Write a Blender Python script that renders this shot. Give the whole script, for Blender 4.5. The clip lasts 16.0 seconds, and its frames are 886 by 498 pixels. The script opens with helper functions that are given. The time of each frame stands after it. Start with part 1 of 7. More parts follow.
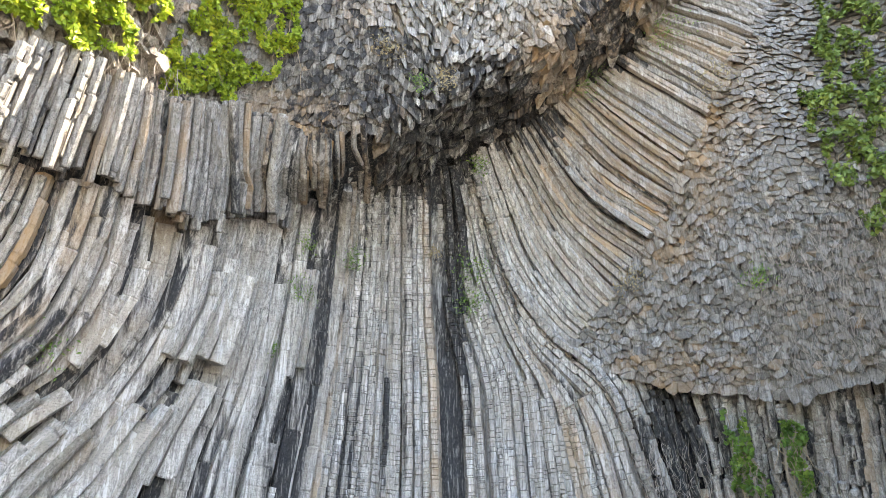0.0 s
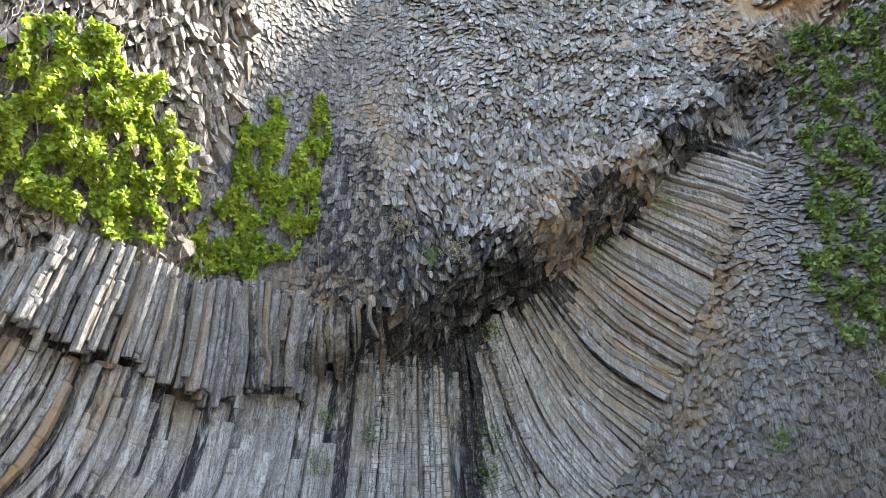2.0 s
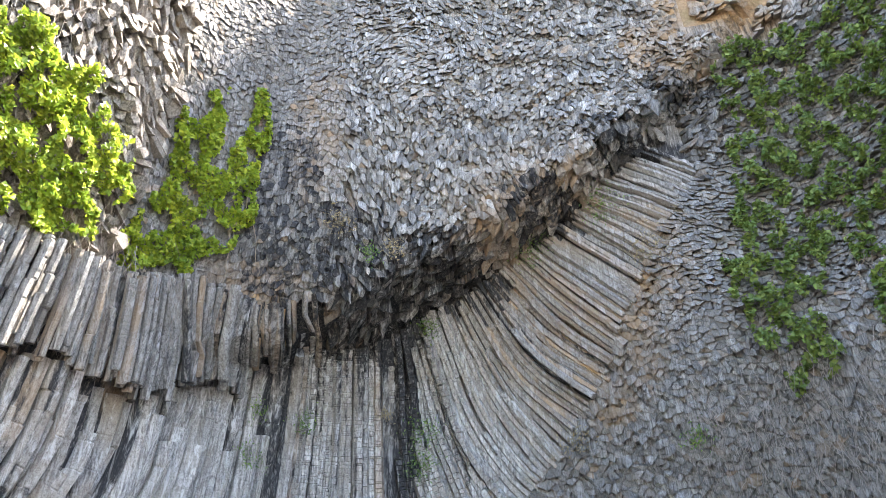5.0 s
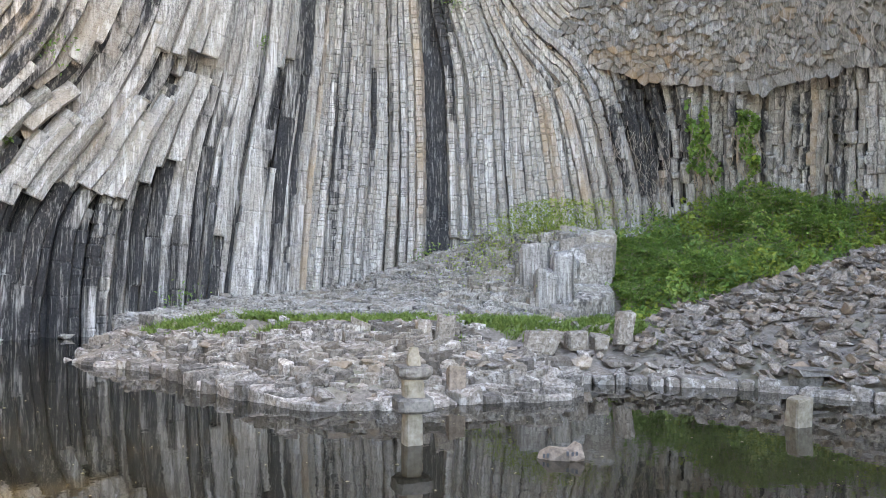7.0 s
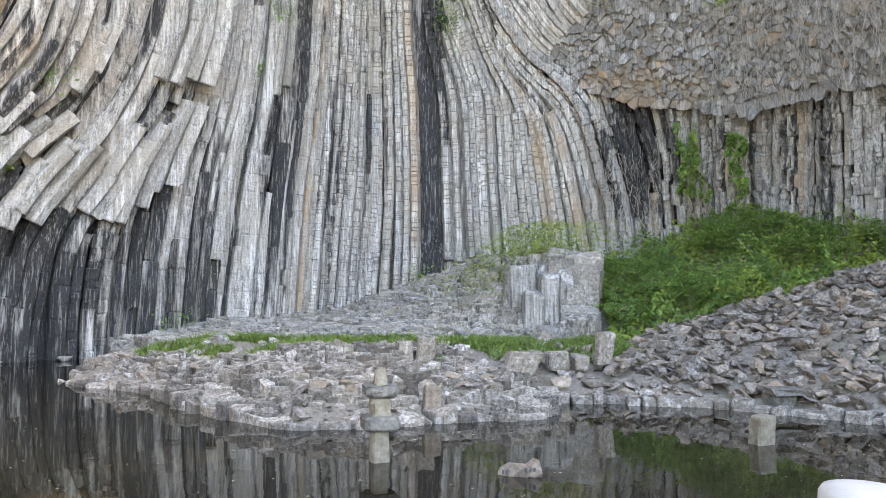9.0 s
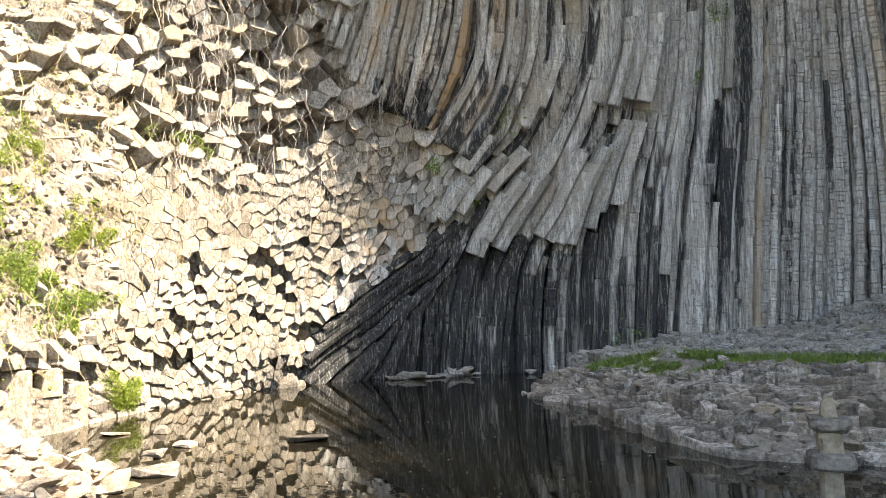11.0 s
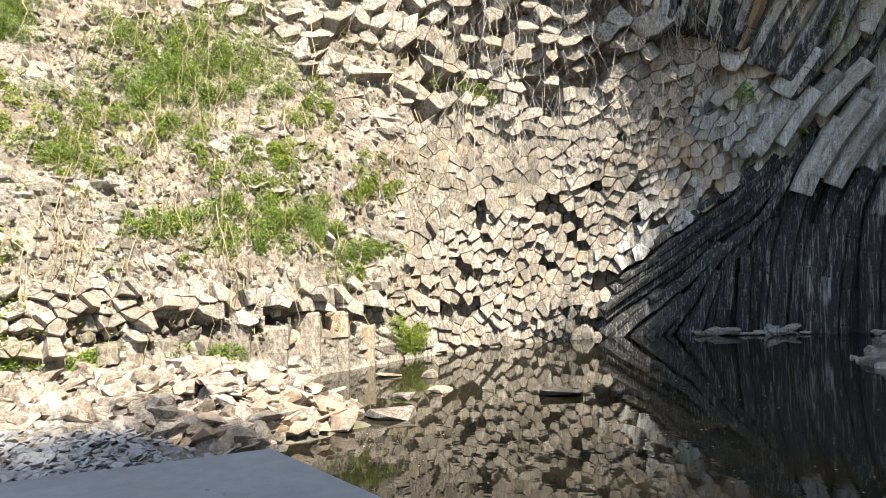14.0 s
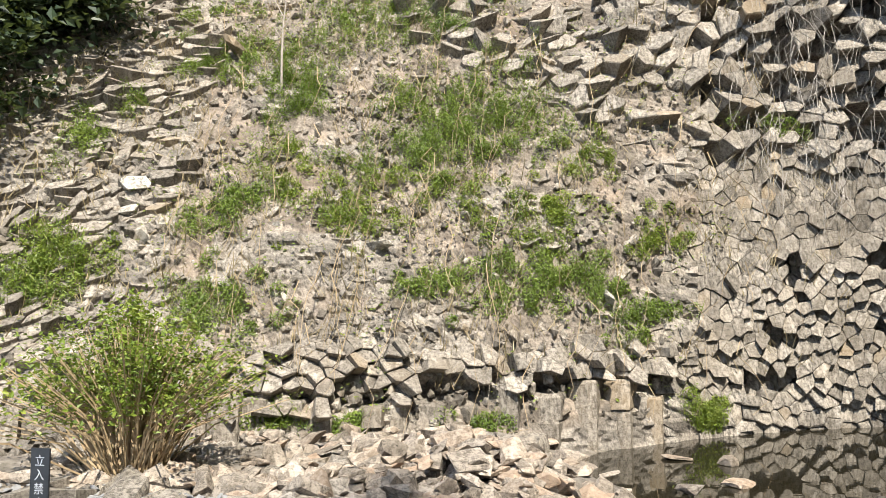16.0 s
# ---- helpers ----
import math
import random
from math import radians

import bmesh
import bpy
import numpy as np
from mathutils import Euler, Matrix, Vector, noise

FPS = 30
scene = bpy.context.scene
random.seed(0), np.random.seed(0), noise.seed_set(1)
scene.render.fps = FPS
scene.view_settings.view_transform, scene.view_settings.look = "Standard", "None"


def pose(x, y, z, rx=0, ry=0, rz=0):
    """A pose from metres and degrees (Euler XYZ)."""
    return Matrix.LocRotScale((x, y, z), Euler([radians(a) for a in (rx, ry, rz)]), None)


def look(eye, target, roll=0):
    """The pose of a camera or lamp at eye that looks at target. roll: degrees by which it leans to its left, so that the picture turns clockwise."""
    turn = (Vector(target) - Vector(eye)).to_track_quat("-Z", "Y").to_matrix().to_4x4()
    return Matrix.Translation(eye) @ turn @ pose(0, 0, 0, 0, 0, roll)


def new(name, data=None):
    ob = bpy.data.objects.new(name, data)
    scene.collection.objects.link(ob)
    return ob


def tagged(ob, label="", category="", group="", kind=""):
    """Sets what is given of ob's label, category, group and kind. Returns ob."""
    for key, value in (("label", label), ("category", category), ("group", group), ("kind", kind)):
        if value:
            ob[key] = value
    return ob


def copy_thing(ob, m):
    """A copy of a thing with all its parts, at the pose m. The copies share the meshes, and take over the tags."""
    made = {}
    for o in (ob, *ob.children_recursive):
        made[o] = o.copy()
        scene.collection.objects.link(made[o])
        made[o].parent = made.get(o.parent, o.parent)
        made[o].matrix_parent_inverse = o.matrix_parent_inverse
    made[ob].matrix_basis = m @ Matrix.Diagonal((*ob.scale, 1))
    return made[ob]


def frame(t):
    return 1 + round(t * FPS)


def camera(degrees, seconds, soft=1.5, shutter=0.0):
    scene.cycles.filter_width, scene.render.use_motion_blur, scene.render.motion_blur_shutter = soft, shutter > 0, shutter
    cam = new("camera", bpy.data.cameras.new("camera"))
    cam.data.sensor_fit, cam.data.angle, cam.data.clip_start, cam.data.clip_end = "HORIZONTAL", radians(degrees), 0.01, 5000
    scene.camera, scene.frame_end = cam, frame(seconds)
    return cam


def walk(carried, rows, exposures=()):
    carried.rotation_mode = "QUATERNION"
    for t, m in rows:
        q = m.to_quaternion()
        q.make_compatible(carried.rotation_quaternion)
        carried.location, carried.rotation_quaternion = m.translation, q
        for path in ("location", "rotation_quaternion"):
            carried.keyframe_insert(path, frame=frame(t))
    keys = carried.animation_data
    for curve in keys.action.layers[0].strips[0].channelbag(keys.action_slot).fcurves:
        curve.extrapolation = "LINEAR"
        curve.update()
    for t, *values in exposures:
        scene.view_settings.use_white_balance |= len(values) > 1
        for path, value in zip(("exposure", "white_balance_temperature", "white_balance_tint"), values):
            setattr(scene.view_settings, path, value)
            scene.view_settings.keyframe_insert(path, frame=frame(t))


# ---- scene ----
import mathutils

# ---- camera and walk ----
ROWS = [
    (0.0, pose(-1.083, 1.988, 2.331, 115.075, 0, -0.686) @ pose(0, 0, 0, 0, 0, 0.502)),
    (0.5, pose(-1.015, 1.771, 2.346, 125.703, 0, -1.221) @ pose(0, 0, 0, 0, 0, 0.370)),
    (1.0, pose(-0.851, 1.598, 2.358, 134.809, 0, 0.468) @ pose(0, 0, 0, 0, 0, 0.399)),
    (1.5, pose(-0.720, 1.439, 2.370, 139.388, 0, 0.489) @ pose(0, 0, 0, 0, 0, -0.771)),
    (2.0, pose(-0.834, 1.293, 2.343, 126.903, 0, 1.147) @ pose(0, 0, 0, 0, 0, -0.181)),
    (2.5, pose(-0.787, 1.022, 2.346, 114.699, 0, 2.197) @ pose(0, 0, 0, 0, 0, 0.228)),
    (3.0, pose(-0.716, 0.770, 2.351, 122.895, 0, 0.256) @ pose(0, 0, 0, 0, 0, 0.427)),
    (3.2, pose(-0.718, 0.648, 2.347, 128.653, 0, -0.234) @ pose(0, 0, 0, 0, 0, -0.125)),
    (5.3, pose(-0.184, 0.592, 2.360, 124.251, 0, -3.143) @ pose(0, 0, 0, 0, 0, -1.150)),
    (5.5, pose(-0.222, 0.529, 2.359, 118.687, 0, -2.399) @ pose(0, 0, 0, 0, 0, -1.212)),
    (6.0, pose(-0.212, 0.387, 2.354, 104.065, 0, -1.280) @ pose(0, 0, 0, 0, 0, -0.164)),
    (6.5, pose(-0.153, 0.250, 2.310, 90.807, 0, -0.775) @ pose(0, 0, 0, 0, 0, 1.286)),
    (7.0, pose(-0.000, 0.000, 2.350, 91.298, 0, 0.000) @ pose(0, 0, 0, 0, 0, 0.810)),
    (7.5, pose(0.155, -0.231, 2.330, 92.072, 0, -0.504) @ pose(0, 0, 0, 0, 0, 0.697)),
    (8.0, pose(0.272, -0.386, 2.338, 92.127, 0, -0.478) @ pose(0, 0, 0, 0, 0, 0.460)),
    (8.2, pose(0.353, -0.424, 2.347, 92.484, 0, -0.463) @ pose(0, 0, 0, 0, 0, 0.554)),
    (10.3, pose(0.919, -0.186, 2.433, 93.464, 0, 19.046) @ pose(0, 0, 0, 0, 0, -0.936)),
    (10.5, pose(0.984, -0.095, 2.450, 93.724, 0, 25.233) @ pose(0, 0, 0, 0, 0, -0.936)),
    (11.0, pose(1.125, 0.042, 2.471, 93.952, 0, 34.527) @ pose(0, 0, 0, 0, 0, -1.064)),
    (11.5, pose(1.267, 0.335, 2.444, 93.550, 0, 38.086) @ pose(0, 0, 0, 0, 0, -1.130)),
    (12.0, pose(1.623, 0.623, 2.399, 92.089, 0, 39.656) @ pose(0, 0, 0, 0, 0, -0.915)),
    (12.5, pose(1.829, 1.016, 2.378, 90.634, 0, 43.010) @ pose(0, 0, 0, 0, 0, -1.102)),
    (13.0, pose(1.719, 1.395, 2.392, 90.298, 0, 46.399) @ pose(0, 0, 0, 0, 0, -0.885)),
    (13.5, pose(1.702, 1.886, 2.317, 90.237, 0, 53.481) @ pose(0, 0, 0, 0, 0, -1.121)),
    (14.0, pose(1.458, 2.214, 2.295, 90.996, 0, 60.673) @ pose(0, 0, 0, 0, 0, -1.272)),
    (14.5, pose(1.211, 2.492, 2.346, 91.164, 0, 66.684) @ pose(0, 0, 0, 0, 0, -1.504)),
    (15.0, pose(0.940, 2.780, 2.351, 91.962, 0, 70.509) @ pose(0, 0, 0, 0, 0, -0.923)),
    (15.5, pose(0.608, 3.017, 2.331, 93.606, 0, 75.618) @ pose(0, 0, 0, 0, 0, -0.699)),
    (16.0, pose(0.323, 3.237, 2.353, 95.728, 0, 83.147) @ pose(0, 0, 0, 0, 0, -0.552)),
]
cam = camera(59.93, 16.0, soft=0.7)
walk(cam, ROWS, exposures=[
    (0.0, 4.03, 7700, 13), (0.5, 3.93, 7500, 12), (1.0, 3.62, 7300, 9), (1.5, 3.22, 6900, 9), (2.0, 3.27, 6700, 12), (2.5, 3.58, 6800, 13), (3.2, 3.75, 7300, 14),
    (5.3, 3.65, 6700, 14), (6.0, 3.78, 6700, 13), (6.5, 4.0, 7800, 15), (7.0, 4.1, 8100, 15), (8.2, 4.15, 8100, 15), (10.3, 3.7, 7800, 11), (11.0, 2.8, 7900, 10),
    (12.5, 2.2, 7300, 8), (14.5, 1.98, 6900, 8), (16.0, 1.52, 6700, 8)])

# ---- world and sun ----
SUN_TO = Vector((0.583, 0.072, 0.809)).normalized()      # towards the sun
world = bpy.data.worlds.new("world")
scene.world = world
world.use_nodes = True
wn = world.node_tree.nodes
sky = wn.new("ShaderNodeTexSky")
sky.sky_type, sky.sun_disc = "NISHITA", False
sky.sun_elevation = math.asin(SUN_TO.z)
sky.sun_rotation = math.atan2(SUN_TO.x, SUN_TO.y)
wn["Background"].inputs[1].default_value = 0.122
world.node_tree.links.new(sky.outputs[0], wn["Background"].inputs[0])
sun_data = bpy.data.lights.new("sun", "SUN")
sun_data.energy, sun_data.angle, sun_data.color = 3.8, radians(0.53), (1.0, 0.94, 0.84)
sun = new("sun", sun_data)
sun.matrix_world = look(SUN_TO * 100, (0, 0, 0))


# ---- materials ----
def node_material(name):
    m = bpy.data.materials.new(name)
    m.use_nodes = True
    nt = m.node_tree
    bsdf = nt.nodes["Principled BSDF"]

    def add(kind, **sockets):
        n = nt.nodes.new(kind)
        for k, v in sockets.items():
            n.inputs[k.replace("_", " ")].default_value = v
        return n

    def link(a, b):
        nt.links.new(a, b)
    return m, nt, bsdf, add, link


def math_node(add, link, op, a, b, clamp=False):
    n = add("ShaderNodeMath")
    n.operation, n.use_clamp = op, clamp
    for i, v in enumerate((a, b)):
        if isinstance(v, (int, float)):
            n.inputs[i].default_value = v
        else:
            link(v, n.inputs[i])
    return n.outputs[0]


def mix_color(add, link, fac, a, b, blend="MIX"):
    n = add("ShaderNodeMix")
    n.data_type, n.blend_type = "RGBA", blend
    for sock, v in ((n.inputs[0], fac), (n.inputs[6], a), (n.inputs[7], b)):
        if isinstance(v, (int, float)):
            sock.default_value = v
        elif isinstance(v, tuple):
            sock.default_value = (*v, 1)
        else:
            link(v, sock)
    return n.outputs[2]


def noise_node(add, link, vector, scale, detail=4.0, rough=0.6):
    n = add("ShaderNodeTexNoise", Scale=scale, Detail=detail, Roughness=rough)
    link(vector, n.inputs["Vector"])
    return n.outputs["Fac"]


def ramp(add, link, fac, lo, hi):
    n = add("ShaderNodeMapRange", From_Min=lo, From_Max=hi)
    link(fac, n.inputs[0])
    return n.outputs[0]


def rock_material(name, pale, deep, ochre, black, bump=1.1, run=0.07, white=None):
    """Basalt: 'tone' holds a lightness in red, iron staining in green, wet black stains and painted shade in blue."""
    m, nt, bsdf, add, link = node_material(name)
    geo = add("ShaderNodeNewGeometry").outputs["Position"]
    tone = add("ShaderNodeAttribute")
    tone.attribute_name = "tone"
    rgb = add("ShaderNodeSeparateColor")
    link(tone.outputs["Color"], rgb.inputs[0])
    squash = add("ShaderNodeMapping")
    squash.inputs["Scale"].default_value = (1, 1, run)
    link(geo, squash.inputs["Vector"])
    big = noise_node(add, link, geo, 0.7, 5)
    fine = noise_node(add, link, geo, 11.0, 8, 0.75)
    runs = noise_node(add, link, squash.outputs[0], 5.0, 8, 0.72)
    drip = noise_node(add, link, squash.outputs[0], 15.0, 5, 0.7)
    grain = math_node(add, link, "ADD", math_node(add, link, "MULTIPLY", fine, 0.36), math_node(add, link, "MULTIPLY", drip, 0.64))
    base = mix_color(add, link, ramp(add, link, grain, 0.425, 0.56), deep, pale)
    base = mix_color(add, link, ramp(add, link, big, 0.35, 0.75), base, tuple(0.5 * (p + d) * f for p, d, f in zip(pale, deep, (0.95, 0.9, 0.82))))
    speck = noise_node(add, link, geo, 26.0, 3, 0.6)
    base = mix_color(add, link, ramp(add, link, speck, 0.60, 0.74), base, tuple(0.35 * d for d in deep))
    ticks = add("ShaderNodeMapping")
    ticks.inputs["Scale"].default_value = (1.6, 1.6, 9.0)
    link(geo, ticks.inputs["Vector"])
    crack = noise_node(add, link, ticks.outputs[0], 1.5, 4, 0.7)
    hair = math_node(add, link, "ABSOLUTE", math_node(add, link, "SUBTRACT", crack, 0.5), 0.0)
    base = mix_color(add, link, math_node(add, link, "SUBTRACT", 0.6, ramp(add, link, hair, 0.0, 0.035), True), base, tuple(0.22 * d for d in deep))
    lichen = math_node(add, link, "MULTIPLY", ramp(add, link, runs, 0.55, 0.60), 0.58)
    base = mix_color(add, link, lichen, base, white or tuple(min(0.64, 1.18 * p) for p in pale))
    light = add("ShaderNodeVectorMath")
    light.operation = "SCALE"
    link(base, light.inputs[0])
    link(rgb.outputs[0], light.inputs["Scale"])
    rust = math_node(add, link, "MULTIPLY", rgb.outputs[1], ramp(add, link, big, 0.25, 0.65), True)
    col = mix_color(add, link, rust, light.outputs[0], ochre)
    # blue blackens the rock: wet streaks, and shade painted in through DARK_ZONES
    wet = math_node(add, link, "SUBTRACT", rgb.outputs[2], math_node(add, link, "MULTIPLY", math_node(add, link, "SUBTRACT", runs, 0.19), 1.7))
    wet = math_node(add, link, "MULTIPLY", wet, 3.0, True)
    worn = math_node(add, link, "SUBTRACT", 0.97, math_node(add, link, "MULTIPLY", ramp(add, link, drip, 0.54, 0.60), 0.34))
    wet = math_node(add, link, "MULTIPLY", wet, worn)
    black_mix = mix_color(add, link, math_node(add, link, "MULTIPLY", ramp(add, link, fine, 0.45, 0.62), 0.16), black, deep)
    col = mix_color(add, link, wet, col, black_mix)
    link(col, bsdf.inputs["Base Color"])
    bsdf.inputs["Roughness"].default_value = 0.85
    bsdf.inputs["Specular IOR Level"].default_value = 0.3
    b = add("ShaderNodeBump", Strength=bump, Distance=0.045)
    link(math_node(add, link, "ADD", fine, math_node(add, link, "MULTIPLY", noise_node(add, link, geo, 5.0, 5), 1.1)), b.inputs["Height"])
    link(b.outputs[0], bsdf.inputs["Normal"])
    return m


BASALT = rock_material("basalt", (0.50, 0.488, 0.465), (0.15, 0.147, 0.145), (0.36, 0.22, 0.10), (0.014, 0.015, 0.018), bump=0.9, white=(0.61, 0.605, 0.59))
WARM_BASALT = rock_material("weathered_basalt", (0.365, 0.33, 0.288), (0.095, 0.084, 0.073), (0.33, 0.235, 0.13), (0.03, 0.03, 0.03), 0.9, 0.45)
RUBBLE = rock_material("rubble", (0.275, 0.243, 0.217), (0.075, 0.066, 0.059), (0.34, 0.24, 0.165), (0.02, 0.02, 0.02), 0.9, 0.8, (0.37, 0.34, 0.31))
ISLET_ROCK = rock_material("islet_rock", (0.345, 0.315, 0.285), (0.085, 0.075, 0.067), (0.34, 0.25, 0.17), (0.02, 0.02, 0.02), 0.9, 0.7, (0.50, 0.475, 0.44))
BENCH_ROCK = rock_material("bench_rock", (0.36, 0.345, 0.32), (0.105, 0.10, 0.094), (0.34, 0.26, 0.17), (0.02, 0.02, 0.022), 0.8, 0.6, (0.45, 0.44, 0.42))
PALE_RUBBLE = rock_material("pale_rubble", (0.385, 0.335, 0.285), (0.15, 0.128, 0.107), (0.42, 0.27, 0.17), (0.05, 0.05, 0.05), 0.8, 0.8)


WHITE_ROCK = rock_material("white_rock", (0.55, 0.525, 0.48), (0.22, 0.205, 0.185), (0.42, 0.33, 0.22), (0.08, 0.08, 0.08), 1.0, 0.8)


def leaf_material(name, dark, mid, bright, glow=0.35, rough=0.5):
    m, nt, bsdf, add, link = node_material(name)
    isl = add("ShaderNodeNewGeometry")
    col = add("ShaderNodeValToRGB")
    col.color_ramp.elements[0].color = (*dark, 1)
    col.color_ramp.elements[1].color = (*bright, 1)
    col.color_ramp.elements.new(0.55).color = (*mid, 1)
    big = noise_node(add, link, isl.outputs["Position"], 0.8, 3)
    f = math_node(add, link, "ADD", math_node(add, link, "MULTIPLY", isl.outputs["Random Per Island"], 0.65),
                  math_node(add, link, "MULTIPLY", ramp(add, link, big, 0.3, 0.7), 0.35))
    link(f, col.inputs[0])
    link(col.outputs[0], bsdf.inputs["Base Color"])
    bsdf.inputs["Roughness"].default_value = rough
    tr = add("ShaderNodeBsdfTranslucent")
    hot = mix_color(add, link, 0.3, col.outputs[0], (0.34, 0.42, 0.05), "MIX")
    link(hot, tr.inputs["Color"])
    mix = add("ShaderNodeMixShader")
    mix.inputs[0].default_value = glow
    link(bsdf.outputs[0], mix.inputs[1])
    link(tr.outputs[0], mix.inputs[2])
    link(mix.outputs[0], nt.nodes["Material Output"].inputs["Surface"])
    return m


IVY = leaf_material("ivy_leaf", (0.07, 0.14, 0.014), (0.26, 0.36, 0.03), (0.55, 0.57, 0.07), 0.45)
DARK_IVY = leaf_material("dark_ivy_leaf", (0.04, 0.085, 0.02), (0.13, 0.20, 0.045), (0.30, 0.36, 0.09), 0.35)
TREE_LEAF = leaf_material("tree_leaf", (0.032, 0.056, 0.022), (0.068, 0.105, 0.038), (0.14, 0.185, 0.065), 0.4)
PALE_LEAF = leaf_material("pale_tree_leaf", (0.07, 0.10, 0.042), (0.13, 0.165, 0.072), (0.24, 0.27, 0.125), 0.45)
DEEP_LEAF = leaf_material("evergreen_leaf", (0.014, 0.027, 0.016), (0.030, 0.052, 0.028), (0.065, 0.10, 0.05), 0.25)
HERB = leaf_material("herb_leaf", (0.022, 0.065, 0.013), (0.085, 0.185, 0.034), (0.24, 0.34, 0.07), 0.36)
ISLET_GRASS = leaf_material("short_grass", (0.05, 0.09, 0.02), (0.11, 0.18, 0.035), (0.22, 0.28, 0.07), 0.35)
SLOPE_HERB = leaf_material("slope_herb", (0.055, 0.092, 0.015), (0.15, 0.22, 0.04), (0.30, 0.37, 0.085), 0.38)
DRY_GRASS = leaf_material("dry_grass", (0.16, 0.12, 0.06), (0.27, 0.21, 0.12), (0.40, 0.33, 0.20), 0.2)
SHRUB_LEAF = leaf_material("shrub_leaf", (0.07, 0.12, 0.02), (0.16, 0.22, 0.03), (0.30, 0.34, 0.06), 0.35)


def plain_material(name, a, b, scale, rough=0.8, bump=0.3, metal=0.0):
    m, nt, bsdf, add, link = node_material(name)
    geo = add("ShaderNodeNewGeometry").outputs["Position"]
    f1 = noise_node(add, link, geo, scale, 6, 0.65)
    f2 = noise_node(add, link, geo, scale * 0.13, 4)
    f = math_node(add, link, "ADD", math_node(add, link, "MULTIPLY", f1, 0.6), math_node(add, link, "MULTIPLY", f2, 0.4))
    link(mix_color(add, link, ramp(add, link, f, 0.35, 0.65), a, b), bsdf.inputs["Base Color"])
    bsdf.inputs["Roughness"].default_value, bsdf.inputs["Metallic"].default_value = rough, metal
    bp = add("ShaderNodeBump", Strength=bump, Distance=0.02)
    link(f1, bp.inputs["Height"])
    link(bp.outputs[0], bsdf.inputs["Normal"])
    return m


BARK = plain_material("bark", (0.16, 0.125, 0.09), (0.30, 0.25, 0.19), 6)
TWIG = plain_material("dry_twig", (0.25, 0.22, 0.19), (0.45, 0.40, 0.35), 9)
ROOT_GREY = plain_material("dry_root", (0.20, 0.18, 0.16), (0.36, 0.33, 0.30), 9)
STEM = plain_material("shrub_stem", (0.22, 0.15, 0.085), (0.44, 0.34, 0.21), 8)
CONCRETE = plain_material("concrete", (0.15, 0.155, 0.165), (0.21, 0.215, 0.225), 7, 0.75, 0.12)
LANTERN_STONE = plain_material("lantern_stone", (0.035, 0.031, 0.027), (0.20, 0.185, 0.165), 14, 0.9, 0.7)
BROWN_STONE = plain_material("brown_stone", (0.05, 0.038, 0.027), (0.26, 0.205, 0.16), 14, 0.9, 0.6)
PALE_STONE = plain_material("pale_cut_stone", (0.09, 0.07, 0.042), (0.26, 0.235, 0.19), 10, 0.9, 0.5)
SIGN_BOARD = plain_material("sign_board", (0.035, 0.037, 0.042), (0.055, 0.057, 0.062), 20, 0.5, 0.05)
SIGN_WHITE = plain_material("sign_letter", (0.74, 0.74, 0.74), (0.82, 0.82, 0.82), 20, 0.6, 0.0)
SIGN_POST = plain_material("sign_post", (0.10, 0.10, 0.10), (0.16, 0.16, 0.16), 15, 0.6, 0.1)
WHITE_POST = plain_material("white_post", (0.24, 0.237, 0.23), (0.31, 0.307, 0.30), 10, 0.7, 0.1)
SLATE_GRAVEL = plain_material("gravel", (0.10, 0.10, 0.105), (0.30, 0.30, 0.30), 14, 0.9, 0.6)
FALLEN_LEAF = plain_material("fallen_leaf", (0.20, 0.17, 0.09), (0.40, 0.35, 0.22), 3, 0.7, 0.0)


def soil_material(name, deep, pale):
    m, nt, bsdf, add, link = node_material(name)
    geo = add("ShaderNodeNewGeometry").outputs["Position"]
    fine = noise_node(add, link, geo, 7.0, 7, 0.7)
    big = noise_node(add, link, geo, 0.5, 4)
    col = mix_color(add, link, ramp(add, link, fine, 0.3, 0.7), deep, pale)
    col = mix_color(add, link, math_node(add, link, "MULTIPLY", ramp(add, link, big, 0.5, 0.7), 0.5), col, (0.10, 0.11, 0.04))
    link(col, bsdf.inputs["Base Color"])
    bsdf.inputs["Roughness"].default_value = 0.95
    b = add("ShaderNodeBump", Strength=0.7, Distance=0.08)
    link(fine, b.inputs["Height"])
    link(b.outputs[0], bsdf.inputs["Normal"])
    return m


OCHRE_SOIL = soil_material("ochre_soil", (0.20, 0.125, 0.07), (0.42, 0.29, 0.175))
SOIL = soil_material("soil", (0.07, 0.058, 0.045), (0.25, 0.22, 0.19))


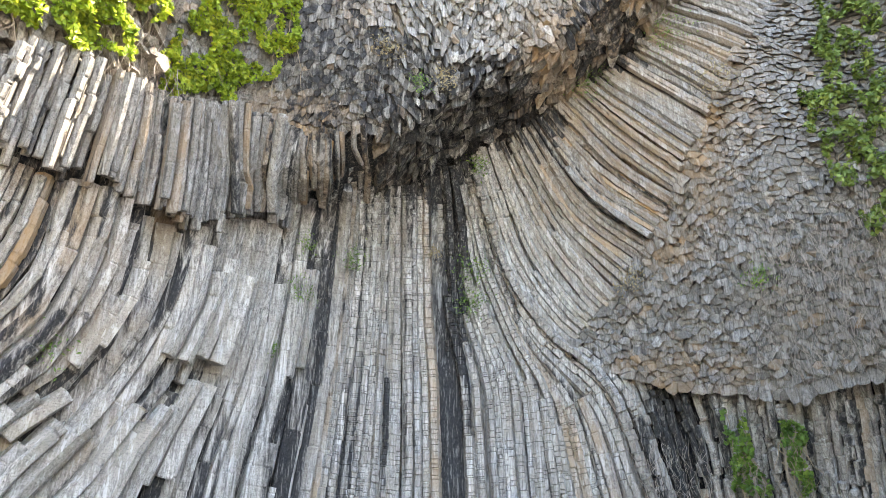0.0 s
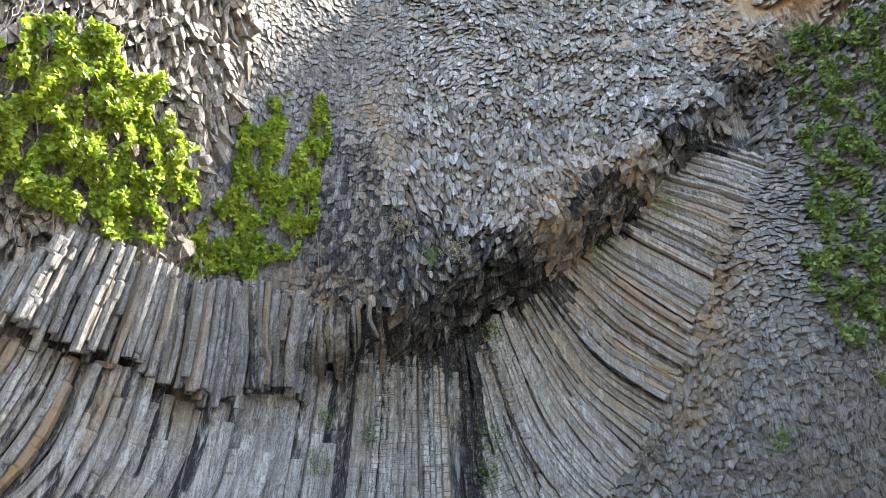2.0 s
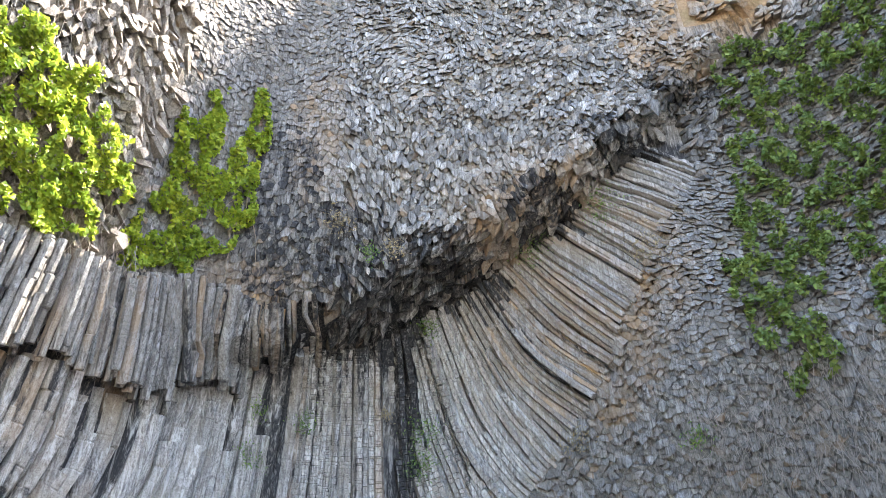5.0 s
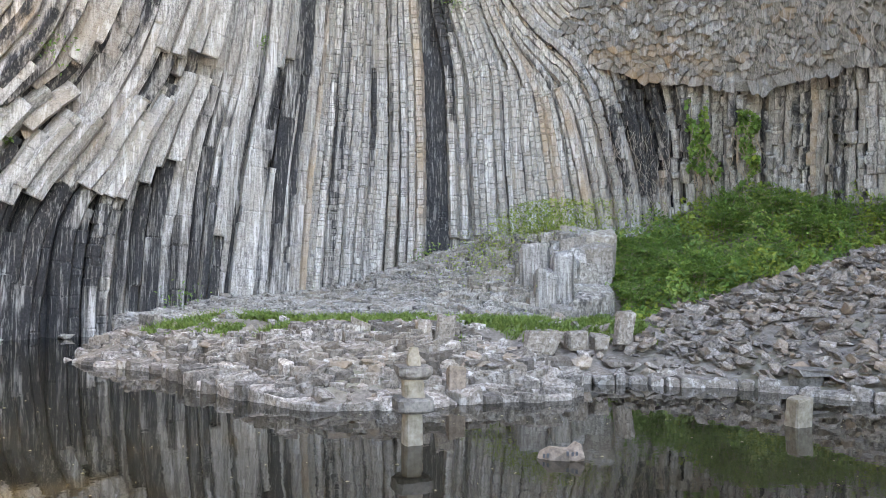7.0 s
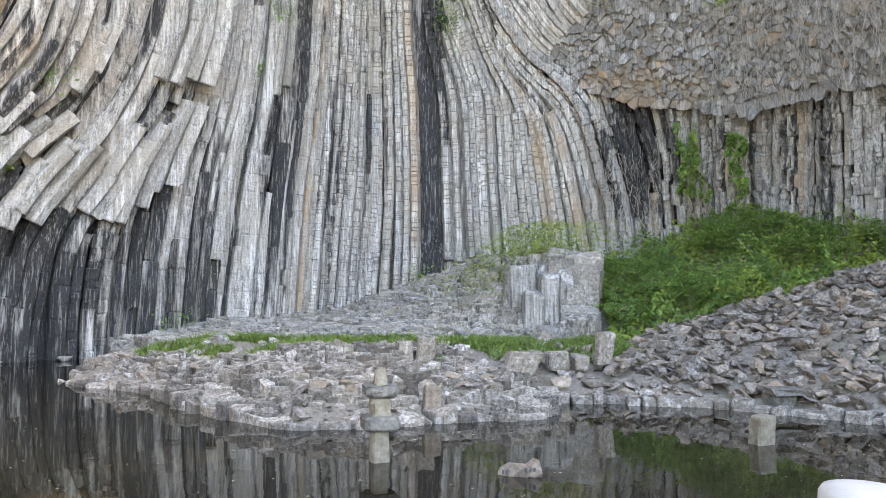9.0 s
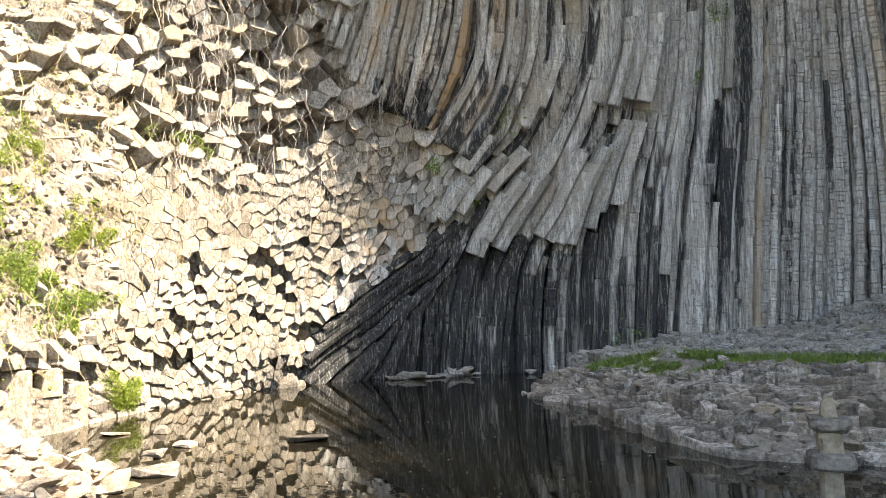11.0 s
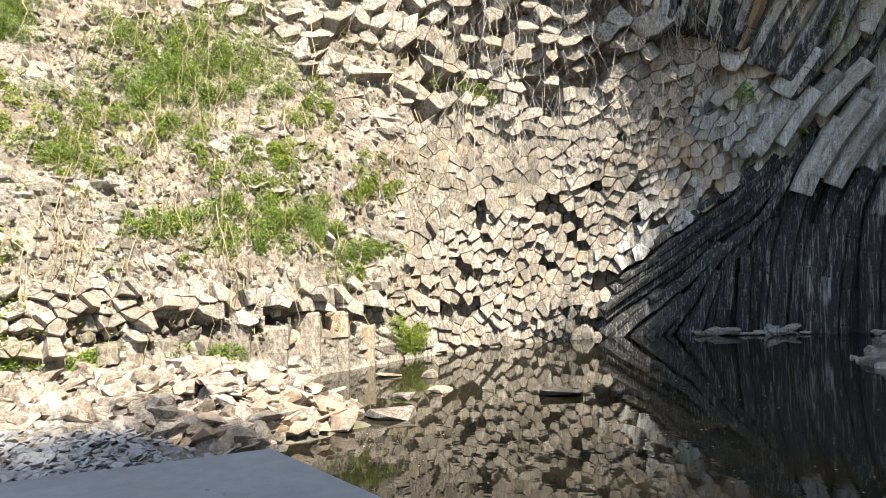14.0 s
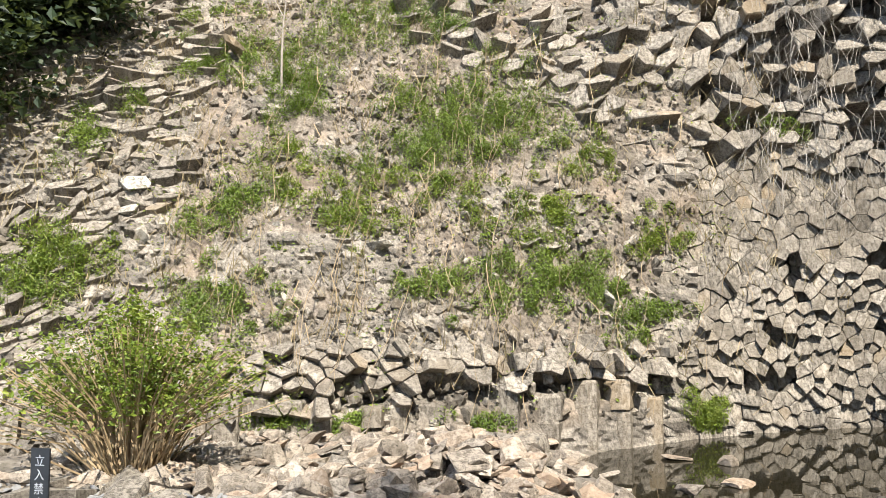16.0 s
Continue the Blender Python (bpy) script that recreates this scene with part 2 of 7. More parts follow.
def scree_material():
    """Pinkish grey soil with straw and grit; 'tone' holds a lightness in red and the share of bare rock in blue."""
    m, nt, bsdf, add, link = node_material("scree")
    geo = add("ShaderNodeNewGeometry").outputs["Position"]
    tone = add("ShaderNodeAttribute")
    tone.attribute_name = "tone"
    rgb = add("ShaderNodeSeparateColor")
    link(tone.outputs["Color"], rgb.inputs[0])
    fine = noise_node(add, link, geo, 16.0, 8, 0.75)
    mid = noise_node(add, link, geo, 3.0, 5, 0.65)
    big = noise_node(add, link, geo, 0.6, 4)
    soil = mix_color(add, link, ramp(add, link, fine, 0.36, 0.62), (0.11, 0.092, 0.076), (0.36, 0.31, 0.262))
    soil = mix_color(add, link, math_node(add, link, "MULTIPLY", ramp(add, link, big, 0.48, 0.66), 0.65), soil, (0.28, 0.215, 0.165))
    soil = mix_color(add, link, math_node(add, link, "MULTIPLY", ramp(add, link, mid, 0.55, 0.68), 0.5), soil, (0.42, 0.37, 0.30))
    rock = mix_color(add, link, ramp(add, link, fine, 0.38, 0.60), (0.15, 0.135, 0.118), (0.39, 0.35, 0.305))
    light = add("ShaderNodeVectorMath")
    light.operation = "SCALE"
    link(mix_color(add, link, rgb.outputs[2], soil, rock), light.inputs[0])
    link(rgb.outputs[0], light.inputs["Scale"])
    link(light.outputs[0], bsdf.inputs["Base Color"])
    bsdf.inputs["Roughness"].default_value = 0.92
    bsdf.inputs["Specular IOR Level"].default_value = 0.25
    b = add("ShaderNodeBump", Strength=0.9, Distance=0.06)
    link(math_node(add, link, "ADD", fine, mid), b.inputs["Height"])
    link(b.outputs[0], bsdf.inputs["Normal"])
    return m


SCREE = scree_material()
SLOPE_SOIL = soil_material("slope_soil", (0.10, 0.087, 0.075), (0.32, 0.285, 0.25))


def water_material():
    m, nt, bsdf, add, link = node_material("pond_water")
    geo = add("ShaderNodeNewGeometry").outputs["Position"]
    murk = noise_node(add, link, geo, 0.25, 4)
    link(mix_color(add, link, ramp(add, link, murk, 0.35, 0.65), (0.012, 0.0105, 0.007), (0.022, 0.019, 0.012)), bsdf.inputs["Base Color"])
    bsdf.inputs["Roughness"].default_value = 0.015
    bsdf.inputs["IOR"].default_value = 1.42
    wave = add("ShaderNodeMapping")
    wave.inputs["Scale"].default_value = (1.0, 1.0, 1.0)
    link(geo, wave.inputs["Vector"])
    b = add("ShaderNodeBump", Strength=0.06, Distance=0.02)
    link(noise_node(add, link, wave.outputs[0], 3.0, 2), b.inputs["Height"])
    link(b.outputs[0], bsdf.inputs["Normal"])
    return m


WATER = water_material()

# ---- the cliff's form ----
LEVELS = np.array([0.0, 5, 10, 15, 20, 27, 34])
PLAN = [  # bearing in degrees to the left of north, then the cliff's distance at each level
    # rows -80 and -60 are out of view, extended to cast shade
    (-80, 16, 16, 16.5, 17, 18, 20, 22),
    (-60, 20, 20, 20, 20, 21, 22, 23),
    (-45, 25, 25, 25, 24.5, 25, 25.5, 25.5),
    (-32, 29, 29, 27.5, 26, 27, 26.8, 26.2),
    (-20, 31, 31, 29, 27, 26, 26.5, 25.5),
    (-10, 31, 31, 30.5, 29.5, 27.8, 26.5, 25.5),
    (0, 30, 30.3, 30.5, 30.2, 28, 26, 26),
    (10, 29.2, 29.4, 29.3, 28.3, 26, 25, 24.5),
    (20, 27.5, 27.3, 26, 24.5, 22.8, 21.2, 20.5),
    (30, 26, 25.5, 23.3, 21.8, 20, 19, 19),
    (40, 24.3, 23.7, 22.7, 21.0, 18.8, 18, 19),
    (50, 20.7, 21.2, 21.6, 21.2, 19.4, 18.8, 20),
    (62, 15.4, 17.7, 20.3, 22.3, 23.5, 26, 30),
    (75, 12.2, 15.9, 19.4, 23, 27, 33, 40),
    (90, 11.2, 15, 19.3, 24, 29, 36, 44),
    (112, 11.0, 14.7, 19.3, 24.5, 30, 37, 46),
]
BEARINGS = np.array([p[0] for p in PLAN], float)
DIST = np.array([p[1:] for p in PLAN], float)
ROOF_AT = (-40, -32, -25, -15, -8, 0, 8, 14, 20)     # bearings
ROOF_Z = (34, 30.2, 26.6, 22.7, 20.9, 19.0, 16.6, 15.6, 15)   # where the overhanging mass begins
ROOF_OUT = (0.0, 0.7, 1.4, 2.6, 3.0, 3.5, 3.0, 1.2, 0.0)  # how far it stands out


def smooth01(x):
    x = np.clip(x, 0, 1)
    return x * x * (3 - 2 * x)


def hermite(xs, ys, x):
    """Smooth curve through the knots, columns of ys at once."""
    i = np.clip(np.searchsorted(xs, x) - 1, 0, len(xs) - 2)
    m = np.gradient(ys, xs, axis=0)
    h = xs[i + 1] - xs[i]
    t = np.clip((x - xs[i]) / h, 0, 1)
    if ys.ndim > 1:
        t, h = t[:, None], h[:, None]
    return ((2 * t**3 - 3 * t**2 + 1) * ys[i] + (t**3 - 2 * t**2 + t) * h * m[i]
            + (3 * t**2 - 2 * t**3) * ys[i + 1] + (t**3 - t**2) * h * m[i + 1])


def cliff_r(b, z):
    """Distance of the cliff face from the origin, by bearing and height (arrays)."""
    b, z = np.broadcast_arrays(np.asarray(b, float), np.asarray(z, float))
    shape = b.shape
    b, z = np.clip(b.ravel(), -80, 112), np.clip(z.ravel(), 0, 34)
    rows = hermite(BEARINGS, DIST, b)
    j = np.clip(np.searchsorted(LEVELS, z) - 1, 0, len(LEVELS) - 2)
    m = np.gradient(rows, LEVELS, axis=1)
    k = np.arange(len(b))
    h = LEVELS[j + 1] - LEVELS[j]
    t = (z - LEVELS[j]) / h
    r = ((2 * t**3 - 3 * t**2 + 1) * rows[k, j] + (t**3 - 2 * t**2 + t) * h * m[k, j]
         + (3 * t**2 - 2 * t**3) * rows[k, j + 1] + (t**3 - t**2) * h * m[k, j + 1])
    zj = np.interp(b, ROOF_AT, ROOF_Z)
    out = np.interp(b, ROOF_AT, ROOF_OUT)
    r = r - out * smooth01((z - zj) / (0.35 + 0.1 * out))
    return r.reshape(shape)


def cliff_xyz(b, z, off=0.0):
    """Points on the cliff face; off: metres out of it, towards the pond."""
    r = cliff_r(b, z) - off
    a = np.radians(b)
    return np.stack([-np.sin(a) * r, np.cos(a) * r, np.asarray(z, float) + 0 * r], -1)

RIM_AT = (-80, -45, -38, -32, -27, -23, -13, 0, 8, 13, 18, 22, 28, 34, 40, 46, 54, 62, 75, 90, 96, 99.6, 101.5, 104, 112)
RIM_Z = (29, 31.5, 33.4, 34.4, 34.3, 33.9, 33.0, 33.8, 33.6, 33, 31, 29.9, 30, 28, 25.6, 21.8, 20.5, 21, 22, 20, 14.5, 10.9, 9.4, 7.2, 3.4)


def rim_z(b):
    return np.interp(b, RIM_AT, RIM_Z)


def cliff_frame(b, z):
    """Point, outward normal, the way right and the way up along the face."""
    p = cliff_xyz(b, z)
    right = cliff_xyz(b - 0.4, z) - cliff_xyz(b + 0.4, z)
    up = cliff_xyz(b, z + 0.15) - cliff_xyz(b, z - 0.15)
    right /= np.linalg.norm(right, axis=-1, keepdims=True)
    n = np.cross(right, up)
    n /= np.linalg.norm(n, axis=-1, keepdims=True)
    return p, n, right, np.cross(n, right)


TABLE = cliff_xyz(np.arange(-80, 150.1, 0.5)[:, None], np.arange(-2, 36.1, 0.25)[None, :])


def face_point(b, z):
    """One point of the face, from the table."""
    i, j = min(max((b + 80) * 2, 0), 459), min(max((z + 2) * 4, 0), 151)
    i0, j0 = int(i), int(j)
    u, v = i - i0, j - j0
    return (TABLE[i0, j0] * (1 - u) + TABLE[i0 + 1, j0] * u) * (1 - v) + (TABLE[i0, j0 + 1] * (1 - u) + TABLE[i0 + 1, j0 + 1] * u) * v


def add_mesh(name, verts, faces, material, parent=None, tone=None, smooth=False):
    me = bpy.data.meshes.new(name)
    me.from_pydata(verts.tolist() if hasattr(verts, "tolist") else verts, [], faces)
    if tone is not None:
        layer = me.color_attributes.new("tone", "FLOAT_COLOR", "POINT")
        layer.data.foreach_set("color", np.asarray(tone, np.float32).ravel())
    if smooth:
        me.polygons.foreach_set("use_smooth", [True] * len(me.polygons))
    me.materials.append(material)
    ob = new(name, me)
    if parent is not None:
        ob.parent = parent
    return ob


class Bag:
    """Gathers many small pieces into one mesh."""

    def __init__(self):
        self.v, self.f, self.t, self.n = [], [], [], 0

    def add(self, verts, faces, tone=None):
        self.v.append(np.asarray(verts, float))
        self.f.extend([tuple(i + self.n for i in f) for f in faces])
        if tone is not None:
            self.t.append(np.tile(np.asarray(tone, float), (len(verts), 1)))
        self.n += len(verts)

    def build(self, name, material, parent=None):
        return add_mesh(name, np.concatenate(self.v), self.f, material, parent, np.concatenate(self.t) if self.t else None)


# Black water streaks, plus shade painted under overhangs, in the fissure and left corner.
DARK_ZONES = [
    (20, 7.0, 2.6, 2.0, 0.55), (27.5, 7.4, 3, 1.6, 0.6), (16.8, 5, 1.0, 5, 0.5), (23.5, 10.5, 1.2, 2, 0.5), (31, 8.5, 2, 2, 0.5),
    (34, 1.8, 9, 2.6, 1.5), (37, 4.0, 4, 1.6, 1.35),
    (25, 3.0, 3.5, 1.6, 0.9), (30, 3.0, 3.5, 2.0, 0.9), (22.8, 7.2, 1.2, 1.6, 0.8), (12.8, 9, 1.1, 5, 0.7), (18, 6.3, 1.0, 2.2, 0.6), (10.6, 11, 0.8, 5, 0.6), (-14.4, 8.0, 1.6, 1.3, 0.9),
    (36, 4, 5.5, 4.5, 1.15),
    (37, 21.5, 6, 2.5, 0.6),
    (23, 2.2, 8, 3, 0.45), (32, 5.5, 4, 3, 0.75), (12, 20.5, 3.6, 3.4, 0.7), (19, 9.5, 2, 4, 0.55),  # bearing, height, half-width, half-height, strength of the black (water stains and painted shade)
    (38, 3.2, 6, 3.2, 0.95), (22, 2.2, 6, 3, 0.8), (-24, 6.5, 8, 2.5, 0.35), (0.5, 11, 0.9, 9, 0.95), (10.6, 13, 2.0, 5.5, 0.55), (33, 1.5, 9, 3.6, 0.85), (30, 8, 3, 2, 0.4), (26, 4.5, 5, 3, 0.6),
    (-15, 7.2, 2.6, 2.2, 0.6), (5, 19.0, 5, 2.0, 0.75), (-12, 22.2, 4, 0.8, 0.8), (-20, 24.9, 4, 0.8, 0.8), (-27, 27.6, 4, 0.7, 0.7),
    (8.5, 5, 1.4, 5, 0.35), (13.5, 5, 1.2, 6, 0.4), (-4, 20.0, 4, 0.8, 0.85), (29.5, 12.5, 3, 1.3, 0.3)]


def stain_and_shade(b, z):
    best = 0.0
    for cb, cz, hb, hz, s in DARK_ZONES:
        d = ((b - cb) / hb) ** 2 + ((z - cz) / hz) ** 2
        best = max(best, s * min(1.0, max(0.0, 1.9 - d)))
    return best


ORANGE_ZONES = [(33.5, 10, 4, 3, 0.6),  # bearing, height, half-width, half-height, strength of the iron stain
    (-34, 33.5, 8, 3.4, 1.0), (-26, 29.5, 4, 1.6, 0.6), (-13, 19.5, 9, 4, 0.6), (-16, 15.5, 3.5, 1.6, 0.5), (37, 4.7, 2.5, 0.9, 0.8), (20, 13.2, 12, 1.0, 0.55),
    (12, 17.3, 5, 0.9, 0.6), (9.5, 24, 2.5, 3, 0.35), (-14, 10, 5, 0.9, 0.4), (27, 8, 3, 3, 0.3)]


def rust(b, z):
    best = 0.0
    for cb, cz, hb, hz, s in ORANGE_ZONES:
        d = ((b - cb) / hb) ** 2 + ((z - cz) / hz) ** 2
        best = max(best, s * min(1.0, max(0.0, 1.7 - d)))
    return best


# where the columns lie on their side: bearing, height, lean of the way up to the right in degrees
LEANS = np.array([
    (20, 2.6, 2), (22, 1.8, 2), (29, 1.2, 3), (24.5, 2.4, 6), (18, 4.6, 5), (28, 2.0, 8), (31.5, 1.6, 8), (12, 4, 2), (20.5, 4.6, 9),
    (2.9, 14, -2), (2.4, 8.4, -2), (9.5, 12.7, 2), (10.1, 8.1, 5), (13.4, 12.3, 4), (14.7, 8, 11), (19.2, 12.1, 1), (19.9, 10.2, 17),
    (23.7, 11.7, -2), (25.6, 9.6, 16), (28.1, 11.2, 5), (23.4, 8.1, 26), (30, 8.3, 35), (24.5, 9.2, 23), (27.4, 7.4, 50),
    (22.2, 7.5, 30), (26, 4.9, 35), (25.7, 1.4, -1), (33.3, 1.3, 2), (35.1, 3.2, 56), (36.5, 4.7, 62), (39.7, 1.9, 57), (15.8, 4, 6),
    (-3.6, 8.3, -2), (-3.5, 12.9, -20), (-8.6, 11.5, -49), (-5.7, 13.2, -35), (-14.1, 8.4, -15), (-19.7, 7.3, 0), (-24.4, 7.1, 2)])
LEANS_HIGH = np.array([
    (-14.1, 19.8, -40), (-23.1, 22.8, -50), (-5.9, 17.9, -28), (-2.4, 17.1, -19), (-10.2, 19.1, -38), (2, 16, -2), (-12, 16, -46),
    (24, 14.8, -5), (19.6, 15.6, -6), (14.7, 16.7, 6), (32.1, 13.6, 3), (30.1, 14.1, 4), (39, 10.5, 20), (35.5, 9.8, 15)])
LEAN_ALL = np.concatenate([LEANS, LEANS_HIGH])
LEAN_XY = np.radians(LEAN_ALL[:, 2])


def lean_at(b, z):
    w = 1.0 / (((LEAN_ALL[:, 0] - b) * 0.5) ** 2 + (LEAN_ALL[:, 1] - z) ** 2 + 0.15) ** 1.6
    return math.atan2(float((w * np.sin(LEAN_XY)).sum()), float((w * np.cos(LEAN_XY)).sum()))


LEDGE_AT = (7, 9.9, 11.1, 13.2, 13.8, 16.4, 18.8, 20.6, 23.5, 25.8, 29.8, 32.3, 36)
LEDGE_Z = (17.1, 16.8, 16.4, 15.8, 14.6, 14.3, 13.8, 13.0, 13.1, 13.0, 12.7, 12.65, 12.9)
BAND_TOP_AT = (7, 8.4, 12.1, 15.8, 19.3, 24.2, 32.9, 36)
BAND_TOP_Z = (17.3, 17.6, 17.1, 17.3, 17.1, 16.1, 15.6, 15.0)
END_LOW_AT = (-60, -45, -27, -21.6, -14.8, -9.7, -8.6)
END_LOW_Z = (9.5, 9.3, 9.3, 9.0, 9.7, 10.8, 11.6)
END_TOP_AT = (-60, -32.8, -27, -23, -17.8, -15.2, -12, -8.6)
END_TOP_Z = (28, 27.5, 23.5, 21, 17.1, 15.1, 13.5, 11.6)
LEFT_END_Z = (-2, 0.7, 2.1, 4.2, 6.2, 7.6, 9.1, 11.2, 13, 15.5, 16.4, 24, 28, 34)
LEFT_END_AT = (43.3, 43, 41.5, 35.0, 28.5, 32.5, 39, 41.5, 38, 33.5, 25.5, 23.3, 25.4, 25)


def zone_of(b, z):
    """low: standing columns; band: the columns over the ledge; ends: where they point out of the face; roof; slope."""
    if b > np.interp(z, LEFT_END_Z, LEFT_END_AT):
        return "slope" if z < 12 or b > 52 else "crag"
    if -60 < b < -8.6 and np.interp(b, END_LOW_AT, END_LOW_Z) < z < np.interp(b, END_TOP_AT, END_TOP_Z):
        return "ends"
    if b < -26 and z > np.interp(b, END_TOP_AT, END_TOP_Z):
        return "roof"
    if b > 7:
        if z > np.interp(b, BAND_TOP_AT, BAND_TOP_Z):
            return "roof"
        if z > np.interp(b, LEDGE_AT, LEDGE_Z):
            return "band"
        return "low"
    return "roof" if z > np.interp(b, ROOF_AT, ROOF_Z) + 0.1 else "low"


FOOT_AT = (-60, -45, -30, -24, -17, -9, -0.6, 1.4, 9, 16.7, 19, 45)
FOOT_Z = (4, 4, 3.6, 3.0, 3.4, 3.6, 3.2, 1.6, 1.0, 0.3, -0.4, -0.4)


def grow(b0, z0, step, inside, steps):
    """Follow the lean of the columns from one place."""
    out = []
    b, z = b0, z0
    for _ in range(steps):
        a = lean_at(b, z)
        p = face_point(b, z)
        b -= math.degrees(math.sin(a) * step / math.hypot(p[0], p[1]))
        z += math.cos(a) * step
        if not inside(b, z):
            break
        out.append((b, z))
    return out


def trace_columns(zone, bearings, heights, width, seed, tries):
    """Evenly spaced lines along the columns' lean within one zone."""
    r = random.Random(seed)
    cell = {}
    lines = []

    def near(p, limit):
        k = (int(p[0] // 1), int(p[1] // 1), int(p[2] // 1))
        for i in (-1, 0, 1):
            for j in (-1, 0, 1):
                for m in (-1, 0, 1):
                    for q in cell.get((k[0] + i, k[1] + j, k[2] + m), ()):
                        if (q[0] - p[0]) ** 2 + (q[1] - p[1]) ** 2 + (q[2] - p[2]) ** 2 < limit * limit:
                            return True
        return False

    def inside(b, z):
        return bearings[0] < b < bearings[1] and np.interp(b, FOOT_AT, FOOT_Z) < z and zone_of(b, z) == zone

    for _ in range(tries):
        b0, z0 = r.uniform(*bearings), r.uniform(*heights)
        w = width(b0, z0) * r.uniform(0.8, 1.15)
        if near(face_point(b0, z0), 0.8 * w) or not inside(b0, z0):
            continue

        def free(b, z):
            return inside(b, z) and not near(face_point(b, z), 0.6 * w)
        path = grow(b0, z0, -0.3, free, 90)[::-1] + [(b0, z0)] + grow(b0, z0, 0.3, free, 90)
        if len(path) < 3:
            continue
        for b, z in path:
            p = tuple(face_point(b, z))
            cell.setdefault((int(p[0] // 1), int(p[1] // 1), int(p[2] // 1)), []).append(p)
        lines.append((np.array(path), w * 1.06))
    return lines


def column_mesh(path, w, r, joint, out, taper=0.0):
    """One jointed basalt column along a line on the face: a five-sided front with a groove at each joint."""
    b, z = path[:, 0], path[:, 1]
    p, n, right, up = cliff_frame(b, z)
    d = np.gradient(p, axis=0) if len(p) > 1 else up
    d /= np.linalg.norm(d, axis=1, keepdims=True)
    side = np.cross(d, n)
    side /= np.linalg.norm(side, axis=1, keepdims=True)
    n = np.cross(side, d)
    s = np.concatenate([[0], np.cumsum(np.linalg.norm(np.diff(p, axis=0), axis=1))])
    skew = r.uniform(-0.2, 0.2)
    fl, fr = r.uniform(0.18, 0.55), r.uniform(0.18, 0.55)
    shape = np.array([(-0.50, -0.9), (-0.53, -0.22), (-0.27 + skew, fl), (0.27 + skew, fr), (0.53, -0.22), (0.50, -0.9)]) * w
    cuts = [0.0]
    while cuts[-1] < s[-1]:
        cuts.append(cuts[-1] + joint * r.choice((0.4, 0.7, 1.0, 1.3, 2.2)))
    cuts[-1] = s[-1]
    verts, rings = [], []
    groove = min(0.05, joint * 0.12)

    def ring(at, scale, dx, dn):
        c = [np.interp(at, s, p[:, k]) for k in range(3)]
        sn = [np.interp(at, s, side[:, k]) for k in range(3)]
        nn = [np.interp(at, s, n[:, k]) for k in range(3)]
        k = scale * (1 - taper * at / max(s[-1], 1))
        rings.append(len(verts))
        for x, y in shape:
            verts.append([c[i] + sn[i] * (x * k + dx) + nn[i] * (y * (k if y > 0 else 1) + out + dn) for i in range(3)])

    for a, e in zip(cuts[:-1], cuts[1:]):
        wild = 2.2 if b[0] < -12 and z[0] < 9 else 1.0
        dx, dn = r.gauss(0, 0.009 if joint < 0.3 else 0.02) * wild, r.gauss(0, 0.016 if joint < 0.3 else 0.025) * wild
        k = r.uniform(0.95, 1.04)
        g = min(groove, (e - a) * 0.3)
        ring(a, k * (0.92 if joint < 0.3 else 0.95), dx, dn - (0.028 if joint < 0.3 else 0.018))
        ring(a + g, k, dx, dn)
        if e - a > 0.9:
            ring((a + e) / 2, k * r.uniform(0.98, 1.02), dx, dn + r.gauss(0, 0.012))
        ring(e - g, k, dx, dn)
    faces = []
    m = len(shape)
    for q0, q1 in zip(rings[:-1], rings[1:]):
        for i in range(m - 1):
            faces.append((q0 + i, q0 + i + 1, q1 + i + 1, q1 + i))
    faces.append(tuple(range(rings[0] + m - 1, rings[0] - 1, -1)))
    faces.append(tuple(range(rings[-1], rings[-1] + m)))
    return np.array(verts), faces


def column_streaks(tone, count, r, path=None):
    """Black and pale runs that follow the column: each of its six long edges has its own."""
    rings = count // 6
    out = np.tile(np.asarray(tone, float), (count, 1)).reshape(rings, 6, 4)
    if path is not None:
        local = [stain_and_shade(*path[int(k / max(1, rings - 1) * (len(path) - 1))]) for k in range(rings)]
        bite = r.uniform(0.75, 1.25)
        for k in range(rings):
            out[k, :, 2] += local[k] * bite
    for e in range(6):
        level = r.choice((-0.3, -0.2, -0.1, 0.0, 0.1, 0.35))
        for k in range(rings):
            level = min(0.8, max(-0.3, level + r.gauss(0, 0.04)))
            out[k, e, 2] = min(1, max(0, out[k, e, 2] + level))
    return out.reshape(-1, 4)


def column_tone(path, r):
    b, z = path[len(path) // 2]
    black = r.uniform(0.3, 0.7) if r.random() < (0.05 if b < 7 else 0.24) else r.uniform(0, 0.15)
    # the band over the ledge is toned darker, partly to hold back its sunlight
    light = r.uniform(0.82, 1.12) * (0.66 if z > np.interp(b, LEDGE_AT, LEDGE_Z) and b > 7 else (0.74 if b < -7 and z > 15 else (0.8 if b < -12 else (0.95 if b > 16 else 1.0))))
    return (light, rust(b, z) * r.uniform(0, 1) + (0.4 if r.random() < 0.07 else 0.05 * r.random()), min(1, black), 1)


# ---- cliff face ----
ROOF_SOIL = (-27.5, 30.4)      # past this bearing and height the rock under the rim is bare ochre soil


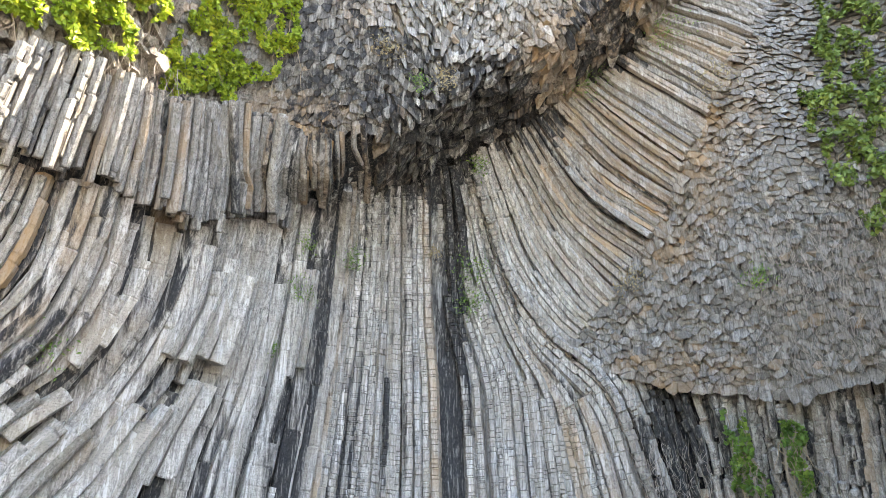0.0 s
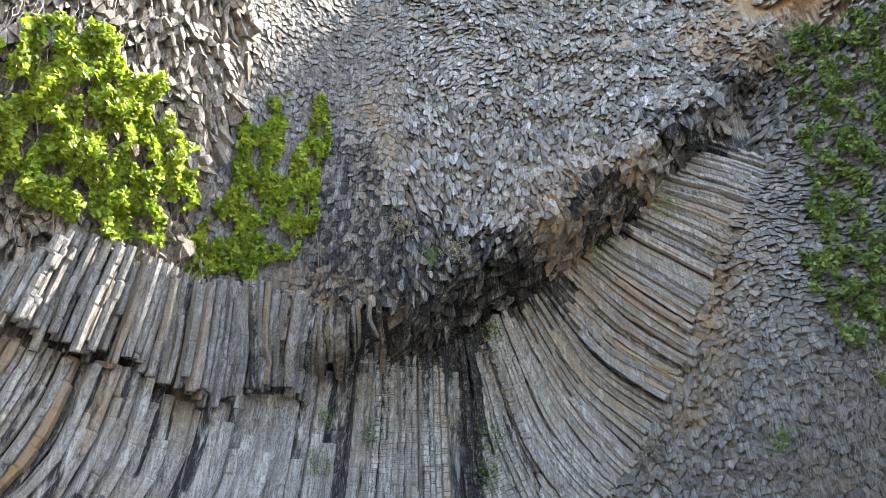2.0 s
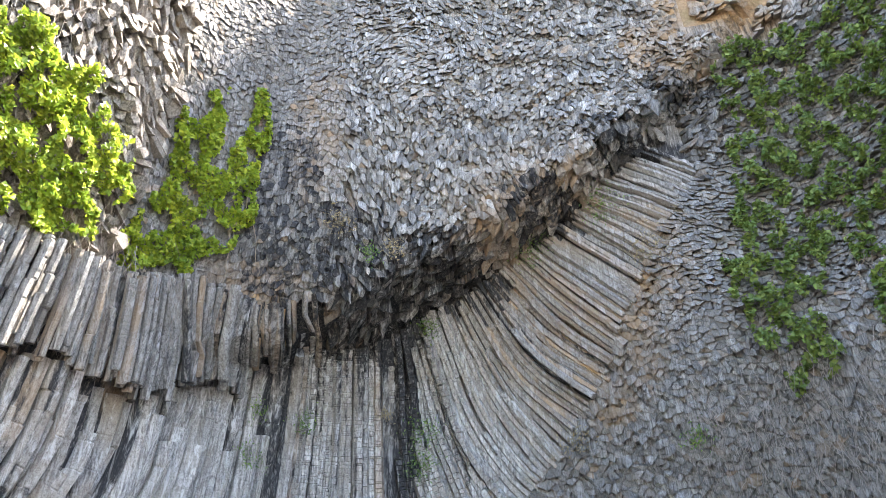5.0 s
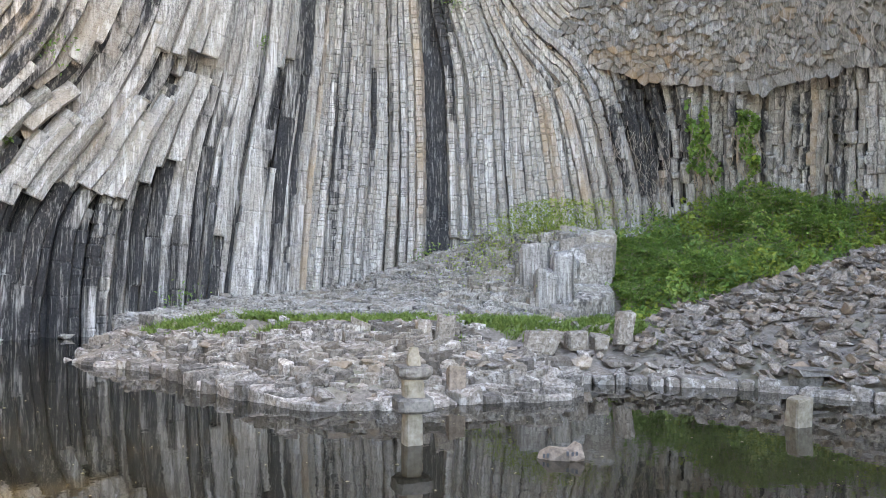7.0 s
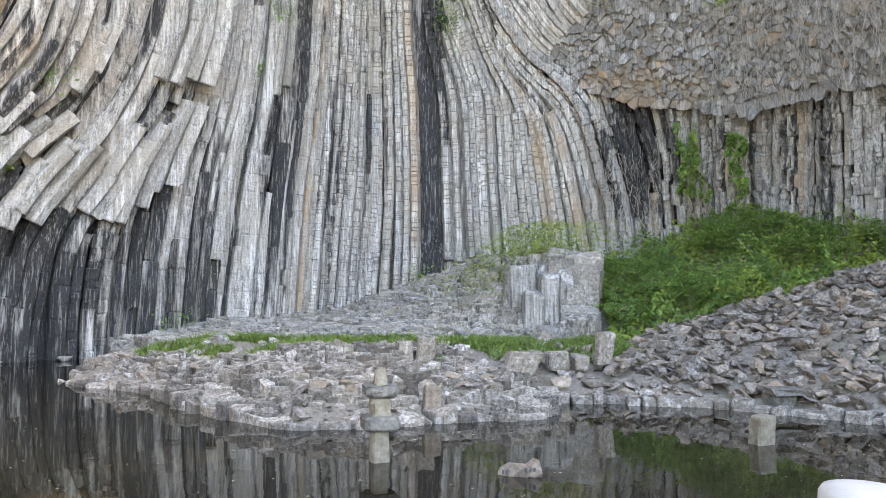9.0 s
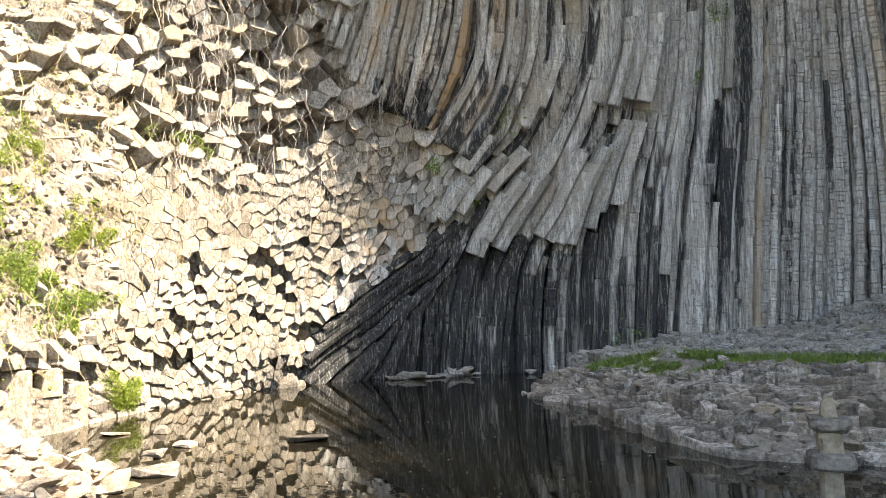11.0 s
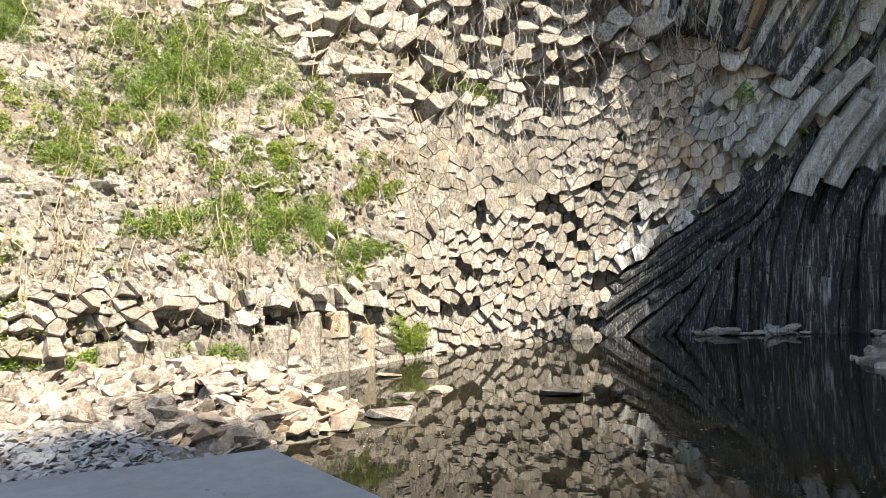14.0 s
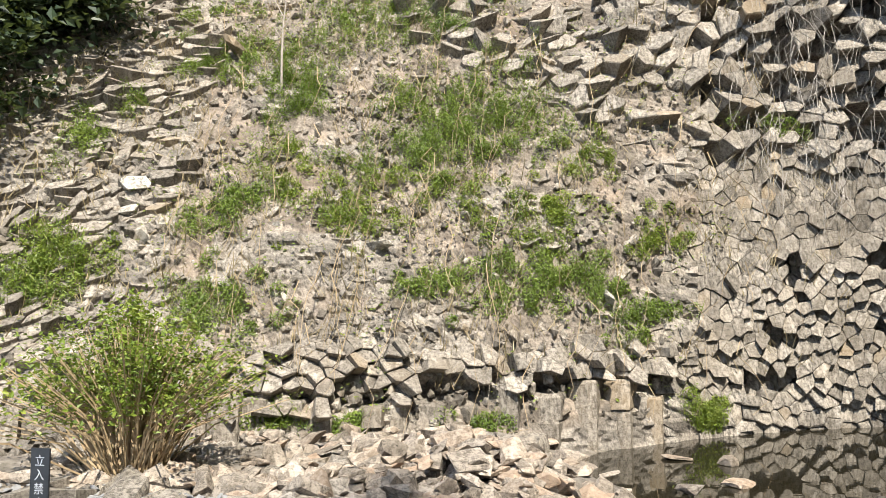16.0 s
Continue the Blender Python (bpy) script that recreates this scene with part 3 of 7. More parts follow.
def cliff_sheet():
    bs = np.arange(-80, 150.1, 0.6)
    rows = 84
    v = np.linspace(0, 1, rows)
    zz = -1.2 + (rim_z(bs)[:, None] + 1.2) * v[None, :]
    bb = np.repeat(bs[:, None], rows, 1)
    rough = np.array([[noise.noise(Vector((b * 0.35, z * 0.8, 3.1))) for z in zr] for b, zr in zip(bs, zz)])
    pts = cliff_xyz(bb, np.maximum(zz, -1.2), np.where((bb > np.interp(zz, LEFT_END_Z, LEFT_END_AT) - 1) & (zz < 12), -0.95 + 0.1 * rough, np.where((bb < -10) & (zz < 9.6), -0.95, -0.30) + 0.25 * rough))
    crown = []
    for back, rise in ((0.8, 0.5), (2, 1.4), (4, 3.6), (8, 8.5), (15, 17), (30, 30), (60, 42), (140, 50)):
        r = cliff_r(bs, rim_z(bs)) + back
        a = np.radians(bs)
        bump = np.array([noise.noise(Vector((b * 0.12, back * 0.3, 8.0))) for b in bs]) * min(1.5, 0.3 + back * 0.1)
        fall = np.where(bs > 94, np.clip((102 - bs) / 8, 0, 1), 1.0)
        crown.append(np.stack([-np.sin(a) * r, np.cos(a) * r, rim_z(bs) + rise * fall + bump], -1))
    pts = np.concatenate([pts, np.stack(crown, 1)], 1)
    m = pts.shape[1]
    faces = [(i * m + j, i * m + j + 1, (i + 1) * m + j + 1, (i + 1) * m + j) for i in range(len(bs) - 1) for j in range(m - 1)]
    tone = np.ones((len(bs), m, 4))
    for i, b in enumerate(bs):
        for j in range(m):
            z = zz[i, min(j, rows - 1)]
            # the sheet is blackened to paint in the shade of gaps between columns
            tone[i, j] = (0.8, rust(b, z), min(1, stain_and_shade(b, z) + 0.6) if zone_of(b, z) != "slope" else 0.3, 1) if j < rows else (0.55, 0.35, 0.3, 1)
    ob = add_mesh("cliff_face", pts.reshape(-1, 3), faces, BASALT, None, tone.reshape(-1, 4))
    ob.data.materials.append(SLOPE_SOIL)
    ob.data.materials.append(SOIL)
    ob.data.materials.append(OCHRE_SOIL)
    which = [(2 if j >= rows else (1 if bs[i] > 57 else (3 if bs[i] < ROOF_SOIL[0] - 1 and zz[i, j] > ROOF_SOIL[1] + 0.5 else 0))) for i in range(len(bs) - 1) for j in range(m - 1)]
    ob.data.polygons.foreach_set("material_index", which)
    return tagged(ob, "tall grey columnar basalt cliff with an overhanging roof", "cliff", kind="structure")


cliff = cliff_sheet()


def low_width(b, z):
    if b < -2 and z > 11:
        return 0.25
    return 0.34 if b < -13 else 0.37 if b < 11 else ((0.5 if z < 8 else 0.43) if b < 17 else (0.48 if b < 31 else 0.26))


def build_columns():
    r = random.Random(21)
    groups = [
        ("low", (-48, 44), (-0.4, 24), low_width, 0.0, 1, 34000),
        ("band", (7, 37), (12, 18), lambda b, z: 0.21, 0.6, 2, 8000),
    ]
    single, rest = 0, Bag()
    for zone, bearings, heights, width, out, seed, tries in groups:
        for path, w in trace_columns(zone, bearings, heights, width, seed, tries):
            b, z = path[len(path) // 2]
            joint = (0.19 if -9 < b < 9 else 0.36) if -60 < b < 9 and z < 14 else (0.8 if b < 9 else (0.6 if z < 3.5 or b > 30 else 1.5))
            stick = out + (r.uniform(-0.2, 0.25) if b < -13 else r.uniform(-0.12, 0.16) if b < 9 else r.uniform(-0.15, 0.25)) + (r.uniform(0.15, 0.4) if r.random() < 0.08 else 0)
            if b < -11.5 and z < 9:
                stick -= 0.45
            if abs(b - 0.5) < 0.9 and z < 17:
                stick -= 0.55
            if zone == "band":
                stick += 0.25 * math.sin(b * 1.7) + r.uniform(-0.12, 0.2)
                drop = r.choice((0, 0.1, 0.2, 0.3, 0.5)) * (1 if b > 11 else 0.5)
                foot = path[:1] - np.array([[0.0, 0.12]]) * np.arange(int(drop / 0.12), 0, -1)[:, None]
                path = np.concatenate([foot, path])
            verts, faces = column_mesh(path, w, r, joint, stick)
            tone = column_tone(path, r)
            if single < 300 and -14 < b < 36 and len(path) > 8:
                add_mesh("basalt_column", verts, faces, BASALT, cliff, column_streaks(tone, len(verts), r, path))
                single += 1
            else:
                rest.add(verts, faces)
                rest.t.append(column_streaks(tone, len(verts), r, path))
    tagged(rest.build("columns", BASALT, cliff), kind="stuff")
    # broken columns that stand proud of the wall, bundle by bundle: length, width, how far out, then bearing and height of each lower end
    for length, w, out, ends in (
            (3.8, 0.46, 0.55, ((20.9, 9.15), (19.9, 9.1), (18.9, 9.35), (17.9, 9.3))),
            (3.2, 0.44, 0.48, ((21.7, 5.0), (20.8, 5.55), (19.8, 5.8))),
            (3.4, 0.42, 0.60, ((25.5, 4.75), (24.8, 4.6), (24.0, 4.5), (23.2, 4.45))),
            (2.8, 0.50, 0.52, ((27.6, 4.9), (28.5, 4.3), (26.7, 5.8), (29.4, 4.6), (30.3, 4.1))),
            (2.0, 0.48, 0.40, ((28.9, 6.3), (30.2, 6.0), (31.5, 5.6), (32.8, 5.3), (31.0, 6.9))),
            (9.6, 0.36, 0.45, ((16.5, 3.3),)),
            (6.5, 0.55, 0.28, ((14.9, 0.4), (13.9, 0.5))),
            (2.6, 0.46, 0.36, ((26.3, 8.3), (28.2, 8.8), (24.9, 8.9))),
            (4.0, 0.42, 0.35, ((12.6, 9.5), (11.7, 9.9)))):
        for b, z in ends:
            line = np.array([(b, z)] + grow(b, z, 0.3, lambda bb, zz: True, int(length * r.uniform(0.85, 1.1) / 0.3)))
            verts, faces = column_mesh(line, w * r.uniform(0.9, 1.08), r, r.choice((1.1, 1.6, 2.2)), out + r.uniform(-0.07, 0.07))
            tone = (r.uniform(0.95, 1.1), rust(b, z) * r.uniform(0, 0.6), r.choice((0, 0, 0.1, 0.25)), 1)
            add_mesh("proud_column", verts, faces, BASALT, cliff, column_streaks(tone, len(verts), r))


build_columns()


def scatter_on_cliff(zones, bearings, heights, tries, gap, seed):
    """Places on the face, at least gap(b, z) apart, in the zones named."""
    g = np.random.default_rng(seed)
    b = g.uniform(*bearings, tries)
    z = g.uniform(*heights, tries)
    keep = z < rim_z(b) + 0.2
    b, z = b[keep], z[keep]
    p = cliff_xyz(b, z)
    wild = g.choice((0.55, 0.75, 1.0, 1.0, 1.35, 1.7), len(b)) if zones[0] != "roof" else g.choice((0.6, 0.8, 1.0, 1.2, 1.5), len(b))
    cell, out = {}, []
    for i in range(len(b)):
        if zone_of(b[i], z[i]) not in zones:
            continue
        d = gap(b[i], z[i]) * wild[i]
        if zones[0] == "slope" and slope_kind(b[i], z[i]) in ("stub", "mosaic", "ends"):
            d *= (0.92 + 0.12 * wild[i]) / wild[i]
        k = tuple(int(c // 1) for c in p[i])
        clash = False
        for x in (-1, 0, 1):
            for y in (-1, 0, 1):
                for w in (-1, 0, 1):
                    for q in cell.get((k[0] + x, k[1] + y, k[2] + w), ()):
                        if (q[0] - p[i][0]) ** 2 + (q[1] - p[i][1]) ** 2 + (q[2] - p[i][2]) ** 2 < d * d:
                            clash = True
                            break
                    if clash:
                        break
                if clash:
                    break
            if clash:
                break
        if clash:
            continue
        cell.setdefault(k, []).append(p[i])
        out.append(i)
    return b[out], z[out]


def fitted_outline(i, pts, u, v, tree, reach, stretch=1.0, turn=0.0):
    """The outline of the piece at pts[i] that fits between its neighbours, on the plane of u and v; longer along u by stretch."""
    c, s = math.cos(turn), math.sin(turn)
    u, v = (u * c + v * s) / math.sqrt(stretch), (v * c - u * s) * math.sqrt(stretch)
    poly = [(reach * 0.62 * math.cos(k * 0.785 + 0.2 * i), reach * 0.62 * math.sin(k * 0.785 + 0.2 * i)) for k in range(8)]
    for q, j, dist in tree.find_range(pts[i], reach * 1.25):
        if j == i:
            continue
        d = pts[j] - pts[i]
        x, y = float(d @ u), float(d @ v)
        h = 0.5 * (x * x + y * y)
        if h < 1e-6:
            continue
        out = []
        for (ax, ay), (bx, by) in zip(poly, poly[1:] + poly[:1]):
            sa, sb = ax * x + ay * y - h, bx * x + by * y - h
            if sa <= 0:
                out.append((ax, ay))
            if (sa < 0) != (sb < 0) and sa != sb:
                t = sa / (sa - sb)
                out.append((ax + (bx - ax) * t, ay + (by - ay) * t))
        poly = out
        if len(poly) < 3:
            return None
    clean = []
    for a in poly:
        if not clean or math.hypot(a[0] - clean[-1][0], a[1] - clean[-1][1]) > 0.03:
            clean.append(a)
    if len(clean) < 3:
        return None
    k = math.sqrt(stretch)
    return [(x * k * c - y / k * s, x * k * s + y / k * c) for x, y in clean]


def fitted_block(p, u, v, axis, poly, back, front, r, tilt=0.22, gap=0.05, chip=0.10, lift=(0.0, 0.0), rough=0.07):
    """A prism on that outline with a tilted, chipped front."""
    cx, cy = sum(a[0] for a in poly) / len(poly), sum(a[1] for a in poly) / len(poly)
    tu, tv = r.gauss(0, tilt) + lift[0], r.gauss(0, tilt) + lift[1]
    n = len(poly)
    size = max(math.hypot(a[0] - cx, a[1] - cy) for a in poly)
    jit = [(1 - gap) * r.uniform(0.97, 1.01) for _ in poly]
    verts = []
    for k, (depth, s) in enumerate(((-back, 1.0), (front - chip * size * 0.6, 1.0), (front, 1.0 - 1.6 * chip))):
        for (x, y), q in zip(poly, jit):
            dx, dy = (x - cx) * s * q, (y - cy) * s * q
            z = depth + (tu * dx + tv * dy if k else 0) + (r.gauss(0, rough) * size if k == 2 else 0)
            verts.append(p + u * (cx + dx) + v * (cy + dy) + axis * z)
    verts.append(p + u * cx + v * cy + axis * (front + r.uniform(-0.9, 2.0) * rough * size))
    faces = [(k * n + i, k * n + (i + 1) % n, (k + 1) * n + (i + 1) % n, (k + 1) * n + i) for k in (0, 1) for i in range(n)]
    faces += [(2 * n + i, 2 * n + (i + 1) % n, 3 * n) for i in range(n)]
    return np.array(verts), faces


def point_tree(pts):
    tree = mathutils.kdtree.KDTree(len(pts))
    for i, q in enumerate(pts):
        tree.insert(q, i)
    tree.balance()
    return tree


BIG_AT, BIG_Z = (40, 47.6, 50.4, 55, 58.3, 62, 66, 76, 80), (7.2, 6.0, 6.1, 6.1, 6.3, 7.0, 8.0, 8.7, 15)
STUB_AT, STUB_TOP = (30, 38, 42, 46, 50.5, 55, 58), (8.5, 7.0, 5.8, 4.5, 3.7, 2.5, 2.0)
STUB_LOW = (-2, -2, -2, 0.3, 1.0, 1.3, 1.4)


def slope_kind(b, z):
    """What the left-hand slope is made of at one place."""
    wob = noise.noise(Vector((b * 0.3, z * 0.8, 4.0)))
    if b < 80 and z > np.interp(b, BIG_AT, BIG_Z) + 0.6 * wob:
        return "big"
    if b < 57.5 + 1.2 * wob:
        if z > np.interp(b, STUB_AT, STUB_TOP) + 0.4 * wob:
            return "mosaic"
        return "stub" if z > np.interp(b, STUB_AT, STUB_LOW) + 0.3 * wob else "ends"
    if z < 1.0 and b < 100:
        return "foot"
    if z < 2.0 + 0.3 * wob and b < 97:
        return "row"
    if b > 90 + 3 * wob:
        return "slab"
    return "soil"


SLOPE_GAP = {"big": 0.58, "mosaic": 0.235, "stub": 0.215, "ends": 0.225, "foot": 0.5, "row": 0.31, "slab": 0.32, "soil": 0.30}


def slope_gap(b, z):
    kind = slope_kind(b, z)
    wild = noise.noise(Vector((b * 0.15, z * 0.35, 1)))
    return SLOPE_GAP[kind] * (1 + 0.45 * wild if kind in ("big", "slab", "row") else 1 + 0.2 * wild)


def slope_piece(kind, bi, zi, n, right, up, r):
    """Way out, depth, and the form of one rock of the slope: tilt, gap, chip, lift, roughness; then stretch and turn."""
    drift = noise.noise(Vector((bi * 0.10, zi * 0.16, 5.0)))
    patch = noise.noise(Vector((bi * 0.22, zi * 0.6, 8.0)))
    hollow = noise.noise(Vector((bi * 0.42, zi * 1.5, 21.0)))
    if kind == "big":                      # broken blocks with deep gaps
        front = r.uniform(-0.1, 0.22) + 0.75 * max(0, patch) * r.random() - (0.75 if hollow > 0.16 else 0)
        return n + 0.12 * up + 0.3 * drift * right, front, (0.34, 0.03, 0.07, (0.1, -0.32 - (0.3 if bi < 48 else 0)), 0.03), 1.25, 0.4 + 1.2 * drift
    if kind == "stub":                     # slanting column stubs with holes between
        front = r.uniform(0.0, 0.2) + 0.5 * max(0, patch) * r.random() - (0.6 if hollow > 0.2 and r.random() < 0.8 else 0)
        return 0.85 * n - 0.7 * right - 0.22 * up, front, (0.14, 0.02, 0.06, (0.25, -0.42), 0.02), 1.15, 0.45 + 0.3 * drift
    if kind == "mosaic":                   # closely fitted ends of low relief
        front = r.uniform(-0.02, 0.035) + (0.15 * r.random() if r.random() < 0.08 else 0) - (0.12 if hollow > 0.42 else 0)
        return n - 0.3 * right, front, (0.07, 0.012, 0.03, (0.05, -0.06 - (0.2 if bi < 46 else 0)), 0.02), 1.2, 0.5 + 0.5 * drift
    if kind == "ends":                     # rounded ends that step down to the water
        front = r.uniform(-0.04, 0.08) - (0.25 if hollow > 0.36 else 0)
        return n - 0.25 * right + 0.1 * up, front, (0.13, 0.02, 0.09, (0.05, -0.22), 0.025), 1.2, 0.2 + 0.3 * drift
    if kind == "row":                      # the row of blocks that stands proud over dark hollows
        low = zi < 1.4 + 0.15 * patch
        front = r.uniform(-0.75, -0.2) if low and hollow > -0.2 else r.uniform(0.0, 0.42) * (1.0 if zi < 1.95 else 0.5)
        return n - 0.25 * up, front, (0.3, 0.03, 0.07, (0.0, -0.35), 0.025), 1.1, 0.6 * drift
    if kind == "slab":                     # dipping slabs
        front = r.uniform(-0.14, 0.16) + (0.15 if patch > 0.25 else 0)
        return n + 0.15 * up, front, (0.22, 0.03, 0.06, (0.1, -0.3), 0.025), 2.0, 0.6 + 0.3 * drift
    if r.random() < (0.5 if patch > 0.12 else 0.93):   # stones set in the soil
        return None
    return n + r.gauss(0, 0.2) * right, r.uniform(-0.10, 0.06), (0.25, 0.04, 0.08, (0.0, -0.25), 0.03), 1.5, 0.4 + 0.5 * drift


def slope_relief(b, z):
    """Metres that the slope's ground stands out, the share of bare rock there, and a random number of its stone."""
    s, h = math.radians(b) * 14.5, z * 1.3
    soft = 0.16 * noise.noise(Vector((s * 0.5, h * 0.5, 1))) + 0.07 * noise.noise(Vector((s * 1.7, h * 1.7, 2))) + 0.03 * noise.noise(Vector((s * 6, h * 6, 3)))
    bare = noise.noise(Vector((s * 0.4, h * 0.7, 7))) + (0.7 if b > 90 else 0) + (0.45 if 74 < b < 87 and 2.9 < z < 4.2 else 0) + (0.4 if z < 2.6 else 0) - 0.12
    rock = min(1.0, max(0.0, bare * 3.5))
    d, pts = noise.voronoi(Vector((s * 2.6 + 0.5 * soft, h * 3.6, 0)))
    c = noise.cell(pts[0] * 37.0)
    stone = (0.03 + 0.17 * abs(c)) * min(1.0, (d[1] - d[0]) * 7)
    d2, pts2 = noise.voronoi(Vector((s * 8.0, h * 9.0, 4)))
    small = 0.055 * min(1.0, (d2[1] - d2[0]) * 4) * abs(noise.cell(pts2[0] * 31.0))
    under = 0.55 * max(0.0, 1 - abs(z - 1.2) / 0.3) if b < 97 else 0.0
    return soft + rock * stone + (1 - 0.5 * rock) * small - under, rock, c


def build_slope_ground():
    """The slope's own ground: trodden soil with stones and bare ledges in it."""
    bs, zs = np.arange(55.5, 114.1, 0.24), np.arange(-0.3, 16.5, 0.075)
    bb, zz = np.meshgrid(bs, zs, indexing="ij")
    out = np.array([slope_relief(b, z) for b, z in zip(bb.ravel(), zz.ravel())])
    pts = cliff_xyz(bb, zz, out[:, 0].reshape(bb.shape) - 0.05)
    pts = np.where((zz > rim_z(bb))[..., None], cliff_xyz(bb, rim_z(bb), -0.5), pts)
    m = len(zs)
    faces = [(i * m + j, i * m + j + 1, (i + 1) * m + j + 1, (i + 1) * m + j) for i in range(len(bs) - 1) for j in range(m - 1)]
    tone = np.stack([0.85 + 0.35 * out[:, 2], 0 * out[:, 0], out[:, 1], 1 + 0 * out[:, 0]], 1)
    ob = add_mesh("slope_ground", pts.reshape(-1, 3), faces, SCREE, cliff, tone)
    return tagged(ob, "sunlit stony soil slope with bare rock ledges", kind="structure")


def build_foot_wall():
    """The low wall of upright column fronts under the proud row."""
    r = random.Random(51)
    s = math.radians(57.2) * 13.5
    while s < math.radians(98) * 13.5:
        w = r.uniform(0.28, 0.62)
        b = math.degrees((s + w / 2) / 13.5)
        k = cliff_r(b, 0.75)
        wide = w * float(k) / 13.5
        top = r.uniform(0.95, 1.35) - (0.25 if r.random() < 0.2 else 0)
        cut = r.uniform(0.45, 0.75)
        parts = ((-0.4, top),) if r.random() < 0.55 else ((-0.4, cut), (cut + 0.012, top))
        a = math.radians(b)
        out = np.array((math.sin(a), -math.cos(a), 0.0))
        side = np.array((math.cos(a), math.sin(a), 0.0))
        base = np.array((-math.sin(a), math.cos(a), 0.0)) * float(k)
        for z0, z1 in parts:
            push, yaw = r.uniform(-0.05, 0.22), r.gauss(0, 0.1)
            shape = [(-0.49, -0.9), (-0.5, 0.02 + yaw * 0.3), (-0.22, 0.10 + r.uniform(-0.03, 0.05)), (0.22, 0.10 + r.uniform(-0.03, 0.05)), (0.5, 0.02 - yaw * 0.3), (0.49, -0.9)]
            verts = []
            for z, q, inn in ((z0, 0.985, 0.0), (z1 - 0.05, 0.97, -0.02), (z1, 0.86, -0.08)):
                for x, y in shape:
                    verts.append(base + side * (x * wide * q) + out * (push + y * (1 if y < -0.5 else 0.8) + inn - 0.12 * max(0, z)) + np.array((0, 0, z + r.gauss(0, 0.018))))
            faces = [(k * 6 + i, k * 6 + (i + 1) % 6, (k + 1) * 6 + (i + 1) % 6, (k + 1) * 6 + i) for k in (0, 1) for i in range(6)] + [(12, 13, 14, 15, 16, 17)]
            moss = 0.55 if 57.5 < b < 63.5 and r.random() < 0.7 else 0.1 * r.random()
            add_mesh("foot_column", np.array(verts), faces, WARM_BASALT, cliff, np.tile((r.uniform(0.7, 1.1), moss, 0.25 if moss > 0.3 else r.uniform(0, 0.15), 1), (len(verts), 1)))
        s += w


